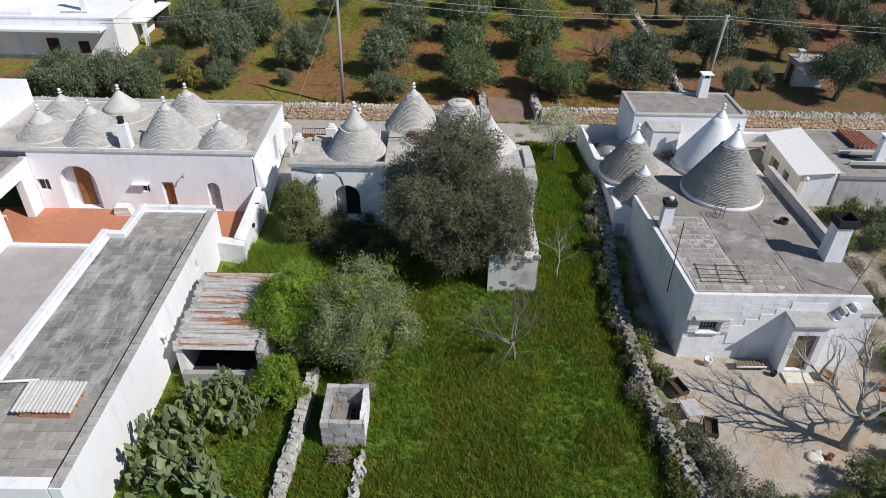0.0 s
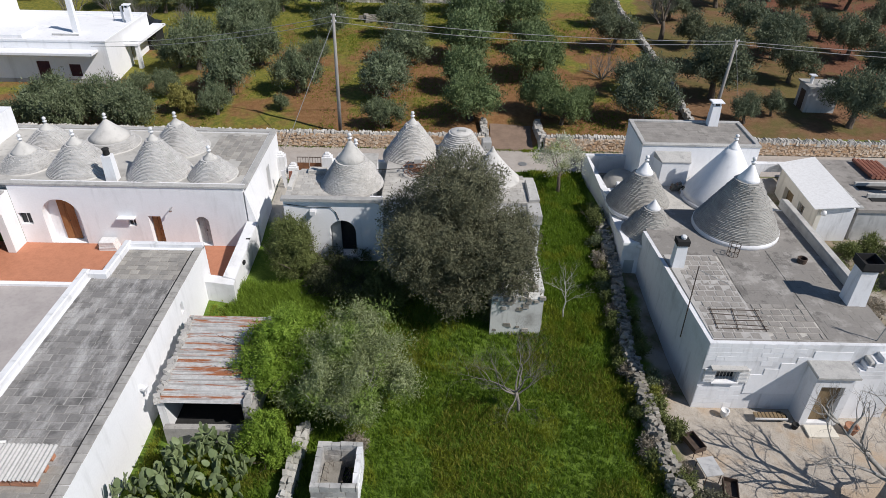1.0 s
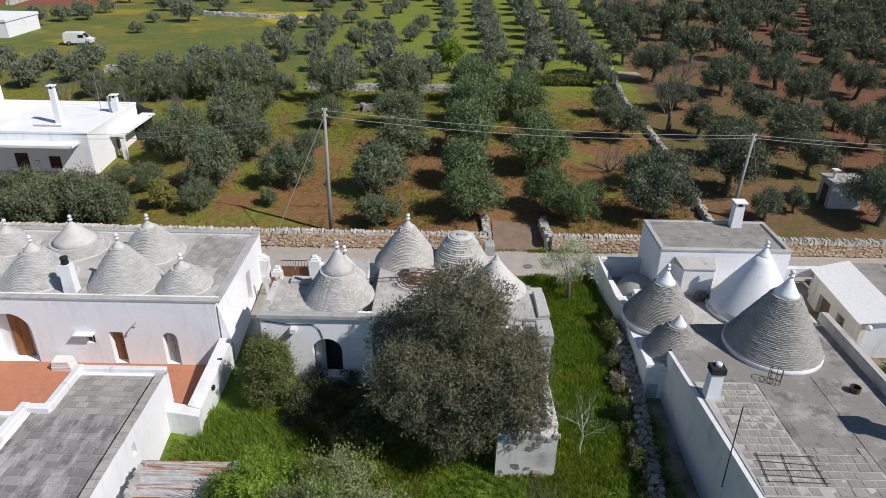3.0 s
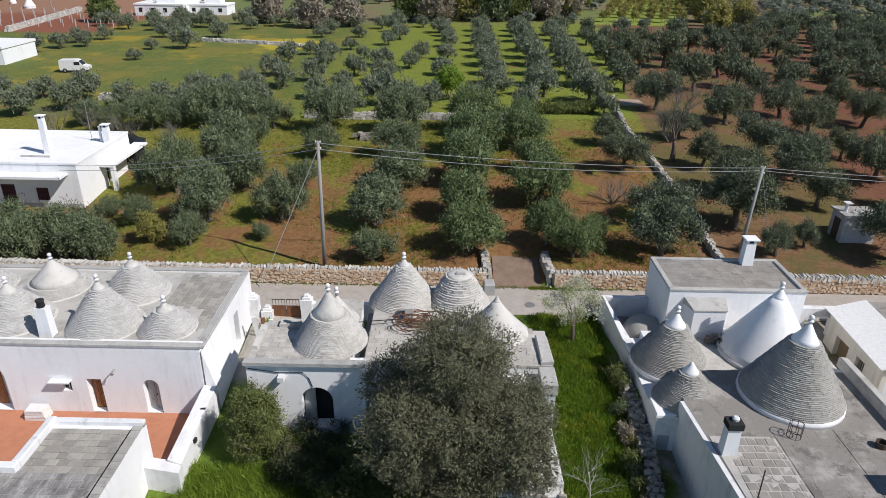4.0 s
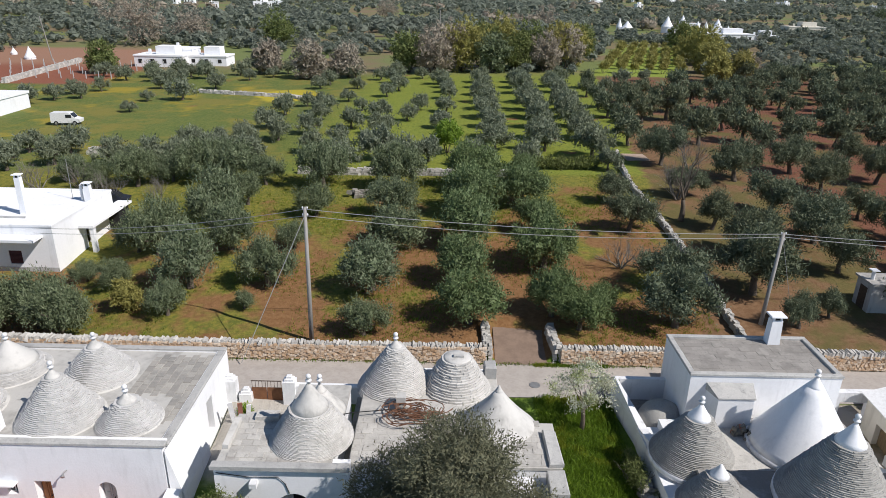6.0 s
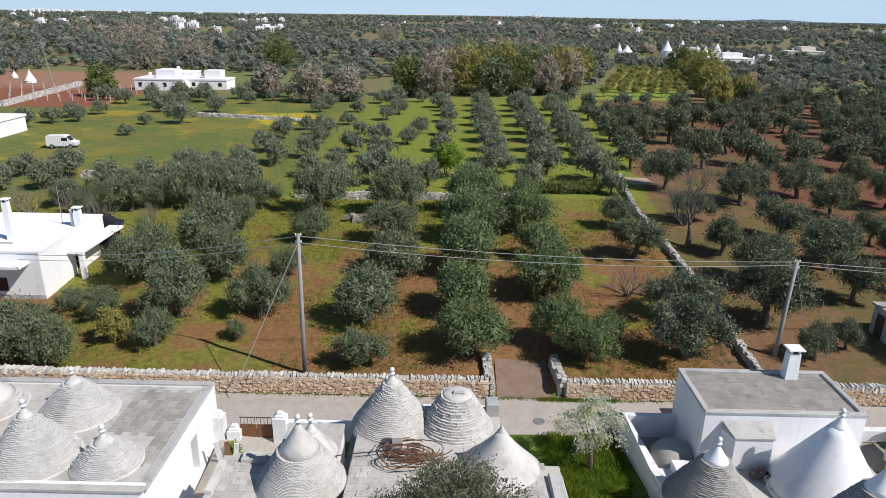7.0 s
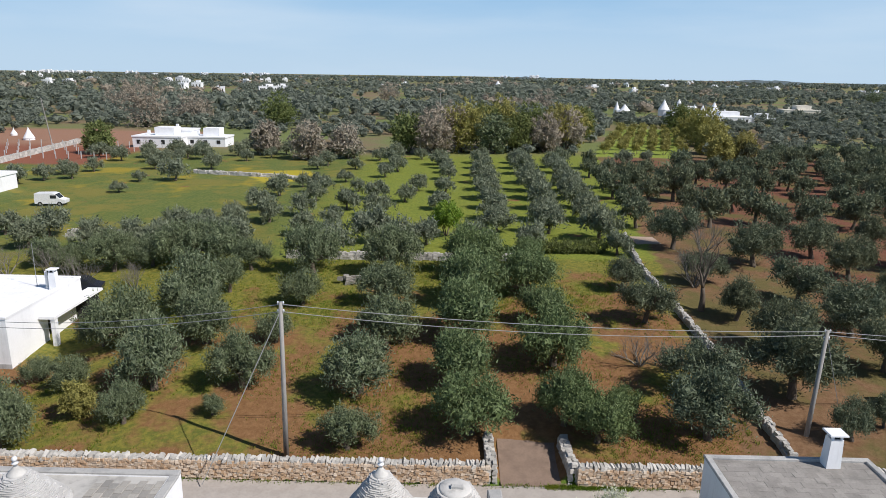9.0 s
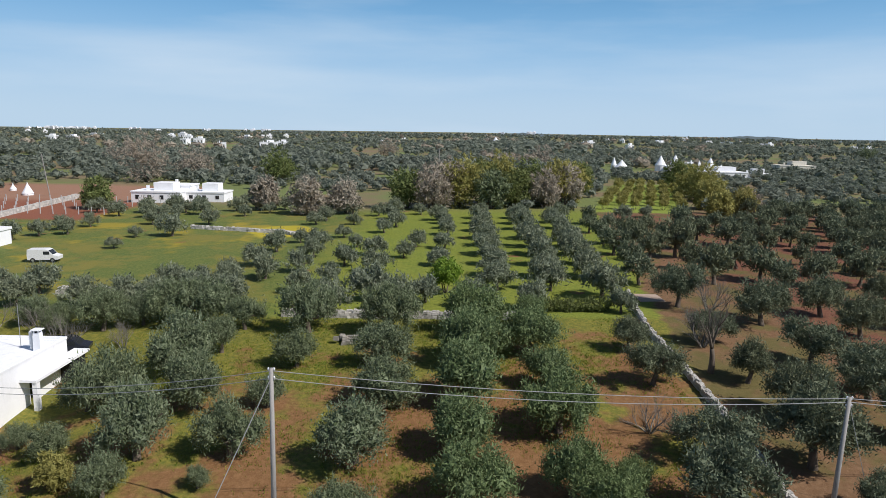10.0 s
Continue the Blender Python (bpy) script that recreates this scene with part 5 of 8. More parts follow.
NEAR_B = [(-27.4, 59.9, 1.4), (-24.4, 58.4, 1.8), (-25.4, 64.9, 2.2), (-23.2, 63.8, 2.2), (-18.3, 57.4, 2.2), (-18.4, 53.3, 1.2), (-17.3, 64.3, 2.2), (-13.4, 54.4, 1.0), (-12.5, 57.7, 1.6), (-24.9, 51.4, 1.8), (-27.2, 53.0, 2.1), (-29.6, 51.6, 1.9), (-32.4, 53.4, 2.1), (-35.0, 51.8, 2.0),
          (-39.5, 81.5, 2.1), (-36.0, 80.0, 2.0), (-29.0, 82.2, 2.2), (-25.9, 82.8, 2.2), (-22.6, 82.4, 2.2), (-32.3, 80.8, 2.0), (-18.8, 74.8, 2.3), (-18.5, 80.6, 2.3), (-20.5, 70.0, 2.2), (-12.0, 64.5, 1.9)]
NEAR_E = [(17.0, 68.4, 2.3), (16.9, 75.6, 1.9), (16.1, 52.0, 2.6), (17.4, 57.2, 2.3), (23.3, 56.8, 2.8), (25.4, 62.9, 2.4), (24.6, 68.9, 2.5), (31.3, 72.4, 2.8), (39.3, 78.8, 2.5), (31.7, 82.3, 2.9), (39.1, 85.3, 2.7), (32.2, 65.9, 2.9), (31.3, 60.3, 2.2), (39.3, 66.2, 2.7),
          (39.3, 72.0, 1.7), (27.1, 53.4, 1.4), (24.4, 52.0, 1.4), (32.6, 51.4, 2.8), (25.6, 88.4, 2.9), (46.8, 82.1, 2.4), (47.9, 89.9, 2.7), (46.5, 74.5, 2.5), (46.8, 67.0, 2.6), (39.0, 58.5, 2.5), (46.0, 59.5, 2.5), (53.0, 70.5, 2.5), (54.0, 78.0, 2.6), (40.5, 52.5, 2.3), (25.0, 77.5, 2.1)]
OLIVE_TEXT = "olive tree with silvery green crown on red soil"
EAST_TEXT = "broad old olive tree over brown tilled soil"
ROW_TEXT = "olive tree in a mown green orchard row"
protos = [olive_proto("olive_tree", 100 + i, 8000, 800, OLIVE, 2.1, OLIVE_TEXT, "orchard olives", 0.215) for i in range(4)]
greener = [olive_proto("olive_tree", 180 + i, 8600, 800, OLIVE_FRESH, 2.1, "dense fresh green olive tree on red soil", "orchard olives", 0.21) for i in range(3)]
rnd = random.Random(77)
broad = [olive_proto("olive_tree", 140 + i, 7600, 700, OLIVE_EAST, 2.5, EAST_TEXT, "eastern olives", 0.25, 0.1) for i in range(4)]
for i, (x, y, r) in enumerate(NEAR_E):
    if i < 4:
        settle(broad[i], x, y, r, 2.5)
    else:
        stand(broad[rnd.randrange(4)], x, y, r, 2.5, rnd)
fresh = [q for q in NEAR_A if q[0] > 1]
for i, (x, y, r) in enumerate(fresh):
    if i < 3:
        settle(greener[i], x, y, r, 2.1)
    else:
        stand(greener[rnd.randrange(3)], x, y, r, 2.1, rnd)
for i, (x, y, r) in enumerate([q for q in NEAR_A if q[0] <= 1] + NEAR_B):
    if i < 4:
        settle(protos[i], x, y, r, 2.1)
    else:
        stand(protos[rnd.randrange(4)], x, y, r, 2.1, rnd)
mids = [olive_proto("olive_tree", 120 + i, 2200, 420, OLIVE_SILVER, 2.1, ROW_TEXT, "second orchard olives", 0.4, 0.0, False) for i in range(4)]
# three dense rows along the mown alleys, then the looser western rows and the belt above the villa
MID_ROWS = [(6.7, 95.6, 2.4), (6.7, 102.8, 2.4), (6.8, 109.8, 2.4), (6.7, 117.5, 2.4), (6.9, 124.7, 2.4), (7.1, 132.1, 2.4), (7.2, 140.6, 2.4), (7.3, 150.4, 2.3), (7.4, 159.0, 2.3), (3.7, 87.8, 2.2),
            (13.0, 95.4, 2.4), (13.4, 102.2, 2.4), (13.8, 109.5, 2.4), (14.1, 117.2, 2.4), (14.2, 123.8, 2.4), (14.4, 131.6, 2.4), (14.8, 142.8, 2.4), (15.0, 150.5, 2.3), (15.2, 159.0, 2.3), (9.7, 86.8, 2.0),
            (18.3, 92.1, 2.7), (18.7, 102.6, 2.4), (19.1, 110.3, 2.4), (19.3, 117.2, 2.4), (19.6, 123.4, 2.3), (20.0, 129.9, 2.4), (21.3, 144.4, 2.4), (21.8, 152.5, 2.3), (18.9, 86.0, 1.7)]
MID_WEST = [(-11.2, 86.3, 2.2), (-4.5, 87.3, 2.2), (-1.5, 90.1, 2.2), (-8.0, 90.5, 2.5), (-16.3, 94.3, 1.8), (-13.6, 98.8, 1.7), (-22.1, 101.2, 2.0), (-27.3, 102.4, 1.7), (-18.7, 105.1, 1.8), (-8.3, 105.3, 2.1),
            (-25.4, 109.0, 2.0), (-13.3, 109.1, 2.0), (-0.3, 109.7, 1.9), (-5.5, 114.8, 1.6), (-18.8, 115.0, 1.7), (-10.2, 116.9, 2.0), (-25.3, 119.4, 2.3), (-19.3, 122.3, 2.0), (0.4, 122.6, 1.8), (-13.5, 123.4, 1.3),
            (-4.2, 124.1, 1.8), (-23.4, 127.6, 1.5), (-17.0, 133.0, 1.5), (0.8, 136.4, 1.8), (-10.7, 138.9, 1.7), (-9.0, 146.2, 2.1), (0.0, 151.1, 1.7), (-25.0, 149.1, 1.8), (-17.6, 149.2, 1.6), (-11.1, 157.8, 1.9), (-5.1, 165.6, 1.7)]
MID_BELT = [(-22.0, 87.5, 2.4), (-26.5, 89.8, 2.2), (-28.4, 94.9, 2.0), (-25.0, 95.0, 1.9), (-32.1, 97.5, 1.9), (-50.5, 119.9, 1.3), (-70.0, 125.4, 2.0), (-68.3, 130.0, 1.8), (-52.2, 130.6, 1.3), (-64.6, 132.1, 1.8),
            (-46.7, 132.5, 2.5), (-68.4, 136.5, 1.9), (-65.2, 140.7, 1.6), (-55.7, 145.3, 2.0), (-45.4, 146.8, 2.0), (-33.5, 87.5, 2.1), (-37.5, 86.8, 2.3), (-31.0, 90.5, 1.8), (-44.5, 87.0, 2.2), (-48.5, 84.5, 2.3), (-30.0, 86.2, 2.2)]
EAST_MID = [(24.3, 98.7, 2.3), (25.7, 117.3, 2.5), (26.3, 127.1, 2.4), (31.4, 133.2, 2.2), (28.7, 150.7, 2.1), (40.9, 96.6, 1.9), (33.6, 99.1, 3.0), (40.0, 100.8, 2.8), (49.8, 104.5, 2.0), (33.5, 106.7, 2.2), (57.1, 105.5, 2.0), (56.6, 111.4, 2.4),
            (50.8, 112.1, 1.7), (29.9, 113.2, 2.3), (34.4, 116.1, 3.0), (64.4, 126.9, 2.0), (69.3, 127.5, 2.0), (46.6, 127.2, 2.8), (43.4, 131.9, 2.3), (52.3, 132.2, 2.0), (58.2, 132.7, 1.9), (25.2, 106.5, 2.2), (30.0, 122.5, 2.3), (37.5, 123.5, 2.4),
            (40.5, 109.0, 2.3), (45.5, 118.0, 2.2), (26.5, 139.0, 2.2), (37.0, 139.5, 2.2)]
spots = MID_ROWS + MID_WEST + MID_BELT
east_spots = list(EAST_MID)
for i in range(17):
    for j in range(19):
        x, y = 45 + i * 5.8 + rnd.uniform(-.8, .8) + (j % 2) * 1.2, 64 + j * 5.8 + rnd.uniform(-.8, .8)
        if x < 30 + (y - 20) * 0.74 and (y < 146 or x > 66) and all((x - a) ** 2 + (y - b) ** 2 > 22 for a, b, _ in NEAR_E + east_spots):
            east_spots.append((x, y, rnd.uniform(2.0, 2.6)))
for x0, x1, y0, y1, tries, gap in ((-76, -36, 151, 183, 60, 22), (-31, 1, 143, 172, 26, 30), (-62, -42, 83, 93, 18, 20), (24, 44, 140, 164, 14, 30)):
    for i in range(tries):
        x, y = rnd.uniform(x0, x1), rnd.uniform(y0, y1)
        if all((x - a) ** 2 + (y - b) ** 2 > gap for a, b, _ in spots + east_spots) and not (-79 < x < -54 and y > 170):
            spots.append((x, y, rnd.uniform(1.6, 2.3)))
broad_far = [olive_proto("olive_tree", 160 + i, 1350, 300, OLIVE_EAST, 2.5, EAST_TEXT, "eastern olives", 0.54, 0.12, False) for i in range(3)]
for i, (x, y, r) in enumerate(east_spots):
    if i < 3:
        settle(broad_far[i], x, y, r, 2.5)
    else:
        stand(broad_far[rnd.randrange(3)], x, y, r, 2.5, rnd)
for i, (x, y, r) in enumerate(spots):
    if i < 4:
        settle(mids[i], x, y, r * .9, 2.1)
    else:
        stand(mids[rnd.randrange(4)], x, y, r * .9, 2.1, rnd)


def far_woods():
    """Olive groves and bare woods that run on to the skyline, each tree a domed clump."""
    rng = np.random.default_rng(9)
    bands = {"far_olive_groves": [], "far_bare_woods": []}
    for y0, y1, gap, r0, k, ln in ((174, 300, 6.0, 2.5, 110, 0.68), (300, 520, 8.8, 3.4, 46, 1.25), (520, 1000, 15, 4.5, 22, 2.1), (1000, 2640, 40, 6.6, 16, 3.4)):
        for yr in np.arange(y0, y1, gap):
            for xr in np.arange(-0.74 * y0 - gap * 3 - (yr - y0) * .74, 0.78 * yr + 30, gap):
                x, y = xr + rng.uniform(-.38, .38) * gap, yr + rng.uniform(-.38, .38) * gap
                vx = x - 0.3 * (y - 172)
                if (-125 < x < -40 and y < 214 and y < 205 - (x + 82) * .3) or (31 < vx < 59 and y < 264):
                    continue
                field = noise.noise((x * 0.011, y * 0.0075, 2.0))
                if field > 0.27 or (field < -0.2 and rng.uniform() < 0.4) or rng.uniform() < 0.1:
                    continue
                bare = noise.noise((x * 0.016, y * 0.01, 8.0)) > 0.44 and rng.uniform() < 0.8
                r = r0 * rng.uniform(0.65, 1.15) * (1.25 if bare else 1) * (1 + (1.3 * max(0.0, noise.noise((x * 0.007, y * 0.004, 5.0))) if y < 1000 else 0))
                z = ground_z(x, y)
                lobes = [(x, y, z + r * .62, r * .75, r * .75, r * .5)]
                for a in rng.uniform(0, 6.28, 5):
                    lobes.append((x + r * .5 * math.cos(a), y + r * .5 * math.sin(a), z + r * rng.uniform(.6, 1.05), r * .42, r * .42, r * .4))
                bands["far_bare_woods" if bare else "far_olive_groves"].append(shoots(rng, lobes, max(8, k // 5), k, ln, ln * (.5 if y < 1000 else 1.3), r * .08, .8, .15, .8))
                bands["far_bare_woods" if bare else "far_olive_groves"].append(inner_twigs(rng, lobes[:2 if y < 520 else 1], 0.9, False))
    single("far_olive_groves", quads("far_olive_groves", np.concatenate(bands["far_olive_groves"]), GROVE_HAZED), "grey green olive groves running on to the skyline", "woods", kind="stuff")
    single("far_bare_woods", quads("far_bare_woods", np.concatenate(bands["far_bare_woods"]), BROWN_TWIG), "grey brown leafless woods among far groves", "woods", kind="stuff")


far_woods()


def ridge_height(x):
    h = 9.0 - 0.007 * max(0.0, -x) + 0.003 * max(0.0, x)
    for x0, wide, tall in ((300, 110, 7.0), (1230, 130, 9.0), (-1170, 120, 7.0), (-560, 220, 4.0)):
        h += tall * math.exp(-((x - x0) / wide) ** 2)
    return h


def ridge(name, y, mat, x0, x1, label):
    vs, fs = [], []
    n = 1100
    for i in range(n + 1):
        x = x0 + (x1 - x0) * i / n
        t = 3.0 * noise.noise((x * 0.004, 5, 1)) + 2.2 * noise.noise((x * 0.016, 5, 2)) + 2.4 * noise.noise((x * 0.06, 5, 3))
        vs += [(x, y - 500, ground_z(x, y - 500) - 2), (x, y - 180, ground_z(x, y) * .35 + ridge_height(x) * .65 + t * .6), (x, y, ridge_height(x) + t), (x, y + 250, -25)]
    for i in range(n):
        for k in range(3):
            fs.append((4 * i + k, 4 * i + 4 + k, 4 * i + 5 + k, 4 * i + 1 + k))
    single(name, mesh_of(name, vs, fs, mat, True), label, "hills", kind="structure")


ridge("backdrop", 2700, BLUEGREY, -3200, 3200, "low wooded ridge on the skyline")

# ---- poles and wires ----
def pole(x, y, z, top, lean, label):
    p = thing("utility_pole", x, y, z, label, "utility pole", "utility poles")
    h = top - z
    part("shaft", Geo().tube([(0, 0, -0.3), (lean[0] * .5, lean[1] * .5, h * .5), (lean[0], lean[1], h)], [0.15, 0.125, 0.1], 12).mesh("shaft", POLE, True), p)
    for k, dz in enumerate((0.12, 0.55)):
        a = part("crossarm", Geo().box(lean[0] - .16, lean[0] + .16, lean[1] - .05, lean[1] + .05, h - dz - .03, h - dz + .03).mesh("crossarm", STEEL), p)
        for sx in (-1, 1):
            part("insulator", Geo().lathe(lean[0] + sx * .14, lean[1], [(0.03, h - dz + .03), (.05, h - dz + .06), (.05, h - dz + .12), (.02, h - dz + .16)], 8).mesh("insulator", WHITE_PAINT, True), a)
    return p


P1 = (-7.8, 50.0)
pole(-7.85, 50.2, 0.65, 9.75, (0.1, -0.15), "tall round concrete utility pole behind the field wall")
pole(22.0, 52.4, 0.9, 7.6, (0.75, 0.9), "leaning round utility pole beside the white cube house")


def wire(a, b, sag, r=0.012, mat=None):
    pts = []
    for i in range(25):
        t = i / 24
        p = Vector(a).lerp(Vector(b), t)
        p.z -= sag * 4 * t * (1 - t)
        pts.append(p)
    return Geo().tube(pts, [r] * 25, 5).mesh("overhead_wire", mat or CABLE)


for dz, sag in ((-0.1, 0.45), (-0.5, 0.6)):
    single("overhead_wire", wire((-7.75, 50.05, 9.72 + dz), (22.75, 53.3, 7.55 + dz * .5), sag, 0.02), "thin grey overhead line between the poles", "wire", "overhead wires")
    single("overhead_wire", wire((22.75, 53.3, 7.55 + dz * .5), (60, 55, 6.4 + dz), sag, 0.02), "thin grey overhead line running east", "wire", "overhead wires")
    single("overhead_wire", wire((-7.75, 50.05, 9.72 + dz), (-31, 60.0, 4.5 + dz), 0.5, 0.02), "thin grey overhead line to the white villa", "wire", "overhead wires")
single("guy_wire", wire((-7.75, 50.05, 9.3), (-11.8, 48.0, 0.2), 0.02, 0.025), "pale guy wire from pole to lane side", "wire")

single("guy_wire", wire((22.75, 53.3, 7.3), (24.4, 52.6, 0.9), 0.01, 0.016), "thin guy wire from the leaning pole to the ground", "wire")

# ---- garden trees ----
def bushy(name, x, y, lobes, n, mat, leaf_len, label, category, seed, clumps=160, trunk_r=0.16, wood=None, limb=1.6, spread=0.12, kids=4, inside=0.0):
    rng, rn = np.random.default_rng(seed), random.Random(seed)
    z = ground_z(x, y)
    t = thing(name, x, y, z, label, category)
    g = Geo()
    for i in range(kids):
        a = i * 2 * math.pi / kids + rn.uniform(-.4, .4)
        branch(g, rn, (0.1 * math.cos(a), 0.1 * math.sin(a), -0.2), (math.cos(a) * .6, math.sin(a) * .6, 1), limb, trunk_r, 2, 0.6, 3, 2)
    part("trunk", g.mesh("trunk", wood or BARK, True), t)
    q = shoots(rng, lobes, clumps, int(n * 1.5), leaf_len * 1.3, leaf_len * .45, spread, 0.5, 0.3, 0.6)
    if inside:
        q = np.concatenate([q, inner_twigs(rng, lobes, inside, True)])
    part("crown", quads("crown", q, mat), t)
    return t


def ring_lobes(n, rad, z, size, seed, top=1.0):
    rn = random.Random(seed)
    out = []
    for i in range(n):
        a = i * 2 * math.pi / n + rn.uniform(-.3, .3)
        k = rn.uniform(.55, 1.0)
        out.append((rad * k * math.cos(a), rad * k * math.sin(a), z + rn.uniform(-.5, .5) * size, size * rn.uniform(.7, 1.1), size * rn.uniform(.7, 1.1), size * rn.uniform(.7, 1.1)))
    out.append((0, 0, z + size * top, size * 1.3, size * 1.3, size))
    return out


bushy("old_olive_tree", 1.25, 31.9, ring_lobes(13, 3.2, 4.5, 1.9, 3, 1.5) + ring_lobes(10, 2.9, 2.7, 1.55, 4, 0.5), 120000, OLIVE_DARK, 0.125,
      "broad old olive tree with dull grey green crown", "olive tree", 31, 4200, 0.28, None, 2.4, 0.18, 4, 0.42)
bushy("almond_tree", -3.9, 23.6, ring_lobes(14, 2.5, 2.2, 1.0, 6, 1.3) + ring_lobes(8, 1.6, 3.7, .8, 16, 1.0) + [(.9, 1.6, 3.7, .95, .95, .9), (-.5, 1.7, 3.4, .9, .9, .8), (.3, 2.5, 3.3, .8, .8, .7), (1.7, .7, 3.9, .75, .75, .7), (-1.5, 1.2, 3.6, .7, .7, .6), (.8, 2.9, 4.0, .6, .6, .7), (1.6, 2.0, 4.4, .55, .55, .7), (-.7, 2.8, 3.9, .55, .55, .6), (.2, 2.1, 4.5, .5, .5, .6), (2.3, 1.5, 3.4, .6, .6, .6)], 29000, PALE_LEAF, 0.105, "spreading tree with pale new leaves over grey twigs", "tree", 33, 620, 0.13, BARK_GREY, 1.8, 0.2, 6, 0.35)
bushy("green_tree", -7.0, 25.2, ring_lobes(12, 2.1, 2.7, 0.95, 7, 1.1), 20000, GREEN, 0.105, "fresh bright green leafy tree beside the shed", "tree", 34, 520, 0.1, None, 2.0, 0.17, 4, 0.6)
bushy("green_bush", -7.2, 20.9, ring_lobes(8, 0.9, 1.2, 0.7, 8, 1.0), 6500, GREEN, 0.12, "fresh bright green bush", "bush", 35, 140, 0.06, None, 0.9, 0.12)
bushy("bay_bush", -8.3, 33.5, ring_lobes(7, 1.05, 1.4, .85, 9, 1.2) + ring_lobes(6, .75, 2.6, .7, 19, 1.2), 17000, BUSH, 0.11, "dense dark green rounded bush before the old house", "bush", 36, 420, 0.1, None, 1.3, 0.15, 4, 0.6)
bushy("bramble", -3.3, 31.6, ring_lobes(9, 1.8, 0.7, 0.8, 10, 0.4), 7500, BUSH, 0.16, "tangled dark undergrowth beneath the old olive", "bush", 37, 260, 0.05, TWIG, 1.2, 0.16)
def blossom_tree(x, y):
    rng, rn = np.random.default_rng(38), random.Random(38)
    t = thing("blossom_tree", x, y, ground_z(x, y), "slender upright tree in white blossom beside the lane", "tree")
    g = Geo().tube([(0, 0, -.2), (.03, 0, .6), (-.02, .03, 1.2), (.02, 0, 1.7)], [.15, .12, .11, .09], 8)
    for i in range(6):
        a = i * 1.05 + rn.uniform(-.3, .3)
        branch(g, rn, (.02, 0, 1.3 + .08 * i), (math.cos(a) * .8, math.sin(a) * .8, .9), 1.0, .05, 3, .65, 3, 3, .2, .7)
    part("trunk", g.mesh("trunk", BARK, True), t, "dark upright trunk")
    lobes = ring_lobes(13, 1.65, 2.6, 0.4, 11, 2.0) + ring_lobes(6, .9, 3.4, .38, 12, 1.6)
    part("crown", quads("crown", shoots(rng, lobes, 120, 4200, .14, .06, .16, .3, .3, .7), BLOSSOM), t, "white blossom and fresh leaves")


blossom_tree(8.3, 42.5)
bushy("dry_brush", -5.6, 33.0, ring_lobes(12, 2.3, 0.6, 0.75, 55, 0.4), 8000, SHADE_LEAF, 0.13, "dark tangled brush before the old doorway", "bush", 56, 160, 0.04, TWIG, 1.0, 0.16)
bushy("young_almond", 0.8, 94.4, ring_lobes(8, 1.5, 2.2, 1.0, 13, 0.9), 2600, GREEN, 0.34, "fresh bright green tree among olives", "tree", 40, 160, 0.1, BARK, 1.3, 0.2)
bushy("wall_ivy", 10.2, 38.5, [(0, 0, .7, .4, 1.1, .6), (0.1, 1.2, .5, .4, .7, .5)], 2600, BUSH, 0.11, "dark green ivy against the annex wall", "bush", 39, 140, 0.04, TWIG, 0.8, 0.12)


def bare_tree(name, x, y, h, r, seed, label, depth=4, wood=None, lean=(0, 0, 1), kids=3, spread=0.75, z=None):
    rn = random.Random(seed)
    t = thing(name, x, y, ground_z(x, y) if z is None else z, label, "bare tree")
    g = Geo()
    branch(g, rn, (0, 0, -0.2), lean, h, r, depth, spread, 4, kids, 0.25, 0.72)
    part("branchwork", g.mesh("branchwork", wood or BARK_GREY, True), t)
    return t


def fig():
    rn = random.Random(12)
    t = thing("bare_fig_tree", 4.05, 23.9, ground_z(4.05, 23.9), "spreading leafless grey fig tree in the grass", "bare tree")
    fork = Vector((-.1, .1, 1.25))
    part("trunk", Geo().tube([(.1, 0, -.2), (.08, 0, .5), (0, .05, .9), fork], [.1, .08, .075, .07], 8).mesh("trunk", FIG_BARK, True), t)
    for a in range(8):
        g = Geo()
        start = fork + Vector((0, 0, -.3 + .09 * (a % 4)))
        branch(g, rn, start, (math.cos(a * .83) - .3, math.sin(a * .83), .6 + .35 * (a % 3)), 1.3, .052, 5, .8, 3, 3, .2, .73, None, .26)
        part("limb", g.mesh("limb", FIG_BARK, True), t)


fig()
cistern()


def walnut():
    rn = random.Random(14)
    t = thing("bare_walnut_tree", 18.8, 18.9, -2.4, "large leafless grey tree in the gravel court", "bare tree")
    fork = Vector((0.15, 0.1, 1.75))
    g = Geo().tube([(0, 0, -.2), (0.02, 0, .6), (.1, .05, 1.2), fork], [.3, .22, .2, .19], 10)
    part("trunk", g.mesh("trunk", BARK_GREY, True), t)
    for end, r in (((-1.9, 1.7, 3.5), .2), ((.5, 1.6, 3.9), .21), ((2.2, .3, 2.6), .19), ((-.9, -.6, 3.7), .15), ((1.4, -1.2, 3.4), .16), ((-2.3, .4, 2.9), .14)):
        e = Vector(end)
        b = Geo()
        mids = [fork.lerp(e, k / 5) + Vector((rn.uniform(-.12, .12), rn.uniform(-.12, .12), rn.uniform(-.1, .1))) * (k % 5 > 0) for k in range(6)]
        b.tube(mids, [r * .72 * (1 - .13 * k) for k in range(6)], 8)
        for k in (2, 3, 4, 5, 5):
            d = (e - fork).normalized() + Vector((rn.uniform(-.9, .9), rn.uniform(-.9, .9), rn.uniform(-.4, .6)))
            branch(b, rn, mids[k], d, rn.uniform(.7, 1.1), r * .36, 3, .85, 4, 3, .05, .75, None, .24)
        part("limb", b.mesh("limb", BARK_GREY, True), t)


walnut()


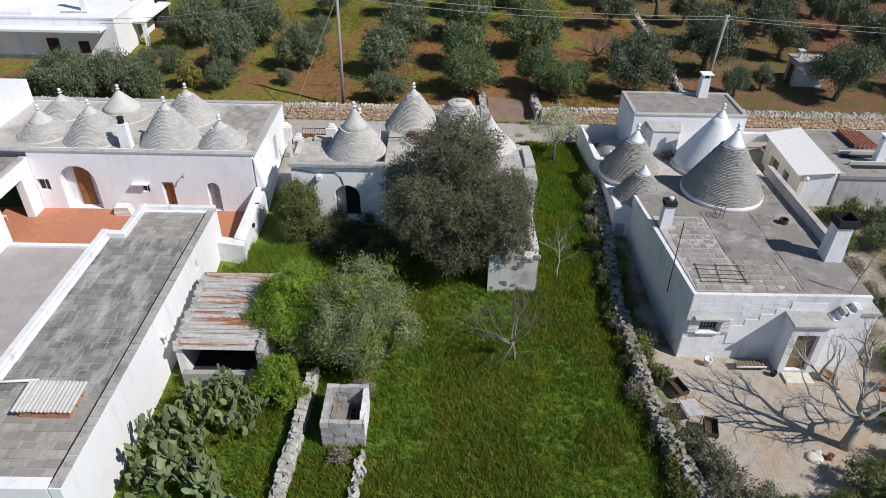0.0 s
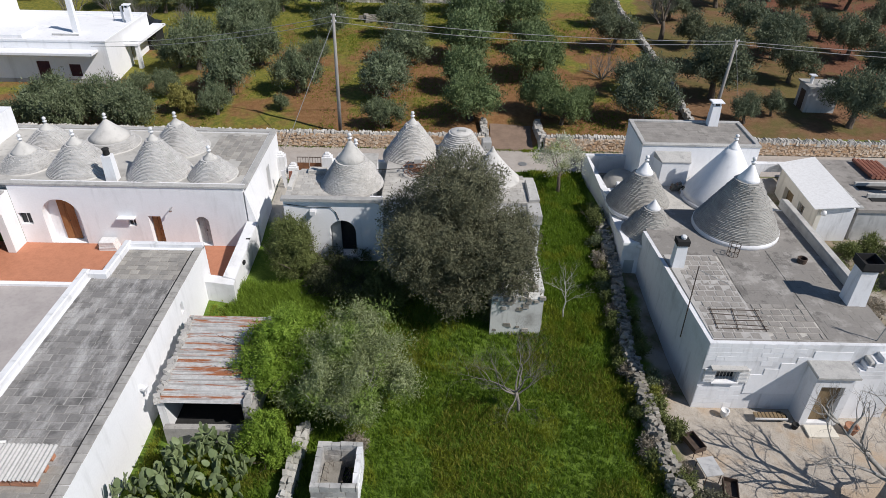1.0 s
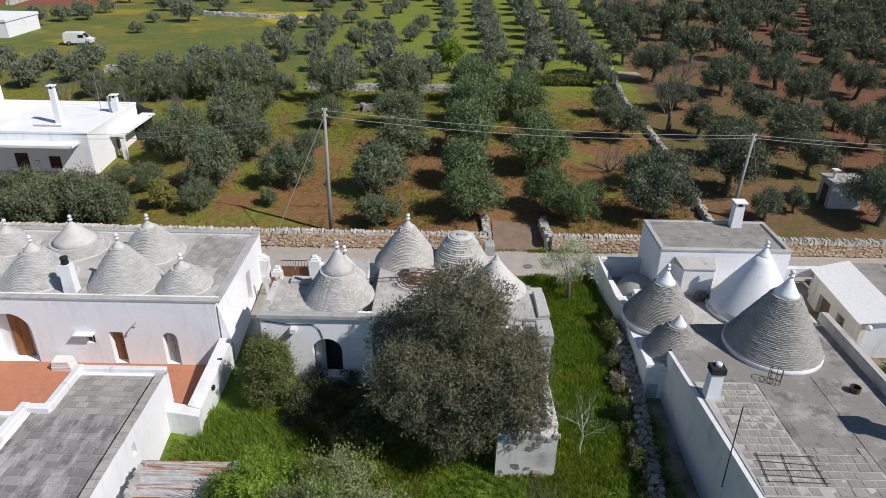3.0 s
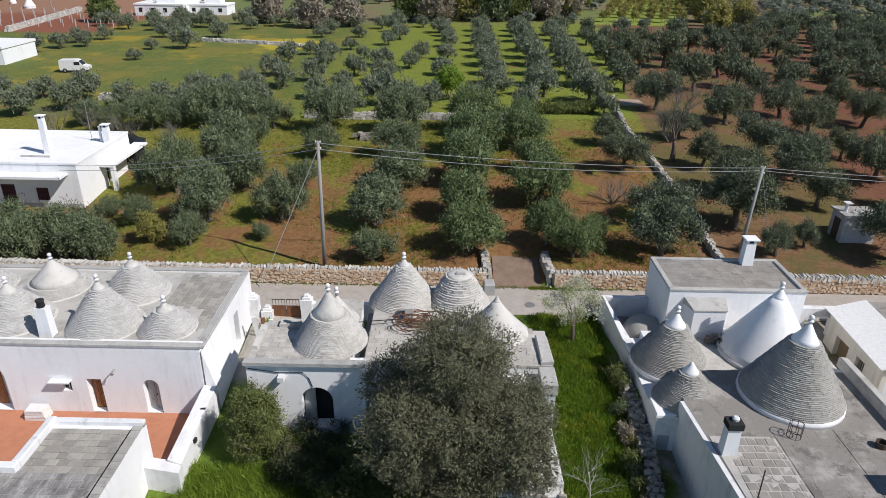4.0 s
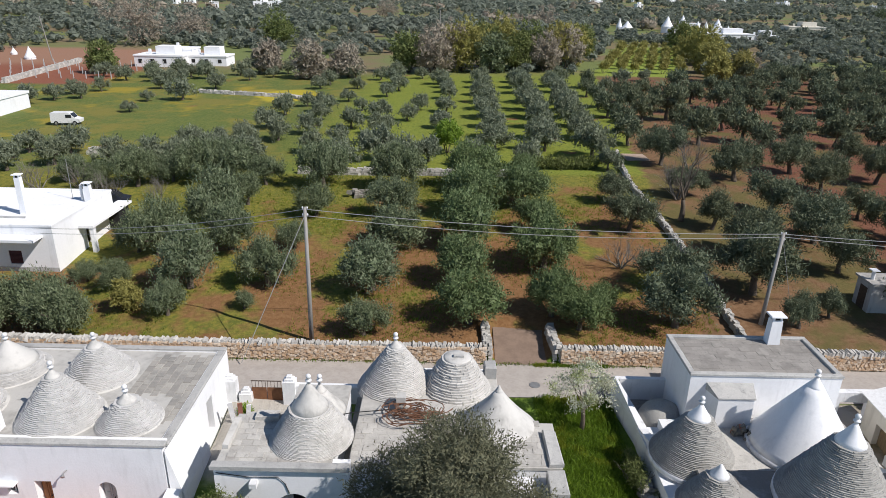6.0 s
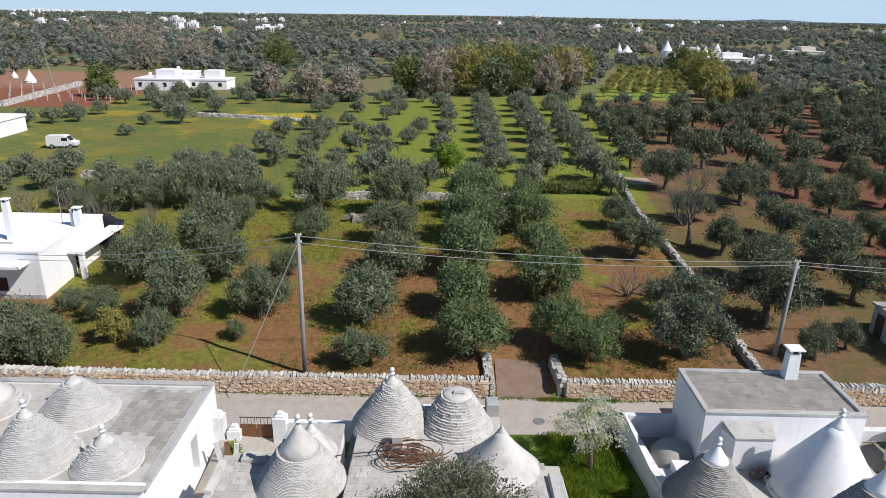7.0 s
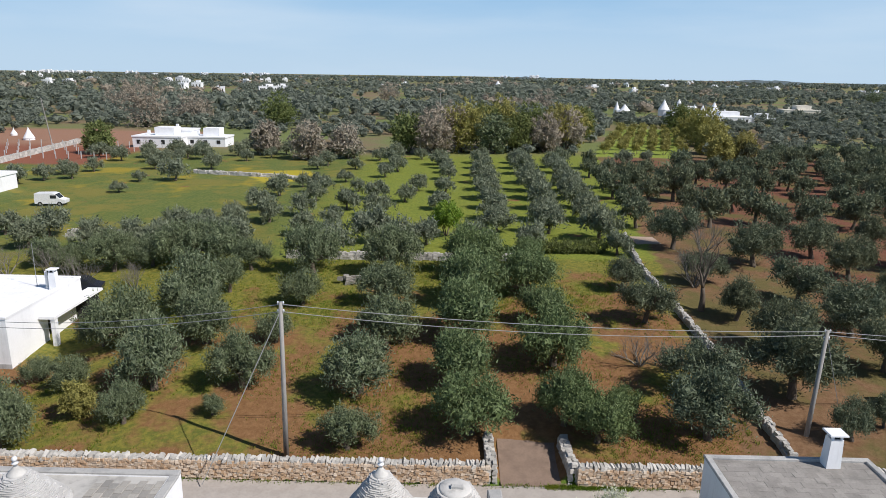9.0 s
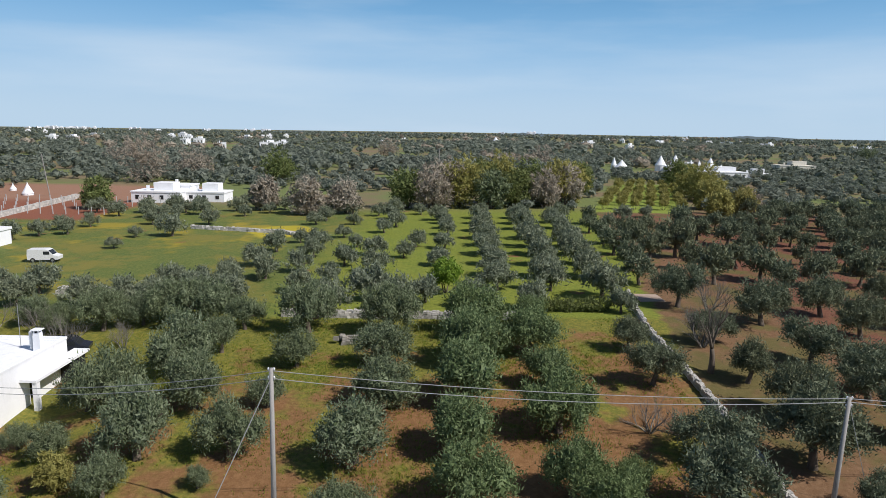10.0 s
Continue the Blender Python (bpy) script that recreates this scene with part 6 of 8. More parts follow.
def sapling(x, y):
    rn = random.Random(15)
    t = thing("bare_sapling", x, y, ground_z(x, y), "pale slender leafless sapling in the grass", "bare tree")
    stem = [Vector(p) for p in ((.05, 0, -.2), (0, 0, .7), (.08, .02, 1.2), (-.02, 0, 1.9), (-.1, .03, 2.6))]
    part("trunk", Geo().tube(stem, [.055, .042, .036, .028, .014], 7).mesh("trunk", PALE_BARK, True), t)
    for i in range(9):
        k = 1.0 + .19 * i
        at = stem[2].lerp(stem[4], min(1, max(0, (k - 1.0) / 1.6)))
        a = i * 2.4
        g = Geo()
        branch(g, rn, at, (math.cos(a) * .8, math.sin(a) * .8, .7), .75 - .03 * i, .02, 3, .6, 3, 3, .2, .72)
        part("limb", g.mesh("limb", PALE_BARK, True), t)


sapling(7.15, 30.6)
bare_tree("dry_tree", 22.4, 70.8, 2.3, 0.3, 16, "large leafless grey tree beside the field wall", 5, BARK, (.1, 0, 1), 3, 0.7)


# ---- west villa beyond the lane ----
def villa():
    v = thing("villa", 0, 0, 0, "white flat-roofed villa among olive trees beyond the lane", "house")
    part("east_wall", wall_geo(Geo(), "y", 61.6, 71.6, -31.0, -30.5, -0.6, 3.9, [(66.4, 67.6, 0.2, 2.4, False)]).mesh("east_wall", WHITE), v)
    part("front_wall", wall_geo(Geo(), "x", -53, -31.0, 61.6, 62.0, -0.6, 3.9, [(-34.35, -33.3, 0.7, 1.85, False), (-37.3, -36.1, 0.1, 2.1, False)]).mesh("front_wall", WHITE), v)
    part("back_wall", Geo().box(-53, -31.0, 71.2, 71.6, -0.6, 3.9).mesh("back_wall", WHITE), v)
    part("dado", Geo().box(-53, -30.48, 61.57, 61.6, -0.6, 0.45).mesh("dado", GREY_RENDER), v, "grey painted base band")
    part("roof_deck", Geo().box(-53, -30.9, 61.9, 71.3, 3.5, 3.75).mesh("roof_deck", WHITE), v)
    for a in ((-53, -30.45, 61.55, 61.85), (-53, -30.45, 71.35, 71.65), (-30.8, -30.45, 61.85, 71.35)):
        part("parapet", Geo().box(*a, 3.9, 4.08, 0, .02).mesh("parapet", WHITE), v)
    part("porch_roof", Geo().box(-53, -31.3, 60.2, 61.57, 3.05, 3.25).mesh("porch_roof", WHITE), v)
    part("side_canopy", Geo().box(-30.5, -29.2, 65.2, 72.6, 2.55, 2.75).mesh("side_canopy", WHITE), v)
    part("side_pier", Geo().box(-29.6, -29.25, 65.3, 65.7, -0.6, 2.55).mesh("side_pier", WHITE), v)
    # Solid near-black block paints the shaded opening below the canopy.
    part("side_room", Geo().box(-30.48, -29.5, 70.4, 72.4, -0.6, 2.55).mesh("side_room", DARK), v, "dark block standing for a shaded doorway")
    part("porch_pier", Geo().box(-42.3, -41.9, 60.3, 60.7, -0.6, 3.05).mesh("porch_pier", WHITE), v)
    for a, b, lo, hi in ((-34.35, -33.3, 0.7, 1.85), (-37.3, -36.1, 0.1, 2.1)):
        sh = part("shutter", Geo().box(a, b, 61.68, 61.72, lo, hi).mesh("shutter", SHUTTER), v, "dark maroon slatted shutter")
        for i in range(int((hi - lo - .1) / .11)):
            z = lo + 0.06 + i * .11
            part("slat", Geo().box(a + .05, b - .05, 61.63, 61.675, z, z + 0.06).mesh("slat", SHUTTER), sh)
    # Near-black sheet behind the front openings replaces the villa's unlit rooms.
    part("dark_inside", Geo().box(-43.5, -31.1, 62.05, 62.2, 0, 3).mesh("dark_inside", DARK), v)
    chimney(v, -34.7, 65.2, 3.75, 6.9, 0.5, 0.45, "slab")
    chimney(v, -31.2, 69.0, 3.75, 5.2, 0.55, 0.5, "slab")
    part("flue_pipe", Geo().tube([(-31.9, 69.2, 3.75), (-31.9, 69.2, 5.2)], [.12, .12], 10).mesh("flue_pipe", WHITE_PAINT), v)
    part("roof_beam", Geo().box(-36.5, -34.0, 64.0, 64.15, 3.76, 3.9).mesh("roof_beam", GREY_RENDER), v)
    r = part("railing", Geo().tube([(-36.2, 60.3, 0.9), (-32.4, 60.3, 0.9)], [.025, .025], 6).mesh("railing", IRON), v)
    for i in range(5):
        part("railing_post", Geo().tube([(-36.2 + i * .95, 60.3, -0.2), (-36.2 + i * .95, 60.3, 0.9)], [.02, .02], 5).mesh("railing_post", IRON), r)
    part("terrace", Geo().box(-53, -30.6, 59.6, 61.57, -0.8, -0.1).mesh("terrace", CREAM), v)
    part("aerial", Geo().tube([(-33.0, 69.6, 3.7), (-33.0, 69.6, 7.4)], [.03, .02], 6).mesh("aerial", STEEL), v)
    part("upper_room", Geo().box(-53, -43.3, 64.6, 71.3, 3.74, 7.3).mesh("upper_room", WHITE), v)
    part("upper_roof", Geo().box(-53, -43.15, 64.45, 71.45, 7.3, 7.48, 0, .02).mesh("upper_roof", WHITE), v)
    # Dark plate on an uncut wall; the slit's shade is in its colour.
    part("slit_window", Geo().box(-43.32, -43.27, 67.2, 67.5, 5.2, 6.3).mesh("slit_window", DARK), v, "dark plate for a slit window")
    part("roof_step", Geo().box(-43.3, -38.5, 62.6, 65.4, 3.74, 4.15, 0, .02).mesh("roof_step", WHITE), v)
    return v


SHUTTER = m_plain("maroon_shutter", (0.10, 0.035, 0.04), (0.06, 0.025, 0.03), 0.6, 6)
villa()


def far_house(x, y, w, d, h, label, seed, floors=1, rz=0.0, mat=None, z=None):
    rnd = random.Random(seed)
    zz = ground_z(x, y) if z is None else z
    t = thing("far_house", x, y, zz, label, "house", "far white houses", rz=rz)
    part("wall", Geo().box(-w / 2, w / 2, 0, d, -1, h).mesh("wall", mat or WHITE), t)
    part("roof", Geo().box(-w / 2 - .15, w / 2 + .15, -.15, d + .15, h, h + .35).mesh("roof", mat or WHITE), t)
    if w > 7:
        part("upper_room", Geo().box(-w * .1, w * .3, d * .25, d * .8, h + .35, h + 2.3).mesh("upper_room", mat or WHITE), t)
    part("chimney", Geo().box(-w * .3, -w * .3 + .6, d * .4, d * .4 + .6, h + .3, h + 1.5).mesh("chimney", mat or WHITE), t)
    n = max(2, int(w / 3))
    for i in range(n):
        x0 = -w / 2 + w * (i + .5) / n
        # Windows are flat plates with the unlit opening painted as near-black.
        part("window", Geo().box(x0 - .45, x0 + .45, -.06, .02, h * .35, h * .75).mesh("window", DARK), t, "dark plate for a window opening")
    return t


far_house(-71.5, 113.5, 6.9, 9, 2.4, "white flat-roofed house beyond the meadow", 1)
far_house(-71.0, 182, 12, 8, 2.5, "low white farmhouse with flat roofs", 2)
far_house(-60.5, 186, 10, 7, 2.2, "low white farmhouse with flat roofs", 3)
far_house(-68, 189, 6, 6, 3.6, "white farmhouse tower behind the low wings", 4)
far_house(167, 340, 17, 9, 4.2, "pinkish farmhouse with dark windows", 5, mat=CREAM)
far_house(114, 296, 20, 9, 2.8, "white farmhouse with trullo cones behind", 6)
far_house(131, 303, 12, 5, 2.0, "low white farm wall and store", 8)
far_house(115, 345, 16, 6, 2.6, "long white farmhouse on the rise", 7)


def far_cone(x, y, r, z0, h, label, mat=None):
    t = thing("far_trullo", x, y, ground_z(x, y), label, "trullo", "far trulli")
    part("drum", Geo().lathe(0, 0, [(r * 1.02, -0.5), (r * 1.02, z0)], 20).mesh("drum", WHITE), t)
    part("cone_roof", Geo().lathe(0, 0, [(r * 1.08, z0), (r * .55, z0 + h * .5), (r * .1, z0 + h), (.05, z0 + h + .4)], 20).mesh("cone_roof", mat or CONE_WHITE), t)
    return t


for x, y, r, z0, h in ((104.3, 307, 2.0, 2.8, 4.2), (108.2, 308, 1.9, 2.8, 4.0), (113.3, 309, 3.0, 2.8, 5.2), (117.6, 308, 1.4, 2.8, 2.6), (105.5, 352, 2.6, 3.0, 4.4), (113, 353, 2.6, 3.0, 4.8), (85.1, 347, 3.4, 1.5, 3.6), (82.5, 352, 1.4, 2.5, 3.6), (-110, 194, 1.35, .5, 2.5), (-121, 205, .8, .5, 1.3), (52, 760, 6, 3, 8)):
    far_cone(x, y, r, z0, h, "far white trullo with pointed cone")
rnd = random.Random(21)
# (bearing x / y, distance, width, height): the town on the western rise, hamlets on the plain, farms to the east
TOWN = [(-.625, 2330, 40, 7), (-.585, 2250, 45, 9), (-.56, 2400, 50, 8), (-.545, 2280, 30, 7), (-.60, 1500, 22, 5), (-.56, 800, 22, 3.2), (-.53, 950, 26, 3.2), (-.465, 2450, 20, 6), (-.43, 2000, 30, 6), (-.41, 900, 16, 4.5),
        (-.395, 960, 18, 6), (-.385, 820, 12, 5), (-.37, 700, 16, 4), (-.335, 560, 11, 5), (-.30, 1000, 30, 4), (-.265, 1150, 15, 4), (-.265, 640, 27, 3), (-.29, 2400, 26, 7), (-.265, 2450, 24, 6), (-.355, 2400, 20, 6), (-.24, 1300, 16, 4)]
PLAIN = [(-.10, 860, 7, 3.5), (-.065, 1000, 14, 3), (.045, 1000, 8, 4), (.21, 900, 20, 4), (.235, 1150, 12, 4), (.255, 1250, 15, 4), (.27, 800, 12, 3.4), (.315, 1100, 20, 4), (.345, 1800, 20, 5), (.385, 1150, 24, 4), (.41, 1250, 26, 4), (.43, 1200, 12, 4), (.475, 1050, 15, 4), (.075, 2450, 22, 6), (.12, 2500, 26, 6), (.62, 900, 16, 4), (.13, 700, 9, 3)]
for i, (u, d, w, h) in enumerate(TOWN + PLAIN):
    for k in range(4 if d > 2200 else (2 if w > 14 else 1)):
        y = d + rnd.uniform(-30, 30) * (k > 0)
        x = u * (d - 18) + rnd.uniform(-1.2, 1.2) * w * (k > 0)
        z = ground_z(x, y) if y < 2200 else ground_z(x, 2200) + (ridge_height(x) - ground_z(x, 2200)) * (y - 2200) / 420
        far_house(x, y, w * (.6 if k == 0 else rnd.uniform(.25, .45)), rnd.uniform(6, 9), h * rnd.uniform(.9, 1.3) + 1.4 * (d > 520), "white flat-roofed house among far olive groves", 100 + i, rz=rnd.uniform(-25, 25), z=z)


# white van on the meadow
def van(name, x, y, rz, paint, label, tall=1.0):
    v = thing(name, x, y, ground_z(x, y), label, name, rz=rz)
    body = Geo()
    pr = [(-1.95, 0.35), (1.2, 0.35), (2.0, 0.4), (2.05, 0.85), (1.35, 1.05), (0.75, 1.72), (0.4, 1.82), (-1.9, 1.8), (-1.98, 1.0)]
    n = len(pr)
    vs = [(x, -.82, z) for x, z in pr] + [(x, .82, z) for x, z in pr]
    body.add(vs, [tuple(range(n)), tuple(range(n, 2 * n))[::-1]] + [(i, n + i, n + (i + 1) % n, (i + 1) % n) for i in range(n)])
    part("body", body.mesh("body", paint), v)
    part("side_window", Geo().box(.15, .95, -.84, -.80, 1.1, 1.55).mesh("side_window", GLASS), v)
    part("windscreen", Geo().add([(1.32, -.7, 1.1), (1.32, .7, 1.1), (.82, .7, 1.68), (.82, -.7, 1.68)], [(0, 1, 2, 3)]).mesh("windscreen", GLASS), v)
    for x in (-1.25, 1.3):
        for y in (-.78, .78):
            w = part("wheel", Geo().tube([(x, y - .09, .32), (x, y + .09, .32)], [.32, .32], 16).mesh("wheel", DARK), v)
            part("hub", Geo().tube([(x, y - .1, .32), (x, y + .1, .32)], [.17, .17], 10).mesh("hub", STEEL), w)
    v.matrix_basis = v.matrix_basis @ Matrix.Diagonal((1, 1, tall, 1))


van("van", -55.0, 109.5, 8, WHITE_PAINT, "small white delivery van parked on the meadow")
CAR_PAINT = m_plain("dark_car_paint", (0.03, 0.035, 0.05), (0.02, 0.022, 0.03), 0.25, 2)
van("car", -33.3, 76.2, 15, CAR_PAINT, "dark blue car parked behind the white villa", 0.78)

# vineyard posts on the red field
rubble_wall("field_wall_west", [(-89, 149), (-94.4, 189)], 1.0, 1.0, 31, DRY_CAP, "pale stone bank beside the ploughed red field", 0.8)
post_me = Geo().box(-.07, .07, -.07, .07, -.2, 1.6).mesh("vine_post", GREY_RENDER)
for i in range(4):
    for j in range(16):
        x, y = -112 + j * 2.7 + i * .8, 158 + i * 7.5
        ob = single("vine_post", post_me, "pale concrete vineyard post on red soil", "post", "vineyard posts")
        ob.matrix_basis = pose(x, y, ground_z(x, y), rnd.uniform(-4, 4), rnd.uniform(-4, 4))
pp = thing("far_pole", -103, 192, ground_z(-103, 192), "leaning wooden pole beside the ploughed field", "utility pole")
part("shaft", Geo().tube([(0, 0, 0), (-1.4, 0, 11)], [.14, .1], 8).mesh("shaft", POLE), pp)
pq = thing("far_pole", -2.5, 250, ground_z(0, 250), "thin grey pole among the groves", "utility pole")
part("shaft", Geo().tube([(0, 0, 0), (0, 0, 12)], [.2, .15], 8).mesh("shaft", POLE), pq)

# ---- taller trees behind the orchard ----
def far_tree(name, x, y, r, h, mat, label, seed, n=2200):
    t = bushy(name, x, y, ring_lobes(8, r * .6, h * .62, r * .5, seed, .9) + ring_lobes(5, r * .6, h * .32, r * .42, seed + 1, .4), n, mat, 0.72, label, "tree", seed, 420, .25, None, h * .26, .3)
    t["group"] = "tall trees behind the orchard"
    return t


for i, (x, y, r, h, mt, lb) in enumerate((
        (-9, 178, 5.5, 8, BUSH, "dark green tree"), (9, 186, 6, 10, BUSH, "tall dark green tree"), (14, 190, 6, 12.5, OCHRE_LEAF, "tall tree in ochre bud"), (21, 188, 6, 10, BUSH, "tall dark green tree"), (28, 186, 5, 11, OCHRE_LEAF, "tall tree in ochre bud"), (0, 184, 6.5, 10, BROWN_TWIG, "tall leafless brownish tree"),
        (-3, 176, 6, 9, BROWN_TWIG, "tall leafless brownish tree"), (4, 180, 7, 11, OCHRE_LEAF, "tall tree in ochre bud"), (11, 177, 5, 8, OLIVE, "tall dark green tree"), (17, 180, 5, 7.5, BUSH, "rounded dark green tree"),
        (24, 180, 5, 7.5, BROWN_TWIG, "tall tree in ochre bud"), (30, 186, 5, 9, BROWN_TWIG, "tall leafless brownish tree"), (32, 192, 5.5, 10, OCHRE_LEAF, "tall tree in ochre bud"), (36, 200, 5, 9.5, BUSH, "tall dark green tree"),
        (-100, 242, 10, 13, BROWN_TWIG, "broad leafless brown tree"), (-92, 262, 8, 8, BROWN_TWIG, "broad leafless brown tree"), (-30, 165, 5, 6, BROWN_TWIG, "leafless brownish tree"), (-22, 168, 4.5, 5.5, BROWN_TWIG, "leafless brownish tree"),
        (-41, 172, 3.5, 7, BROWN_TWIG, "leafless brownish tree"), (70, 200, 6, 8, OCHRE_LEAF, "tall tree in ochre bud"), (72, 212, 5.5, 7, OCHRE_LEAF, "rounded yellow green tree"), (60, 164, 3.5, 4.5, OCHRE_LEAF, "small tree in ochre bud"), (70, 172, 3.2, 4, BROWN_TWIG, "small leafless tree"), (64, 181, 4.5, 6.5, OCHRE_LEAF, "tree in ochre bud"),
        (82, 250, 5, 7, BUSH, "tall dark green tree"), (75, 238, 5, 9, BUSH, "tall dark green tree"), (-150, 330, 10, 9, BROWN_TWIG, "broad leafless brown tree"), (-78, 168, 4, 6, BUSH, "small green tree"), (-40, 480, 9, 8, BROWN_TWIG, "broad tree beside a green field"),
        (68, 171, 3.5, 5, OCHRE_LEAF, "tall tree in ochre bud"), (310, 520, 8, 10, OLIVE, "dark tree clump"), (45, 340, 8, 8, BROWN_TWIG, "broad leafless brown tree"), (-55, 240, 7, 10, BUSH, "dark green tree"))):
    far_tree("tall_tree", x, y, r, h, mt, lb + " on the plain", 400 + 3 * i)
for i, (x, y, r) in enumerate(((-33.5, 76.5, 2.2), (-28.6, 77.0, 1.8), (-42, 79, 2.4), (28.0, 86.0, 2.6), (23.8, 76.5, 2.6), (14.6, 61.0, 1.9), (16.4, 60.2, 1.7), (-37.5, 79.5, 2.2))):
    rn = random.Random(500 + i)
    t = thing("bare_shrub", x, y, ground_z(x, y), "leafless grey brown shrub with fine twigs", "bush")
    for k in range(6):
        g = Geo()
        a = k * 1.05 + rn.uniform(-.3, .3)
        branch(g, rn, (.08 * math.cos(a), .08 * math.sin(a), -.15), (math.cos(a) * .55, math.sin(a) * .55, 1), r * .62, r * .035, 3, .7, 3, 4, .25, .72, None, .22)
        part("stem", g.mesh("stem", FIG_BARK, True), t)
bushy("hedge", 13.5, 86.6, [(-3.5 + i * 1.2, 0, .7, .9, .8, .8) for i in range(7)], 3200, BUSH, 0.24, "clipped dark green hedge along the field wall", "hedge", 520, 200, .04, TWIG, .6, .14)
bushy("lemon_bush", -21.8, 54.3, ring_lobes(6, .8, 1.2, .6, 71, .8), 2600, OCHRE_LEAF, .2, "yellowish withered bush in the orchard", "bush", 521, 120, .06, None, .8, .14)
TANK = m_stone("reddish_tank_stone", (0.42, 0.32, 0.25), (0.5, 0.4, 0.33), (0.3, 0.23, 0.18), 0.4)
single("stone_slab", Geo().box(22.2, 25.0, 90.5, 93.8, 2.9, 3.35, .06, .1).mesh("stone_slab", TANK), "flat reddish stone water tank in the orchard", "tank")
hp = thing("stone_heap", -8.4, 77.3, ground_z(-8.4, 77.3), "small heap of grey field stones", "stone heap")
for i in range(16):
    gg = Geo()
    put_rock(gg, rnd, rnd.uniform(-1.0, 1.0), rnd.uniform(-.6, .6), rnd.uniform(.1, .45), .5, .45, .35)
    part("stone", gg.mesh("stone", RUBBLE), hp)


def hut():
    h = thing("concrete_hut", 31.25, 54.0, ground_z(31, 54), "small grey rendered pump hut among olives", "hut")
    part("wall", Geo().box(-1.25, 1.25, 0, 1.8, -.4, 2.1).mesh("wall", GREY_RENDER), h)
    part("roof", Geo().box(-1.4, 1.4, -.15, 1.95, 2.1, 2.24).mesh("roof", ROOF_PALE), h)
    part("door", Geo().box(-1.28, -1.24, .5, 1.3, 0, 1.7).mesh("door", IRON), h, "dark iron door")
    part("flue", Geo().tube([(-.9, .8, 2.2), (-.9, .8, 2.9)], [.13, .13], 8).mesh("flue", WHITE_OLD), h)
    part("flue_cap", Geo().box(-1.15, -.65, .55, 1.05, 2.9, 2.96).mesh("flue_cap", WHITE_OLD), h)


hut()

vine_bush = None
for i in range(6):
    for j in range(9):
        y = 178 + j * 8.5 + rnd.uniform(-.8, .8)
        x = 36.5 + i * 3.6 + .3 * (y - 172) + rnd.uniform(-.5, .5)
        if vine_bush is None:
            vine_bush = bushy("young_tree", x, y, ring_lobes(5, .9, 1.6, .7, 33, .7), 260, OCHRE_LEAF, .5, "young tree in a bright green field", "tree", 333, 60, .06, TWIG, .8, .2)
            vine_bush["group"] = "young orchard"
        else:
            copy_thing(vine_bush, pose(x, y, ground_z(x, y), 0, 0, rnd.uniform(0, 360)) @ Matrix.Scale(rnd.uniform(.8, 1.2), 4))
for i in range(54):
    t_ = i / 53
    y = 15 + t_ * 22 + rnd.uniform(-.4, .4)
    x = (10.9 if y < 18 else 10.35) + rnd.choice((-.5, .45)) + rnd.uniform(-.1, .2)
    r_ = rnd.uniform(.35, .75)
    bushy("wall_weed", x, y, ring_lobes(4, r_ * .5, r_ * .6, r_ * .5, 700 + i, .6), int(1300 * r_), rnd.choice((BUSH, BROWN_TWIG, BUSH, BUSH, GRASS_DRY, OLIVE)), .11, "ragged weeds growing along the rubble wall", "weeds", 700 + i, 40, .02, TWIG, r_ * .4, .1, 3)

# ---- garden: walls, ruin, cactus ----
rubble_wall("garden_wall_west", [(-6.3, 13.5), (-6.05, 17.8), (-5.85, 22.4)], 0.5, 0.7, 41, GARDEN_STONE, "low tumbled wall of pale limestone in the grass", 0.3, wild=0.3)
rubble_wall("garden_wall_east", [(11.6, 14.5), (10.7, 17.6), (10.35, 20.5), (10.25, 27.5), (10.6, 34.0), (10.55, 38.0)], 0.6, 0.85, 42, RUBBLE, "tumbled grey rubble wall between garden and gravel court", 0.2, wild=0.9)
rubble_wall("garden_wall_stub", [(-3.2, 14.0), (-3.0, 17.6)], 0.35, 0.4, 43, GARDEN_STONE, "low broken edge of pale stones", 0.3, wild=1.0)


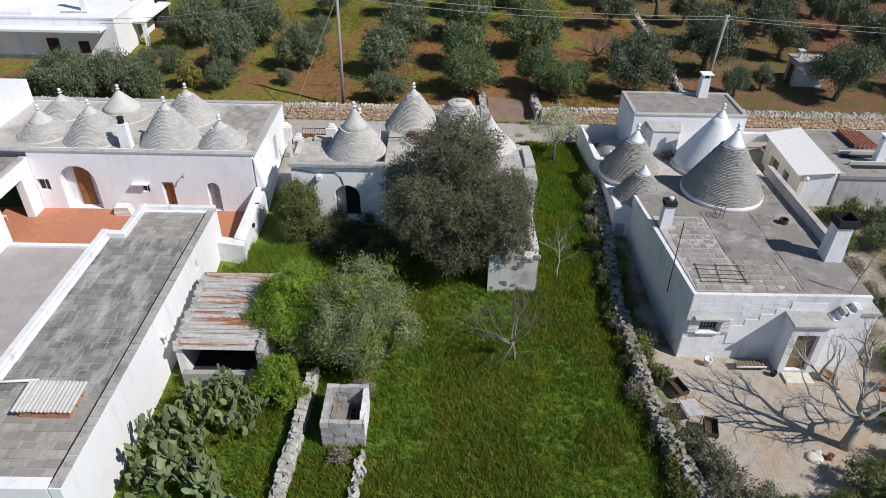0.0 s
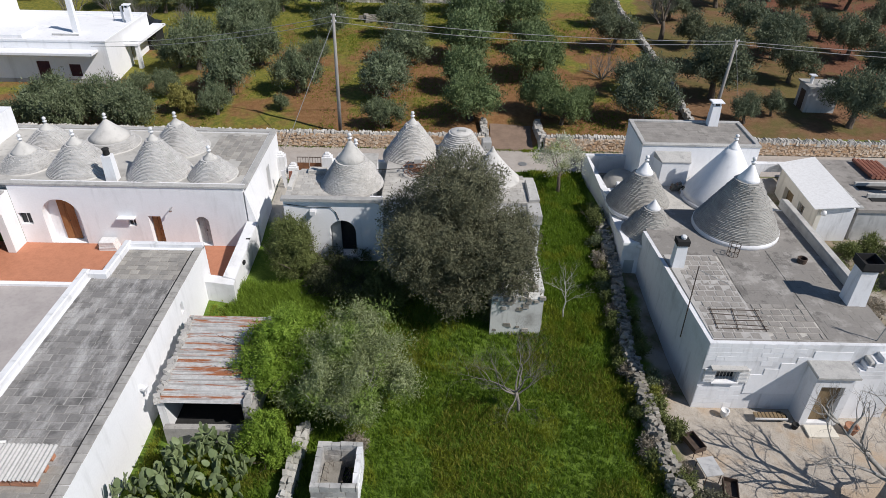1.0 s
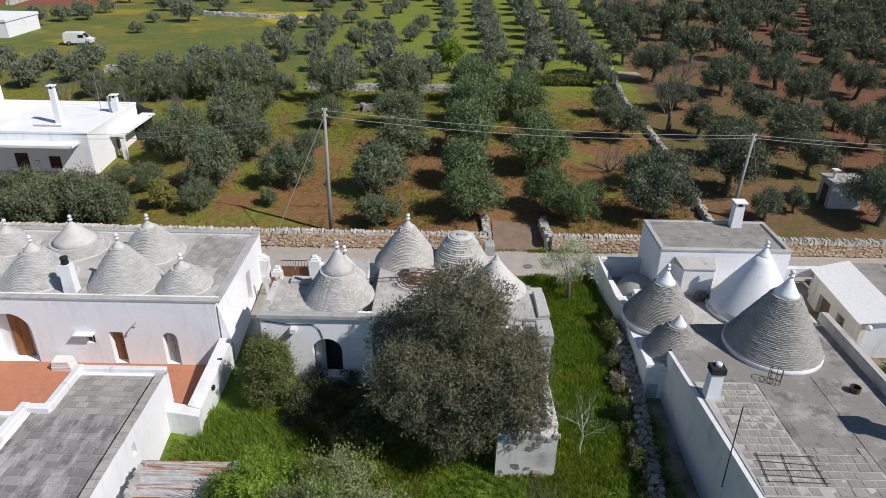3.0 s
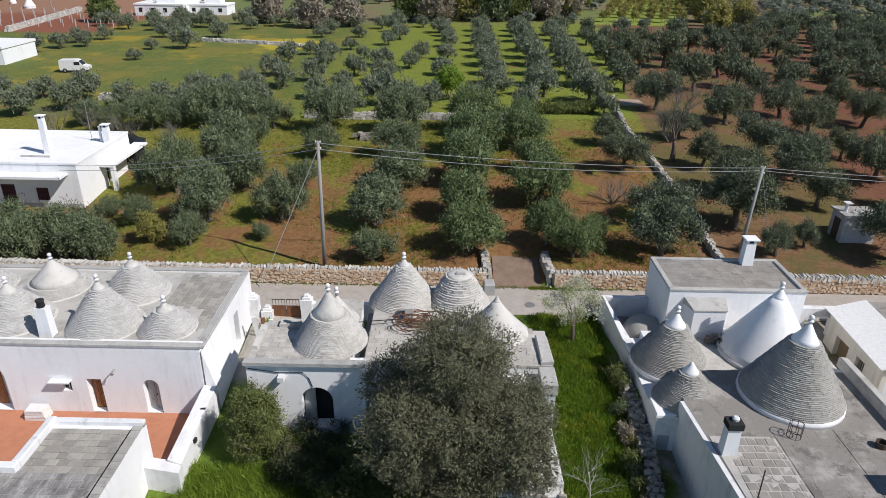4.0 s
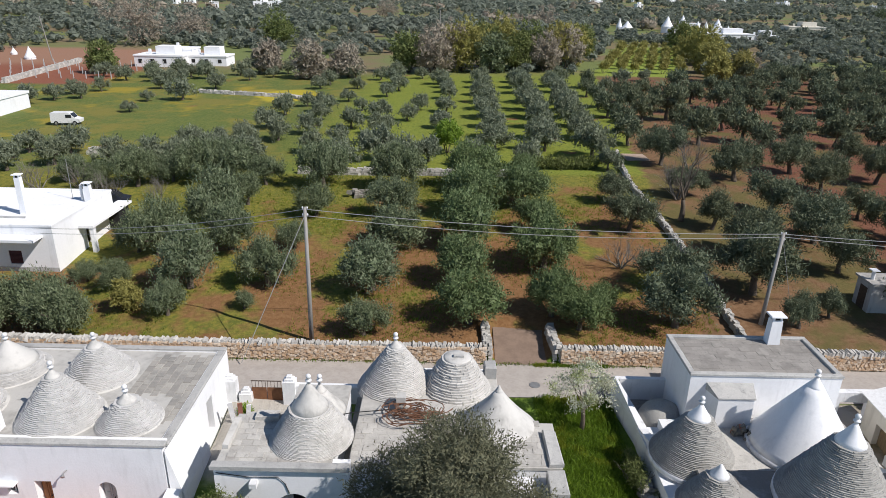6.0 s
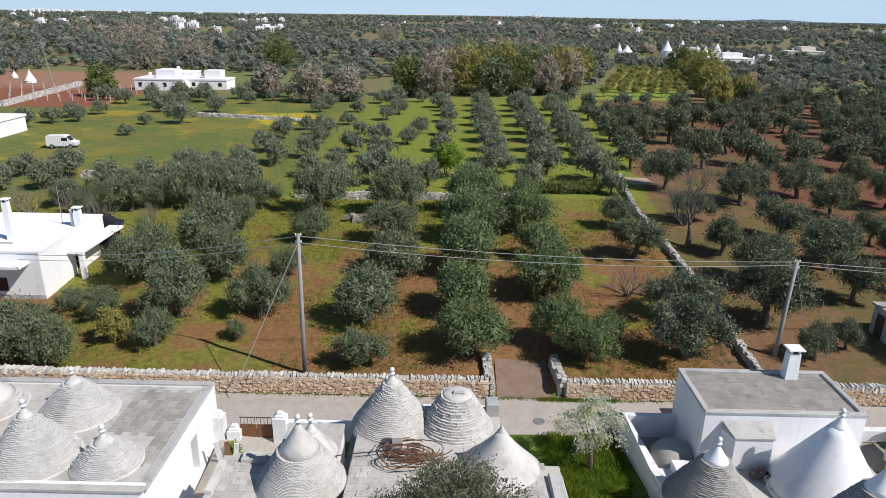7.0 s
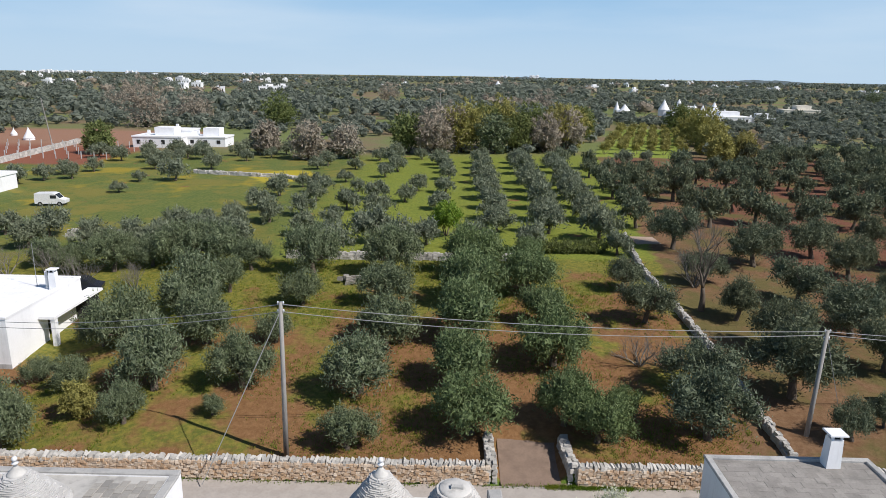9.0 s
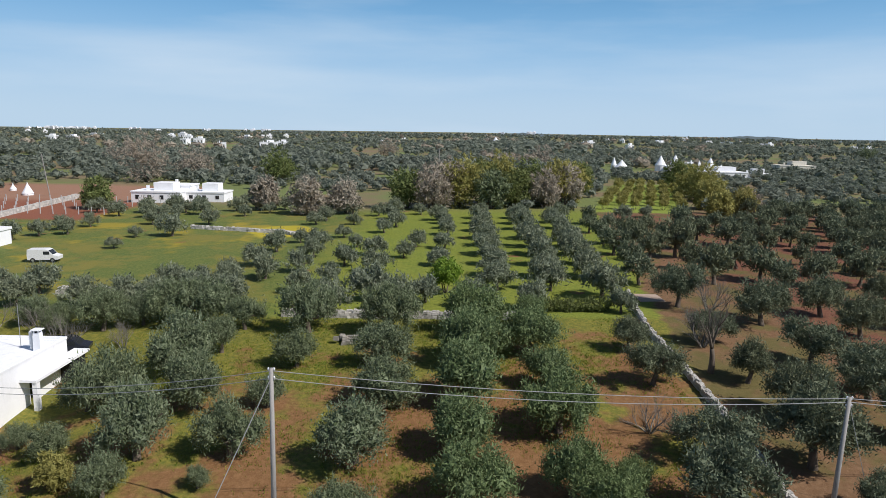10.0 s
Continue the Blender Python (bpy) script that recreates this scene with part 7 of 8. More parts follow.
def ruin():
    r = thing("ruined_annex", 0, 0, 0, "roofless rubble annex with patchy pale render", "ruin")
    part("front_wall", Geo().box(3.05, 5.8, 29.4, 30.0, -2.6, 0.55, .05, .06).mesh("front_wall", RUIN), r, "flaking pale render")
    part("east_wall", Geo().box(5.35, 5.82, 30.0, 34.0, -2.4, 0.7, .04, .06).mesh("east_wall", RUIN), r)
    part("west_wall", Geo().box(3.05, 3.5, 30.0, 34.0, -2.4, 0.35, .05, .06).mesh("west_wall", RUIN), r)
    part("vault_fill", Geo().box(3.4, 5.45, 30.0, 32.2, -1.8, 0.35, .05, .08).mesh("vault_fill", RUIN), r, "broken vault top")
    # Solid near-black block stands for the shaded hole in the ruin.
    part("inner_void", Geo().box(3.5, 5.35, 32.3, 33.8, -2.0, -0.4).mesh("inner_void", DARK), r)
    rn = random.Random(71)
    for i in range(70):
        gg = Geo()
        s = rn.uniform(.15, .4)
        put_rock(gg, rn, rn.uniform(3.2, 5.7), rn.uniform(29.6, 33.9), .5 + rn.uniform(-.12, .2), s, s, s * .7, rn.uniform(0, 3))
        part("stone", gg.mesh("stone", RUBBLE), r)
    for i in range(46):
        gg = Geo()
        s = rn.uniform(.2, .42)
        if i % 3 == 0:
            put_rock(gg, rn, 5.82, rn.uniform(29.7, 33.8), rn.uniform(-1.9, .5), .12, s, s * .6)
        else:
            put_rock(gg, rn, rn.uniform(3.2, 5.7), 29.4, rn.choice((rn.uniform(-2.1, -1.3), rn.uniform(-.2, .5), rn.uniform(.2, .6))), s, .14, s * .55)
        part("stone", gg.mesh("stone", RUBBLE), r)


RUIN = m_plaster("flaking_render", (0.60, 0.60, 0.57), (0.28, 0.265, 0.24), 0.9, 0.9)
ruin()


def pad_mesh(seed):
    rn = random.Random(seed)
    g = Geo()
    n = 9
    L, Wd = 0.42, 0.25
    ring = []
    for i in range(n):
        a = 2 * math.pi * i / n
        ring.append((Wd / 2 * math.sin(a) * (1 + .12 * math.cos(a)), L / 2 - L / 2 * math.cos(a)))
    vs = [(x, .016, z) for x, z in ring] + [(x, -.016, z) for x, z in ring] + [(0, .034, L * .5), (0, -.034, L * .5)]
    fs = [(i, (i + 1) % n, 2 * n) for i in range(n)] + [(n + (i + 1) % n, n + i, 2 * n + 1) for i in range(n)] + [((i + 1) % n, i, n + i, n + (i + 1) % n) for i in range(n)]
    return mesh_of("cactus_pad", vs, fs, PAD)


PADS = [pad_mesh(i) for i in range(3)]


def prickly_pear(x, y, r, h, count, seed):
    rn = random.Random(seed)
    t = thing("prickly_pear", x, y, ground_z(x, y) - 0.1, "tall prickly pear thicket with grey green pads beside the white wall", "cactus", "prickly pears")
    stems = []
    for i in range(count):
        if i < count * .2:
            a, d = rn.uniform(0, 6.28), r * math.sqrt(rn.random())
            p = Vector((d * math.cos(a), d * math.sin(a), rn.uniform(0, .4) + .55 * h * max(0, 1 - (d / r) ** 2)))
            tilt, az = rn.uniform(-25, 25), rn.uniform(0, 360)
        else:
            bp, baz, bt = rn.choice(stems)
            p = bp + Vector((rn.uniform(-.15, .15), rn.uniform(-.15, .15), rn.uniform(.22, .4)))
            lim = h * (1 - .75 * min(1, (p.x ** 2 + p.y ** 2) / r ** 2)) + .35
            if p.z > lim:
                a, d = rn.uniform(0, 6.28), r * math.sqrt(rn.random())
                p = Vector((d * math.cos(a), d * math.sin(a), rn.uniform(0.3, 1) * h * max(.15, 1 - (d / r) ** 2)))
            tilt, az = bt + rn.uniform(-35, 35), baz + rn.uniform(-80, 80)
        stems.append((p, az, tilt))
        s = rn.uniform(.8, 1.25)
        part("pad", PADS[rn.randrange(3)], t, "", Matrix.Translation(p) @ pose(0, 0, 0, max(-60, min(60, tilt)), rn.uniform(-30, 30), az) @ Matrix.Scale(s, 4))
    return t


prickly_pear(-9.5, 19.4, 1.9, 3.1, 300, 81)
prickly_pear(-11.0, 17.2, 1.9, 2.9, 300, 82)
prickly_pear(-10.0, 15.2, 2.1, 2.4, 290, 83)


# ---- east court and sheds ----
def east_details():
    # front window with open shutters
    w = part("window", Geo().box(13.47, 14.43, 24.9, 24.94, -0.53, 0.23).mesh("window", GLASS), E, "barred dark window")
    for i in range(6):
        part("window_bar", Geo().tube([(13.55 + i * .16, 24.75, -.55), (13.55 + i * .16, 24.75, .25)], [.014, .014], 5).mesh("window_bar", STEEL), w)
    part("window_sill", Geo().box(13.3, 14.6, 24.5, 24.9, -0.65, -0.56).mesh("window_sill", WHITE), w)
    part("window_hood", Geo().box(13.1, 14.8, 24.35, 24.7, 0.32, 0.42).mesh("window_hood", COPING), w)
    for x0, x1 in ((12.85, 13.42), (14.48, 15.05)):
        sh = part("shutter", Geo().box(x0, x1, 24.56, 24.6, -.6, .28).mesh("shutter", WHITE_PAINT), E, "white slatted shutter")
        for k in range(9):
            part("slat", Geo().box(x0 + .05, x1 - .05, 24.53, 24.556, -.55 + k * .09, -.5 + k * .09).mesh("slat", WHITE_PAINT), sh)
    c = chimney(E, 12.95, 30.9, 1.75, 3.2, 0.6, 0.5, None, WHITE_OLD)
    part("cowl", Geo().box(12.62, 13.28, 30.6, 31.2, 3.2, 3.5).mesh("cowl", DARK), c, "sooty dark cowl")
    part("flue_pot", Geo().lathe(13.0, 30.95, [(.14, 3.5), (.16, 3.62), (.1, 3.68)], 10).mesh("flue_pot", WHITE_OLD), c)
    c = chimney(E, 20.95, 28.0, 1.75, 3.9, 0.85, 0.8, None, WHITE_OLD)
    g = Geo().box(20.5, 21.4, 27.55, 28.45, 3.9, 4.0)
    for a in ((20.45, 21.45, 27.5, 27.55), (20.45, 21.45, 28.45, 28.5), (20.45, 20.5, 27.55, 28.45), (21.4, 21.45, 27.55, 28.45)):
        g.box(*a, 4.0, 4.4)
    part("cowl", g.mesh("cowl", DARK), c, "square open dark metal cowl")
    m = part("aerial_mast", Geo().tube([(12.35, 26.9, 0.2), (12.33, 26.95, 4.5)], [.03, .025], 6).mesh("aerial_mast", IRON), E, "thin dark aerial mast")
    part("aerial_arm", Geo().tube([(12.33, 26.95, 4.3), (13.6, 26.2, 4.0)], [.015, .012], 5).mesh("aerial_arm", STEEL), m)
    m = part("aerial_mast", Geo().tube([(20.6, 25.0, 1.8), (20.9, 24.9, 4.1)], [.03, .025], 6).mesh("aerial_mast", STEEL), E, "thin grey aerial mast")
    for k in range(4):
        part("aerial_arm", Geo().tube([(20.5 + .08 * k, 25.2, 3.2 + .25 * k), (21.1 + .08 * k, 24.6, 3.25 + .25 * k)], [.012, .012], 4).mesh("aerial_arm", STEEL), m)
    part("roof_ledge", Geo().box(20.1, 21.95, 24.1, 25.0, 1.05, 1.25, 0, .04).mesh("roof_ledge", COPING), E)
    part("corner_pier", Geo().prism([(20.4, 24.2), (21.9, 24.2), (22.2, 25.6), (21.6, 25.6), (21.6, 24.65), (20.4, 24.65)], -2.7, 1.05).mesh("corner_pier", WHITE_OLD), E)
    part("annex_cap", Geo().box(10.95, 12.1, 34.25, 35.6, 0.85, 1.05, 0.02, .04).mesh("annex_cap", WHITE), E)
    hat = part("annex_hatch", Geo().box(11.2, 11.85, 34.24, 34.28, -1.3, -.2).mesh("annex_hatch", GREY_PAINT), E, "grey painted hatch")
    # street-side pen with a stone vault
    pen = thing("walled_pen", 0, 0, 0, "ruined white-walled pen with a stone vault beside the lane", "pen")
    part("west_wall", Geo().prism([(10.45, 44.9), (10.55, 44.9), (11.4, 41.2), (11.4, 39.5), (11.05, 39.5), (10.95, 41.2), (10.3, 44.7)][::-1], -0.9, [1.0, .9, 1.25, 1.25, .9, 1.7, 1.7]).mesh("west_wall", WHITE_OLD), pen)
    part("north_wall", Geo().box(10.4, 13.3, 44.75, 45.05, -.5, 1.65).mesh("north_wall", WHITE_OLD), pen)
    pr = [(1.25 * math.cos(a), .35 + 1.25 * math.sin(a)) for a in (0, .25, .5, .75, 1.0, 1.25, 1.45)]
    part("vault", Geo().lathe(12.55, 42.6, [(1.3, -.8)] + pr, 28, .03, 4).mesh("vault", CONE_DARK, True), pen, "rough stone vault")
    part("pen_floor", Geo().box(11.2, 13.3, 40.6, 44.75, -.6, .3).mesh("pen_floor", ROOF_DARK), pen)
    # shed with white awning
    s = thing("awning_shed", 0, 0, 0, "cream rendered shed with white sheet roof", "shed")
    part("wall", wall_geo(Geo(), "y", 37.5, 43.0, 23.7, 24.0, -1.4, 1.8, [(40.6, 41.9, -1.3, 1.0, False), (39.0, 39.8, -.3, 1.0, False)]).mesh("wall", CREAM), s)
    part("front_wall", Geo().box(24.0, 26.0, 37.5, 37.8, -1.4, 1.8).mesh("front_wall", WHITE_OLD), s)
    # Brown sheet behind the openings, standing for the shed's dim inside.
    part("dark_inside", Geo().box(24.02, 24.1, 37.9, 43.0, -1.3, 1.4).mesh("dark_inside", WOOD_OLD), s)
    g = Geo()
    for k in range(4):
        g.box(23.8, 23.84, 39.05 + k * .2, 39.09 + k * .2, -.3, 1.0)
    g.box(23.8, 23.84, 39.0, 39.8, .3, .36)
    part("window_grille", g.mesh("window_grille", STEEL), s)
    part("sheet_roof", Geo().add([(23.2, 37.1, 1.9), (26.05, 37.3, 2.0), (26.3, 44.1, 2.15), (23.4, 43.2, 2.05), (23.2, 37.1, 1.95), (26.05, 37.3, 2.05), (26.3, 44.1, 2.2), (23.4, 43.2, 2.1)],
         [(3, 2, 1, 0), (4, 5, 6, 7), (0, 1, 5, 4), (1, 2, 6, 5), (2, 3, 7, 6), (3, 0, 4, 7)]).mesh("sheet_roof", WHITE_PAINT), s, "white sheet roof")
    part("gate_wall", wall_geo(Geo(), "x", 21.9, 25.2, 43.4, 43.8, -1.4, 1.9, [(22.5, 24.1, -1.4, 1.3, False)]).mesh("gate_wall", WHITE_OLD), s)
    part("lamp", Geo().lathe(23.9, 37.2, [(.02, 1.45), (.14, 1.5), (.18, 1.62), (.14, 1.74), (.02, 1.8)], 12).mesh("lamp", WHITE_PAINT, True), s)
    b = thing("grey_outbuilding", 0, 0, 0, "low outbuilding with stained grey roof and red tile patch", "outbuilding")
    part("wall", Geo().box(26.3, 33.5, 37.6, 44.6, -1.4, 1.5).mesh("wall", GREY_RENDER), b)
    part("roof_deck", Geo().box(26.2, 33.6, 37.5, 44.7, 1.5, 1.72).mesh("roof_deck", ROOF_GREY), b)
    for k in range(16):
        part("edge_tile", Geo().box(26.2, 26.55, 37.6 + k * .44, 37.95 + k * .44, 1.72, 1.84).mesh("edge_tile", COPING), b)
    for y in (38.6, 40.2):
        # Flat near-black plate on the closed deck paints the slot's shade.
        part("roof_slot", Geo().box(27.6, 30.2, y, y + .45, 1.73, 1.76).mesh("roof_slot", DARK), b, "flat dark plate painted as a shaded slot")
        part("slot_kerb", Geo().box(27.5, 30.3, y + .45, y + .6, 1.72, 2.0).mesh("slot_kerb", CONE_LIGHT), b)
    for r in range(6):
        for k in range(7):
            x0, y0 = 29.2 + r * .32, 41.6 + k * .38
            part("roof_tile", Geo().tube([(x0, y0, 1.95 - r * .03), (x0, y0 + .42, 1.95 - r * .03)], [.15, .13], 8).mesh("roof_tile", TILE_RED), b)
    c = chimney(b, 29.6, 39.5, 1.7, 3.5, .55, .5, "slab")


E_SLAB = [Geo().box(-.5, .5, -.5, .5, -.03, .012 + .008 * i, .012, .02).mesh("roof_slab", SLAB_PALE) for i in range(3)]
east_details()


def loose(name, x, y, z, label, category, rz=0.0):
    return thing(name, x, y, z, label, category, rz=rz)


def court_things():
    zc = -2.4
    t = loose("metal_table", 12.2, 20.5, zc, "small old metal table beside the rubble wall", "table", 10)
    part("tabletop", Geo().box(-.4, .4, -.5, .5, .68, .73).mesh("tabletop", GREY_RENDER), t)
    for sx in (-.34, .34):
        for sy in (-.44, .44):
            part("leg", Geo().tube([(sx, sy, 0), (sx, sy, .68)], [.022, .022], 6).mesh("leg", IRON), t)
    for x, y, rz in ((12.75, 19.4, -15), (11.95, 21.9, 20)):
        b = loose("iron_trough", x, y, zc, "open rusty iron barbecue trough on legs", "barbecue", rz)
        g = Geo().box(-.3, .3, -.5, .5, .5, .54)
        for a in ((-.3, -.27, -.5, .5), (.27, .3, -.5, .5), (-.27, .27, -.5, -.47), (-.27, .27, .47, .5)):
            g.box(*a, .54, .76)
        part("tray", g.mesh("tray", IRON), b)
        for sx in (-.26, .26):
            for sy in (-.45, .45):
                part("leg", Geo().tube([(sx, sy, 0), (sx * .9, sy * .9, .5)], [.02, .02], 5).mesh("leg", IRON), b)
    for x, y, r, h, mt, lb in ((14.2, 24.1, .2, .42, WHITE_PAINT, "white plastic jug"), (19.9, 23.2, .3, .45, TERRACOTTA, "terracotta pot"), (17.35, 23.4, .16, .3, DARK, "dark plastic pot"), (22.6, 22.6, .3, .4, TERRACOTTA, "terracotta pot"), (16.9, 24.0, .28, .2, DARK, "old tyre")):
        p_ = loose("pot", x, y, zc, lb + " on the gravel by the wall", "pot")
        part("vessel", Geo().lathe(0, 0, [(r * .7, 0), (r, h * .6), (r * .95, h * .9), (r * 1.08, h), (r * .85, h), (r * .8, h * .8)], 16).mesh("vessel", mt, True), p_)
    bn = loose("bench", 16.3, 23.9, zc, "low brown slatted bench against the stair", "bench")
    for k in range(8):
        part("slat", Geo().box(-.75 + k * .19, -.6 + k * .19, -.2, .2, .3, .34).mesh("slat", WOOD_OLD), bn)
    part("rail", Geo().box(-.78, .78, -.24, -.2, .26, .36).mesh("rail", WHITE_PAINT), bn)
    k_ = loose("kerb_step", 18.5, 23.2, zc, "pale worn stone doorstep before the door", "step")
    part("slab", Geo().box(-.7, .7, -.4, .35, 0, .14, .02, .02).mesh("slab", CREAM), k_)
    sk = loose("sack", 17.4, 18.2, zc, "crumpled red and cream sacks under the bare tree", "sack")
    for nm, x, y, r, h, mt in (("cream_sack", -.3, 0, .34, .2, CREAM), ("cream_sack", .05, .25, .24, .14, CREAM), ("red_bucket", .42, .05, .16, .3, TILE_RED)):
        wob = .16 if nm == "cream_sack" else 0.0
        pr = [(r * .9, 0), (r, h * .35), (r * .85, h * .75), (r * .45, h), (.04, h * .92)] if wob else [(r * .8, 0), (r, h), (r * .92, h), (r * .72, .04)]
        part(nm, Geo().lathe(x, y, pr, 14, wob, int(r * 100), .03 if wob else 0).mesh(nm, mt, True), sk)
    gr = loose("rebar_mat", 14.6, 26.4, 1.83, "rusty steel reinforcing mat lying on the roof", "rebar mat", -3)
    for y0, y1 in ((-.8, -.74), (-.45, -.5), (-.2, -.08), (.3, .2), (.62, .7)):
        part("rod", Geo().tube([(-1.25, y0, .02), (1.25, y1, .03)], [.018, .018], 5).mesh("rod", IRON), gr)
    for x0, x1 in ((-1.15, -1.1), (-.2, -.05), (1.1, 1.05)):
        part("rod", Geo().tube([(x0, -.9, .04), (x1, .78, .05)], [.018, .018], 5).mesh("rod", IRON), gr)
    cg = loose("wire_cage", 16.35, 32.0, 1.8, "round rusty wire basket on the roof", "basket")
    for z in (0.02, .35, .7):
        ring = [(.3 * math.cos(a), .3 * math.sin(a), z) for a in (i * math.pi / 8 for i in range(17))]
        part("hoop", Geo().tube(ring, [.016] * 17, 4).mesh("hoop", IRON), cg)
    for i in range(7):
        a = i * .9
        part("upright", Geo().tube([(.3 * math.cos(a), .3 * math.sin(a), 0), (.3 * math.cos(a), .3 * math.sin(a), .72)], [.014, .014], 4).mesh("upright", IRON), cg)
    dr = loose("roof_drum", 19.9, 31.4, 1.8, "short rusty open drum on the roof", "drum")
    part("shell", Geo().lathe(0, 0, [(.24, 0), (.26, .3), (.22, .3), (.2, .05)], 14).mesh("shell", IRON), dr)


court_things()
DRY_BUSH = m_leaf("dry_shrub_leaf", (0.16, 0.16, 0.10), (0.31, 0.30, 0.21), (0.2, 0.19, 0.12), 0.8, 0.3)
for i, (x, y, r, mt, lb) in enumerate(((12.0, 17.2, 1.3, DRY_BUSH, "dry grey green shrub"), (12.3, 15.9, 1.5, DRY_BUSH, "dry grey green shrub"), (13.4, 14.9, 1.5, DRY_BUSH, "dry grey green shrub"), (11.7, 18.5, .9, DRY_BUSH, "dry grey green shrub"), (18.6, 16.3, 1.5, BUSH, "dark green bush"), (17.0, 15.6, .8, BUSH, "dark green weeds"), (21.0, 17.6, 1.4, BUSH, "dark green bush"), (15.0, 15.6, .5, BUSH, "low green weeds"), (21.6, 20.2, .9, BUSH, "green weeds"), (11.3, 22.6, .7, BUSH, "green weeds"), (11.2, 18.7, .6, BROWN_TWIG, "dry weeds"), (19.6, 15.6, 1.5, OLIVE, "dark olive bush"), (24.0, 24.2, 1.2, BUSH, "green bush"),
        (23.6, 27.5, 1.0, BUSH, "green bush"), (24.5, 31.0, 1.2, BROWN_TWIG, "dry brown shrub"), (23.8, 34.5, .9, BUSH, "low green plants"), (25.0, 33.2, 1.2, BUSH, "green bush"), (26.8, 36.2, 1.1, BUSH, "green bush"), (28.4, 35.6, 1.3, OLIVE, "grey green bush"), (24.8, 29.2, 1.0, DRY_BUSH, "dry shrub"), (29.0, 31.0, 1.6, OLIVE, "grey green bush"), (30.5, 35.0, 1.4, BUSH, "green bush"), (27.6, 26.0, 1.4, BUSH, "green bush"), (25.4, 35.8, .9, BUSH, "green bush"), (26.5, 28.5, 1.3, BUSH, "green bush"), (22.9, 20.5, 1.1, BROWN_TWIG, "dry brown shrub"), (27.5, 33.5, 1.4, OLIVE, "grey green bush"), (25.5, 22.0, 1.5, BUSH, "green bush"),
        (-3.9, 17.5, .5, BROWN_TWIG, "dry weeds"), (-3.4, 21.3, .7, BROWN_TWIG, "dry twigs"), (3.0, 30.6, .7, BUSH, "green creeper"), (-10.2, 43.2, .4, GREEN, "fresh green weeds"), (11.5, 25.6, .5, BROWN_TWIG, "dry weeds"))):
    bushy("court_shrub", x, y, ring_lobes(6, r * .5, r * .55, r * .45, 90 + i, .7), int(1500 * r), mt, .13, lb + " beside the walls", "bush", 600 + i, int(70 * r) + 30, .04, TWIG, r * .5, .12)

heap = thing("rubble_heap", 15.8, 39.9, 1.5, "small heap of broken stone and red brick on the roof", "rubble")
rn_ = random.Random(44)
for i in range(22):
    gg = Geo()
    put_rock(gg, rn_, rn_.uniform(-.55, .55), rn_.uniform(-.4, .4), rn_.uniform(.08, .4), rn_.uniform(.18, .4), rn_.uniform(.15, .3), rn_.uniform(.12, .22), rn_.uniform(0, 3))
    part("stone", gg.mesh("stone", TILE_RED if i in (5, 13) else (DARK if i == 9 else RUBBLE)), heap)

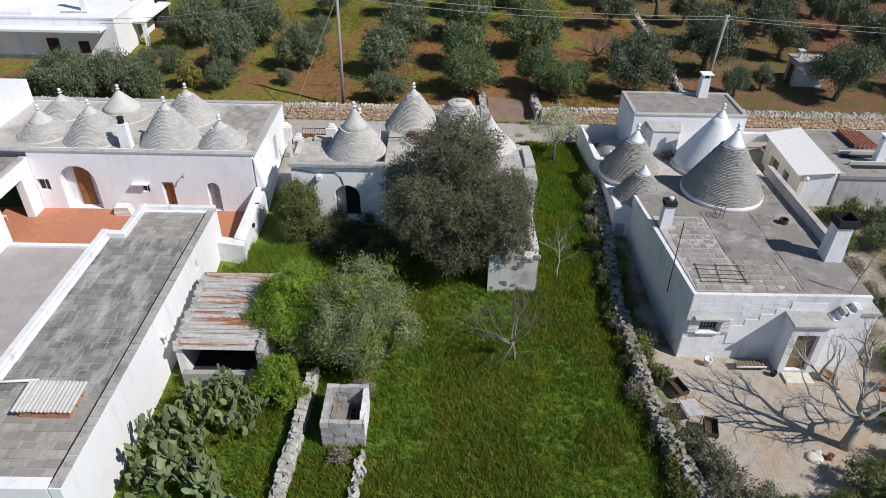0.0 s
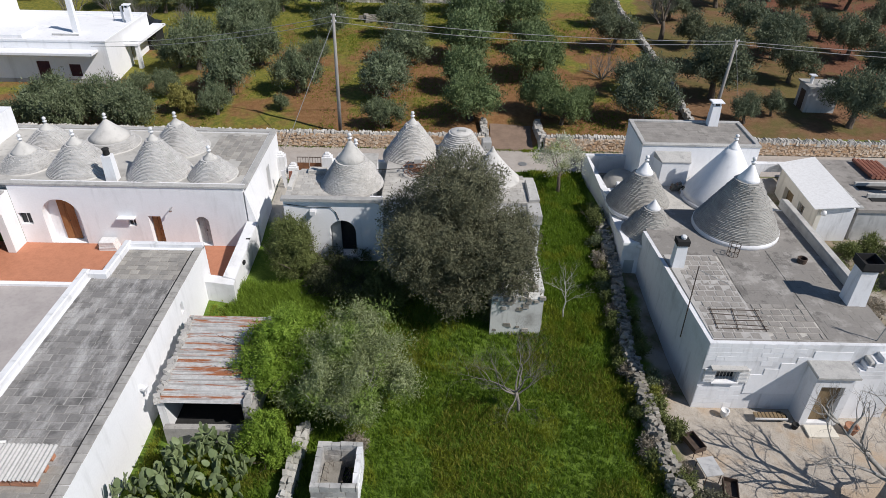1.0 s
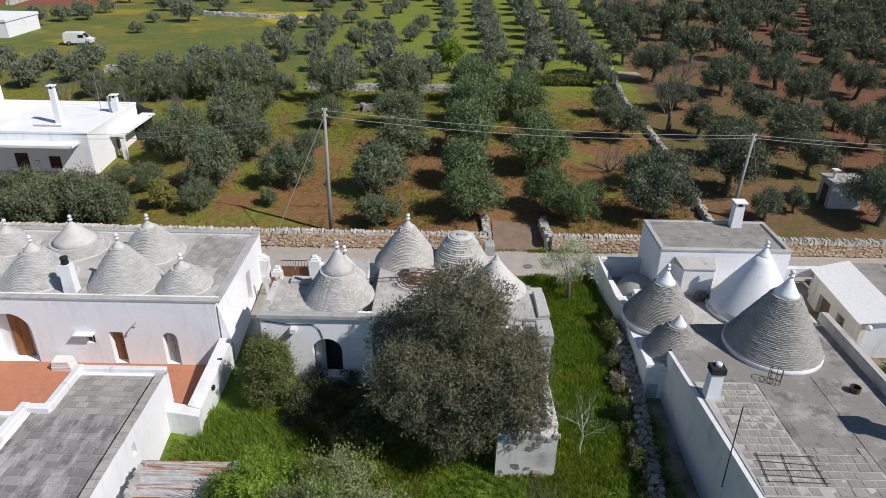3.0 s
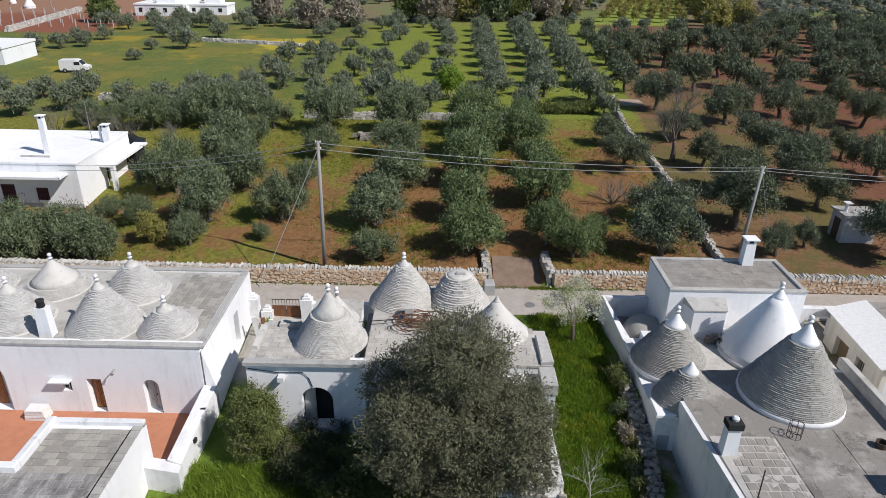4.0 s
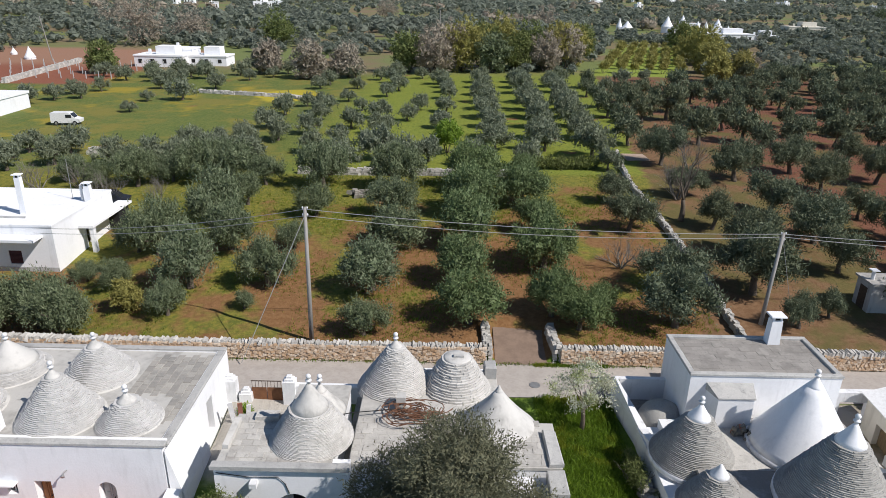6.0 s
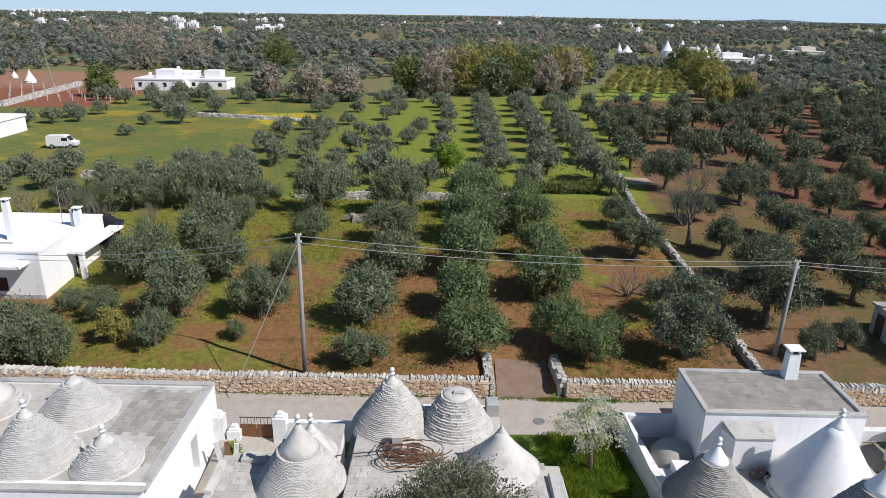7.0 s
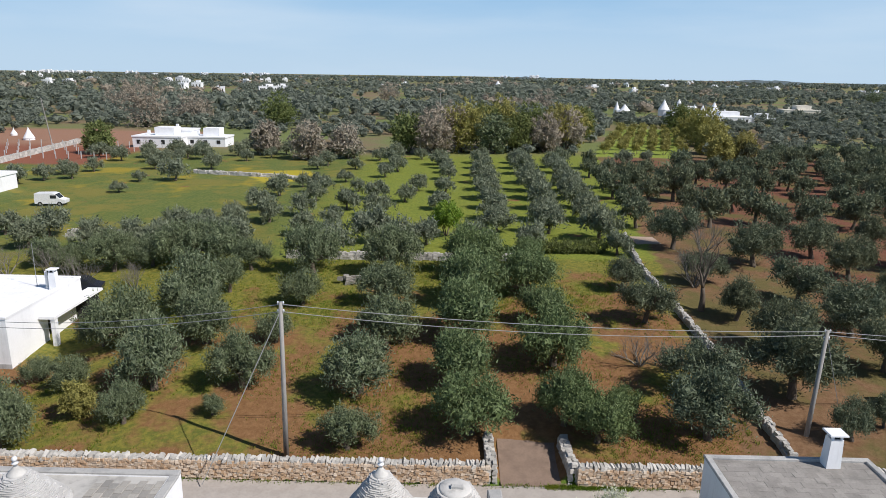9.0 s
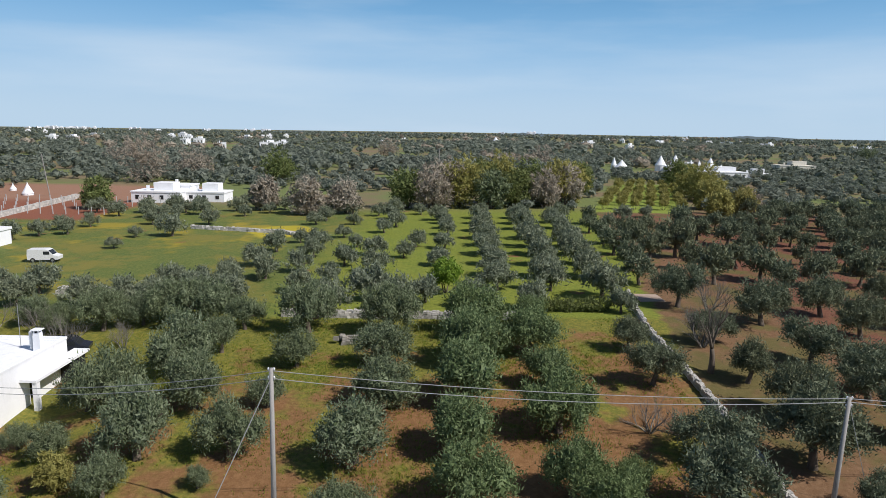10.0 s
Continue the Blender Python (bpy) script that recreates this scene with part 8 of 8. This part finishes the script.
# ---- on and around the centre house ----
def centre_details():
    rn = random.Random(17)
    v = thing("vine_tangle", -0.6, 39.0, 2.9, "tangle of brown leafless vine on the roof", "vine")
    for i in range(26):
        c0 = Vector((rn.uniform(-.8, .8), rn.uniform(-.5, .5), .1))
        r0, a0 = rn.uniform(.5, 1.4), rn.uniform(0, 6)
        pts = [c0 + Vector((r0 * math.cos(a0 + k * .45), .55 * r0 * math.sin(a0 + k * .45), .12 + .2 * rn.random())) for k in range(9)]
        part("stem", Geo().tube(pts, [.025] * 9, 4).mesh("stem", VINE), v)
    part("roof_flue", Geo().box(-1.55, -1.1, 39.6, 40.1, 2.85, 3.55).mesh("roof_flue", CONE_LIGHT), C)
    part("roof_bench", Geo().box(-8.0, -6.9, 38.05, 38.6, 3.1, 3.42, .02, .03).mesh("roof_bench", CHIANCA), C)
    part("roof_bench", Geo().box(-8.9, -8.6, 36.0, 38.0, 3.1, 3.4, .03, .03).mesh("roof_bench", CONE_LIGHT), C)
    part("door_leaf", Geo().box(-6.3, -5.75, 35.3, 35.36, -.6, 1.6).mesh("door_leaf", GREY_PAINT), C, "grey half-open door leaf")
    sp = part("spout", Geo().box(-7.35, -7.05, 34.45, 34.85, 2.35, 2.6).mesh("spout", WHITE_OLD), C, "stone rain spout")
    part("wall_cable", Geo().tube([(-8.8, 34.77, 2.9), (-7.4, 34.76, 2.72), (-6.2, 34.76, 2.75), (-5.9, 34.77, 2.4), (-5.75, 34.77, 1.9)], [.02] * 5, 5).mesh("wall_cable", DARK), C)
    part("roof_cable", Geo().tube([(-4.6, 38.0, 3.5), (-3.6, 38.8, 3.2), (-2.2, 39.2, 3.1), (-1.0, 39.4, 3.05)], [.025] * 4, 5).mesh("roof_cable", DARK), C)
    g = thing("iron_gate", -9.3, 44.5, -0.5, "rusty brown sheet-iron double gate to the lane", "gate")
    for sx in (-1, 1):
        part("leaf", Geo().box(.02 if sx > 0 else -.86, .86 if sx > 0 else -.02, -.03, .03, 0, 1.25).mesh("leaf", RUST), g, "rust brown sheet")
        part("rail", Geo().box(.02 if sx > 0 else -.86, .86 if sx > 0 else -.02, -.05, -.02, 1.68, 1.73).mesh("rail", IRON), g)
        for k in range(5):
            part("bar", Geo().tube([(sx * (.06 + k * .19), 0, 1.25), (sx * (.06 + k * .19), 0, 1.7)], [.014, .014], 5).mesh("bar", IRON), g)
    for x, h in ((-7.95, 1.75), (-11.3, 1.75), (-10.45, .9)):
        p_ = thing("gate_post", x, 44.4, -0.4, "white limewashed stepped gate post", "gate post", "lane gate posts")
        part("shaft", Geo().box(-.35, .35, -.3, .3, 0, h).mesh("shaft", WHITE_OLD), p_)
        part("step", Geo().box(-.25, .25, -.22, .22, h, h + .16, 0, .03).mesh("step", WHITE_OLD), p_)
        part("cap", Geo().box(-.15, .15, -.14, .14, h + .16, h + .3, 0, .03).mesh("cap", WHITE_OLD), p_)
    for a, nm in (((-7.75, -3.3, 44.2, 44.6), 0), ((-3.3, 3.5, 43.95, 44.4), 1)):
        single("lane_wall", Geo().box(*a, -.4, 1.1 if nm == 0 else 2.2, .03, .05).mesh("lane_wall", WHITE_OLD), "weathered white wall along the lane", "wall", kind="structure")
    pn = thing("propped_boards", -10.6, 42.6, -0.5, "broken white slabs leaning by the house", "slabs")
    for i in range(3):
        part("board", Geo().box(-.15 + i * .3, .1 + i * .3, -.03, .03, 0, 1.9 - .25 * i).mesh("board", TILE_RED if i == 1 else WHITE_OLD), pn, "", pose(0, 0.1 * i, 0, 14, 6 * i - 6, 20))


RUST = m_plain("rusty_sheet", (0.22, 0.10, 0.05), (0.12, 0.06, 0.035), 0.8, 3)
VINE = m_plain("vine_stem", (0.20, 0.10, 0.06), (0.11, 0.06, 0.04), 0.9, 6)
centre_details()


# ---- on the long low roof ----
def roof_pile():
    t = thing("brick_stack", -15.1, 17.2, 1.40, "stack of red hollow bricks under fibre cement sheets", "brick stack")
    me = Geo().box(-.24, .24, -.12, .12, 0, .115, .004, .008).mesh("brick", BRICK)
    rn = random.Random(3)
    for row in range(3):
        for i in range(4):
            for j in range(3):
                part("brick", me, t, "", pose(-.78 + i * .5 + rn.uniform(-.02, .02), -.42 + j * .5 + (0 if j else -.12), row * .12, 0, 0, rn.uniform(-3, 3)))
    for i in range(5):
        vs, n = [], 24
        for j in range(n + 1):
            x = -1.25 + i * .47 + .52 * j / n
            z = .43 + .035 * math.sin(j * 2 * math.pi / 8) + .02 * (i % 2)
            vs += [(x, -.75 + rn.uniform(-.01, .01), z - .02), (x, .85, z + .06)]
        part("corrugated_sheet", mesh_of("corrugated_sheet", vs, [(2 * j, 2 * j + 2, 2 * j + 3, 2 * j + 1) for j in range(n)], ASBESTOS, True), t)
    pp_ = thing("roof_pipe", -17.3, 18.4, 1.42, "white plastic pipe lying on the roof", "pipe")
    part("tube", Geo().tube([(-1.2, -.15, .08), (1.0, .05, .08)], [.06, .06], 10).mesh("tube", WHITE_PAINT, True), pp_)


roof_pile()
for i, (x, y, rz) in enumerate(((-26.9, 32.9, 20), (-27.3, 34.2, 80), (-28.0, 33.4, 150))):
    ch = thing("garden_chair", x, y, -0.97, "white metal garden chair by the loggia", "chair", "loggia chairs", rz=rz)
    part("seat", Geo().box(-.22, .22, -.22, .22, .43, .46).mesh("seat", WHITE_PAINT), ch)
    part("backrest", Geo().box(-.22, .22, .2, .23, .5, .92).mesh("backrest", WHITE_PAINT), ch)
    for sx in (-.2, .2):
        for sy in (-.2, .2):
            part("leg", Geo().tube([(sx, sy, 0), (sx, sy, .43)], [.016, .016], 5).mesh("leg", WHITE_PAINT), ch)


# ---- grass ----
def grass(name, count, place, mat, h, w, label, seed, per=5):
    rng = np.random.default_rng(seed)
    base = []
    while len(base) < count:
        x, y, ok = place(rng)
        if ok:
            base.append((x, y, ground_z(x, y)))
    b = np.repeat(np.array(base), per, axis=0)
    n = len(b)
    b[:, :2] += rng.normal(0, .09, (n, 2))
    a = rng.uniform(0, 6.283, n)
    hh = h * rng.uniform(.5, 1.4, n)
    lean = rng.normal(0, .38, (n, 2)) * hh[:, None]
    side = np.stack([np.cos(a), np.sin(a), np.zeros(n)], 1) * (w * rng.uniform(.6, 1.4, n))[:, None]
    top = b + np.concatenate([lean, hh[:, None]], 1)
    mid = b + np.concatenate([lean * .35, hh[:, None] * .55], 1)
    b[:, 2] -= .08
    q = np.stack([b - side * .5, mid - side * .6, top, mid + side * .6], 1)
    single(name, quads(name, q, mat), label, "grass", kind="stuff")


def in_garden(rng):
    x, y = rng.uniform(-12.6, 10.2), rng.uniform(12, 45) if rng.random() < .35 else rng.uniform(12, 30)
    if y > 33 and not 6.2 < x < 10.3:
        return x, y, False
    return x, y, not (-12.4 < x < -8 and y > 21 and y < 28)


def garden_patch(rng):
    x, y, ok = in_garden(rng)
    return x, y, ok and y < 31 and noise.noise((x * .22, y * .22, 4)) > .02


def orchard_patch(rng):
    x, y = rng.uniform(-30, 19), rng.uniform(49.6, 84)
    return x, y, noise.noise((x * .12, y * .12, 8)) + rng.uniform(-.25, .25) > .12 - (y - 50) * .004


def lane_edge(rng):
    x = rng.uniform(6.5, 11) if rng.random() < .5 else rng.uniform(-30, 20)
    return (x, rng.uniform(44, 45.3), 6 < x < 10.6) if rng.random() < .5 else (x, rng.uniform(48.6, 48.8), True)


grass("garden_grass", 17000, in_garden, GRASS, .27, .032, "lush uneven green grass of the garden", 1, 6)
grass("strip_grass", 5200, lambda rng: (rng.uniform(6.0, 10.3), rng.uniform(29, 45), True), GRASS, .26, .032, "lush green grass between the houses", 8, 6)
grass("tall_grass", 3000, lambda rng: (rng.uniform(-11.6, -6.2), rng.uniform(27.6, 32.6), True), GREEN, .5, .03, "tall fresh green grass behind the shed", 9, 6)
grass("garden_grass_yellow", 9500, garden_patch, GRASS_DRY, .24, .03, "yellow green flowering weeds in the grass", 2, 5)
grass("orchard_weeds", 9000, orchard_patch, GRASS_DRY, .11, .03, "yellow flowering weeds on orchard soil", 3, 5)
grass("orchard_grass", 5000, orchard_patch, GRASS, .13, .03, "green grass tufts on orchard soil", 4, 5)
grass("lane_grass", 1500, lane_edge, GRASS, .16, .03, "green grass along the lane edge", 5, 5)
cap_stones(wall_w, -46, 3.1, 11)
cap_stones(wall_e, 8.2, 48, 12)


def slab_rows(owner, outline, lx, ly, z, meshes, near, seed, name="roof_slab", gap=0.03):
    """Stone slabs in staggered rows inside outline(x, y); those picked by near() are pieces of their own."""
    rn = random.Random(seed)
    rest = Geo()
    x0, x1, y0, y1 = outline
    y, row, made = y0, 0, 0
    while y < y1 - .1:
        d = ly * rn.uniform(.9, 1.1)
        x = x0 - (lx * .5 if row % 2 else 0)
        while x < x1 - .05:
            w = lx * rn.uniform(.85, 1.2)
            a, b = max(x, x0), min(x + w, x1)
            if b - a > .12:
                cx, cy, sx, sy = (a + b) / 2, y + d / 2, (b - a) - gap, d - gap
                if near(cx, cy) and made < 300:
                    ob = part(name, meshes[rn.randrange(3)], owner)
                    ob.matrix_basis = pose(cx, cy, z + rn.uniform(-.006, .008), rn.uniform(-.25, .25), rn.uniform(-.25, .25), rn.uniform(-.6, .6)) @ Matrix.Diagonal((sx, sy, 1, 1))
                    made += 1
                else:
                    rest.box(cx - sx / 2, cx + sx / 2, cy - sy / 2, cy + sy / 2, z - .03, z + .014 + rn.uniform(-.006, .008), 0, .012)
            x += w
        y += d
        row += 1
    if rest.v:
        tagged(part("more_" + name, rest.mesh("more_" + name, meshes[0].materials[0]), owner), kind="stuff")


B_SLAB = [Geo().box(-.5, .5, -.5, .5, -.03, .012 + .006 * i, .01, .02).mesh("roof_slab", SLAB) for i in range(3)]
slab_rows(B, (-17.98, -13.5, 13.8, 17.5), .58, .42, 1.37, E_SLAB, lambda x, y: True, 60)
slab_rows(B, (-17.98, -13.5, 17.5, 29.2), .58, .42, 1.37, B_SLAB, lambda x, y: True, 61, gap=0.03)
slab_rows(B, (-17.0, -13.5, 29.25, 32.15), .52, .4, 1.372, E_SLAB, lambda x, y: True, 62)
slab_rows(B, (-13.42, -12.98, 13.35, 32.2), 2.0, .46, 1.46, [Geo().box(-.5, .5, -.5, .5, -.03, .012 + .008 * i, .012, .02).mesh("coping_slab", ROOF_PALE) for i in range(3)], lambda x, y: True, 63, "coping_slab")
part("mortar_sheet", Geo().prism([(12.95, 24.9), (15.7, 24.9), (15.2, 31.9), (12.5, 31.9)], 1.78, 1.828).mesh("mortar_sheet", MORTAR_PALE), E)
E_DARK = [Geo().box(-.5, .5, -.5, .5, -.03, .010 + .002 * i, .004, .006).mesh("roof_slab", ROOF_SCREED) for i in range(3)]
E_STONE = [Geo().box(-.5, .5, -.5, .5, -.03, .014 + .006 * i, .012, .012).mesh("roof_slab", ROOF_STONE) for i in range(3)]
part("mortar_bed", Geo().prism([(13.02, 24.97), (18.3, 24.97), (18.3, 27.3), (15.42, 27.3), (15.42, 31.8), (12.98, 31.8)], 1.8, 1.822).mesh("mortar_bed", ROOF_MORTAR), E)
slab_rows(E, (12.98, 15.4, 24.95, 31.8), .46, .46, 1.82, E_STONE, lambda x, y: True, 64, gap=0.06)
slab_rows(E, (15.46, 18.3, 24.95, 27.3), .52, .46, 1.818, E_STONE, lambda x, y: True, 69, gap=0.04)
slab_rows(S, (13.62, 20.68, 41.82, 45.28), .52, .36, 3.985, [Geo().box(-.5, .5, -.5, .5, -.03, .010 + .002 * i, .004, .006).mesh("roof_slab", ROOF_STONE) for i in range(3)], lambda x, y: True, 65, gap=0.002)
slab_rows(E, (18.35, 21.1, 25.0, 32.2), .5, .46, 1.806, E_DARK, lambda x, y: True, 66, gap=0.0)
slab_rows(E, (15.5, 18.3, 27.35, 32.2), .5, .46, 1.806, E_DARK, lambda x, y: True, 70, gap=0.0)
C_SLAB = [Geo().box(-.5, .5, -.5, .5, -.03, .012 + .008 * i, .012, .02).mesh("roof_slab", CHIANCA) for i in range(3)]
slab_rows(C, (-8.55, -4.0, 35.05, 38.6), .55, .42, 3.166, C_SLAB, lambda x, y: True, 67, gap=0.008)
slab_rows(C, (-3.3, 5.3, 35.6, 38.7), .55, .42, 2.886, C_SLAB, lambda x, y: True, 68, gap=0.008)
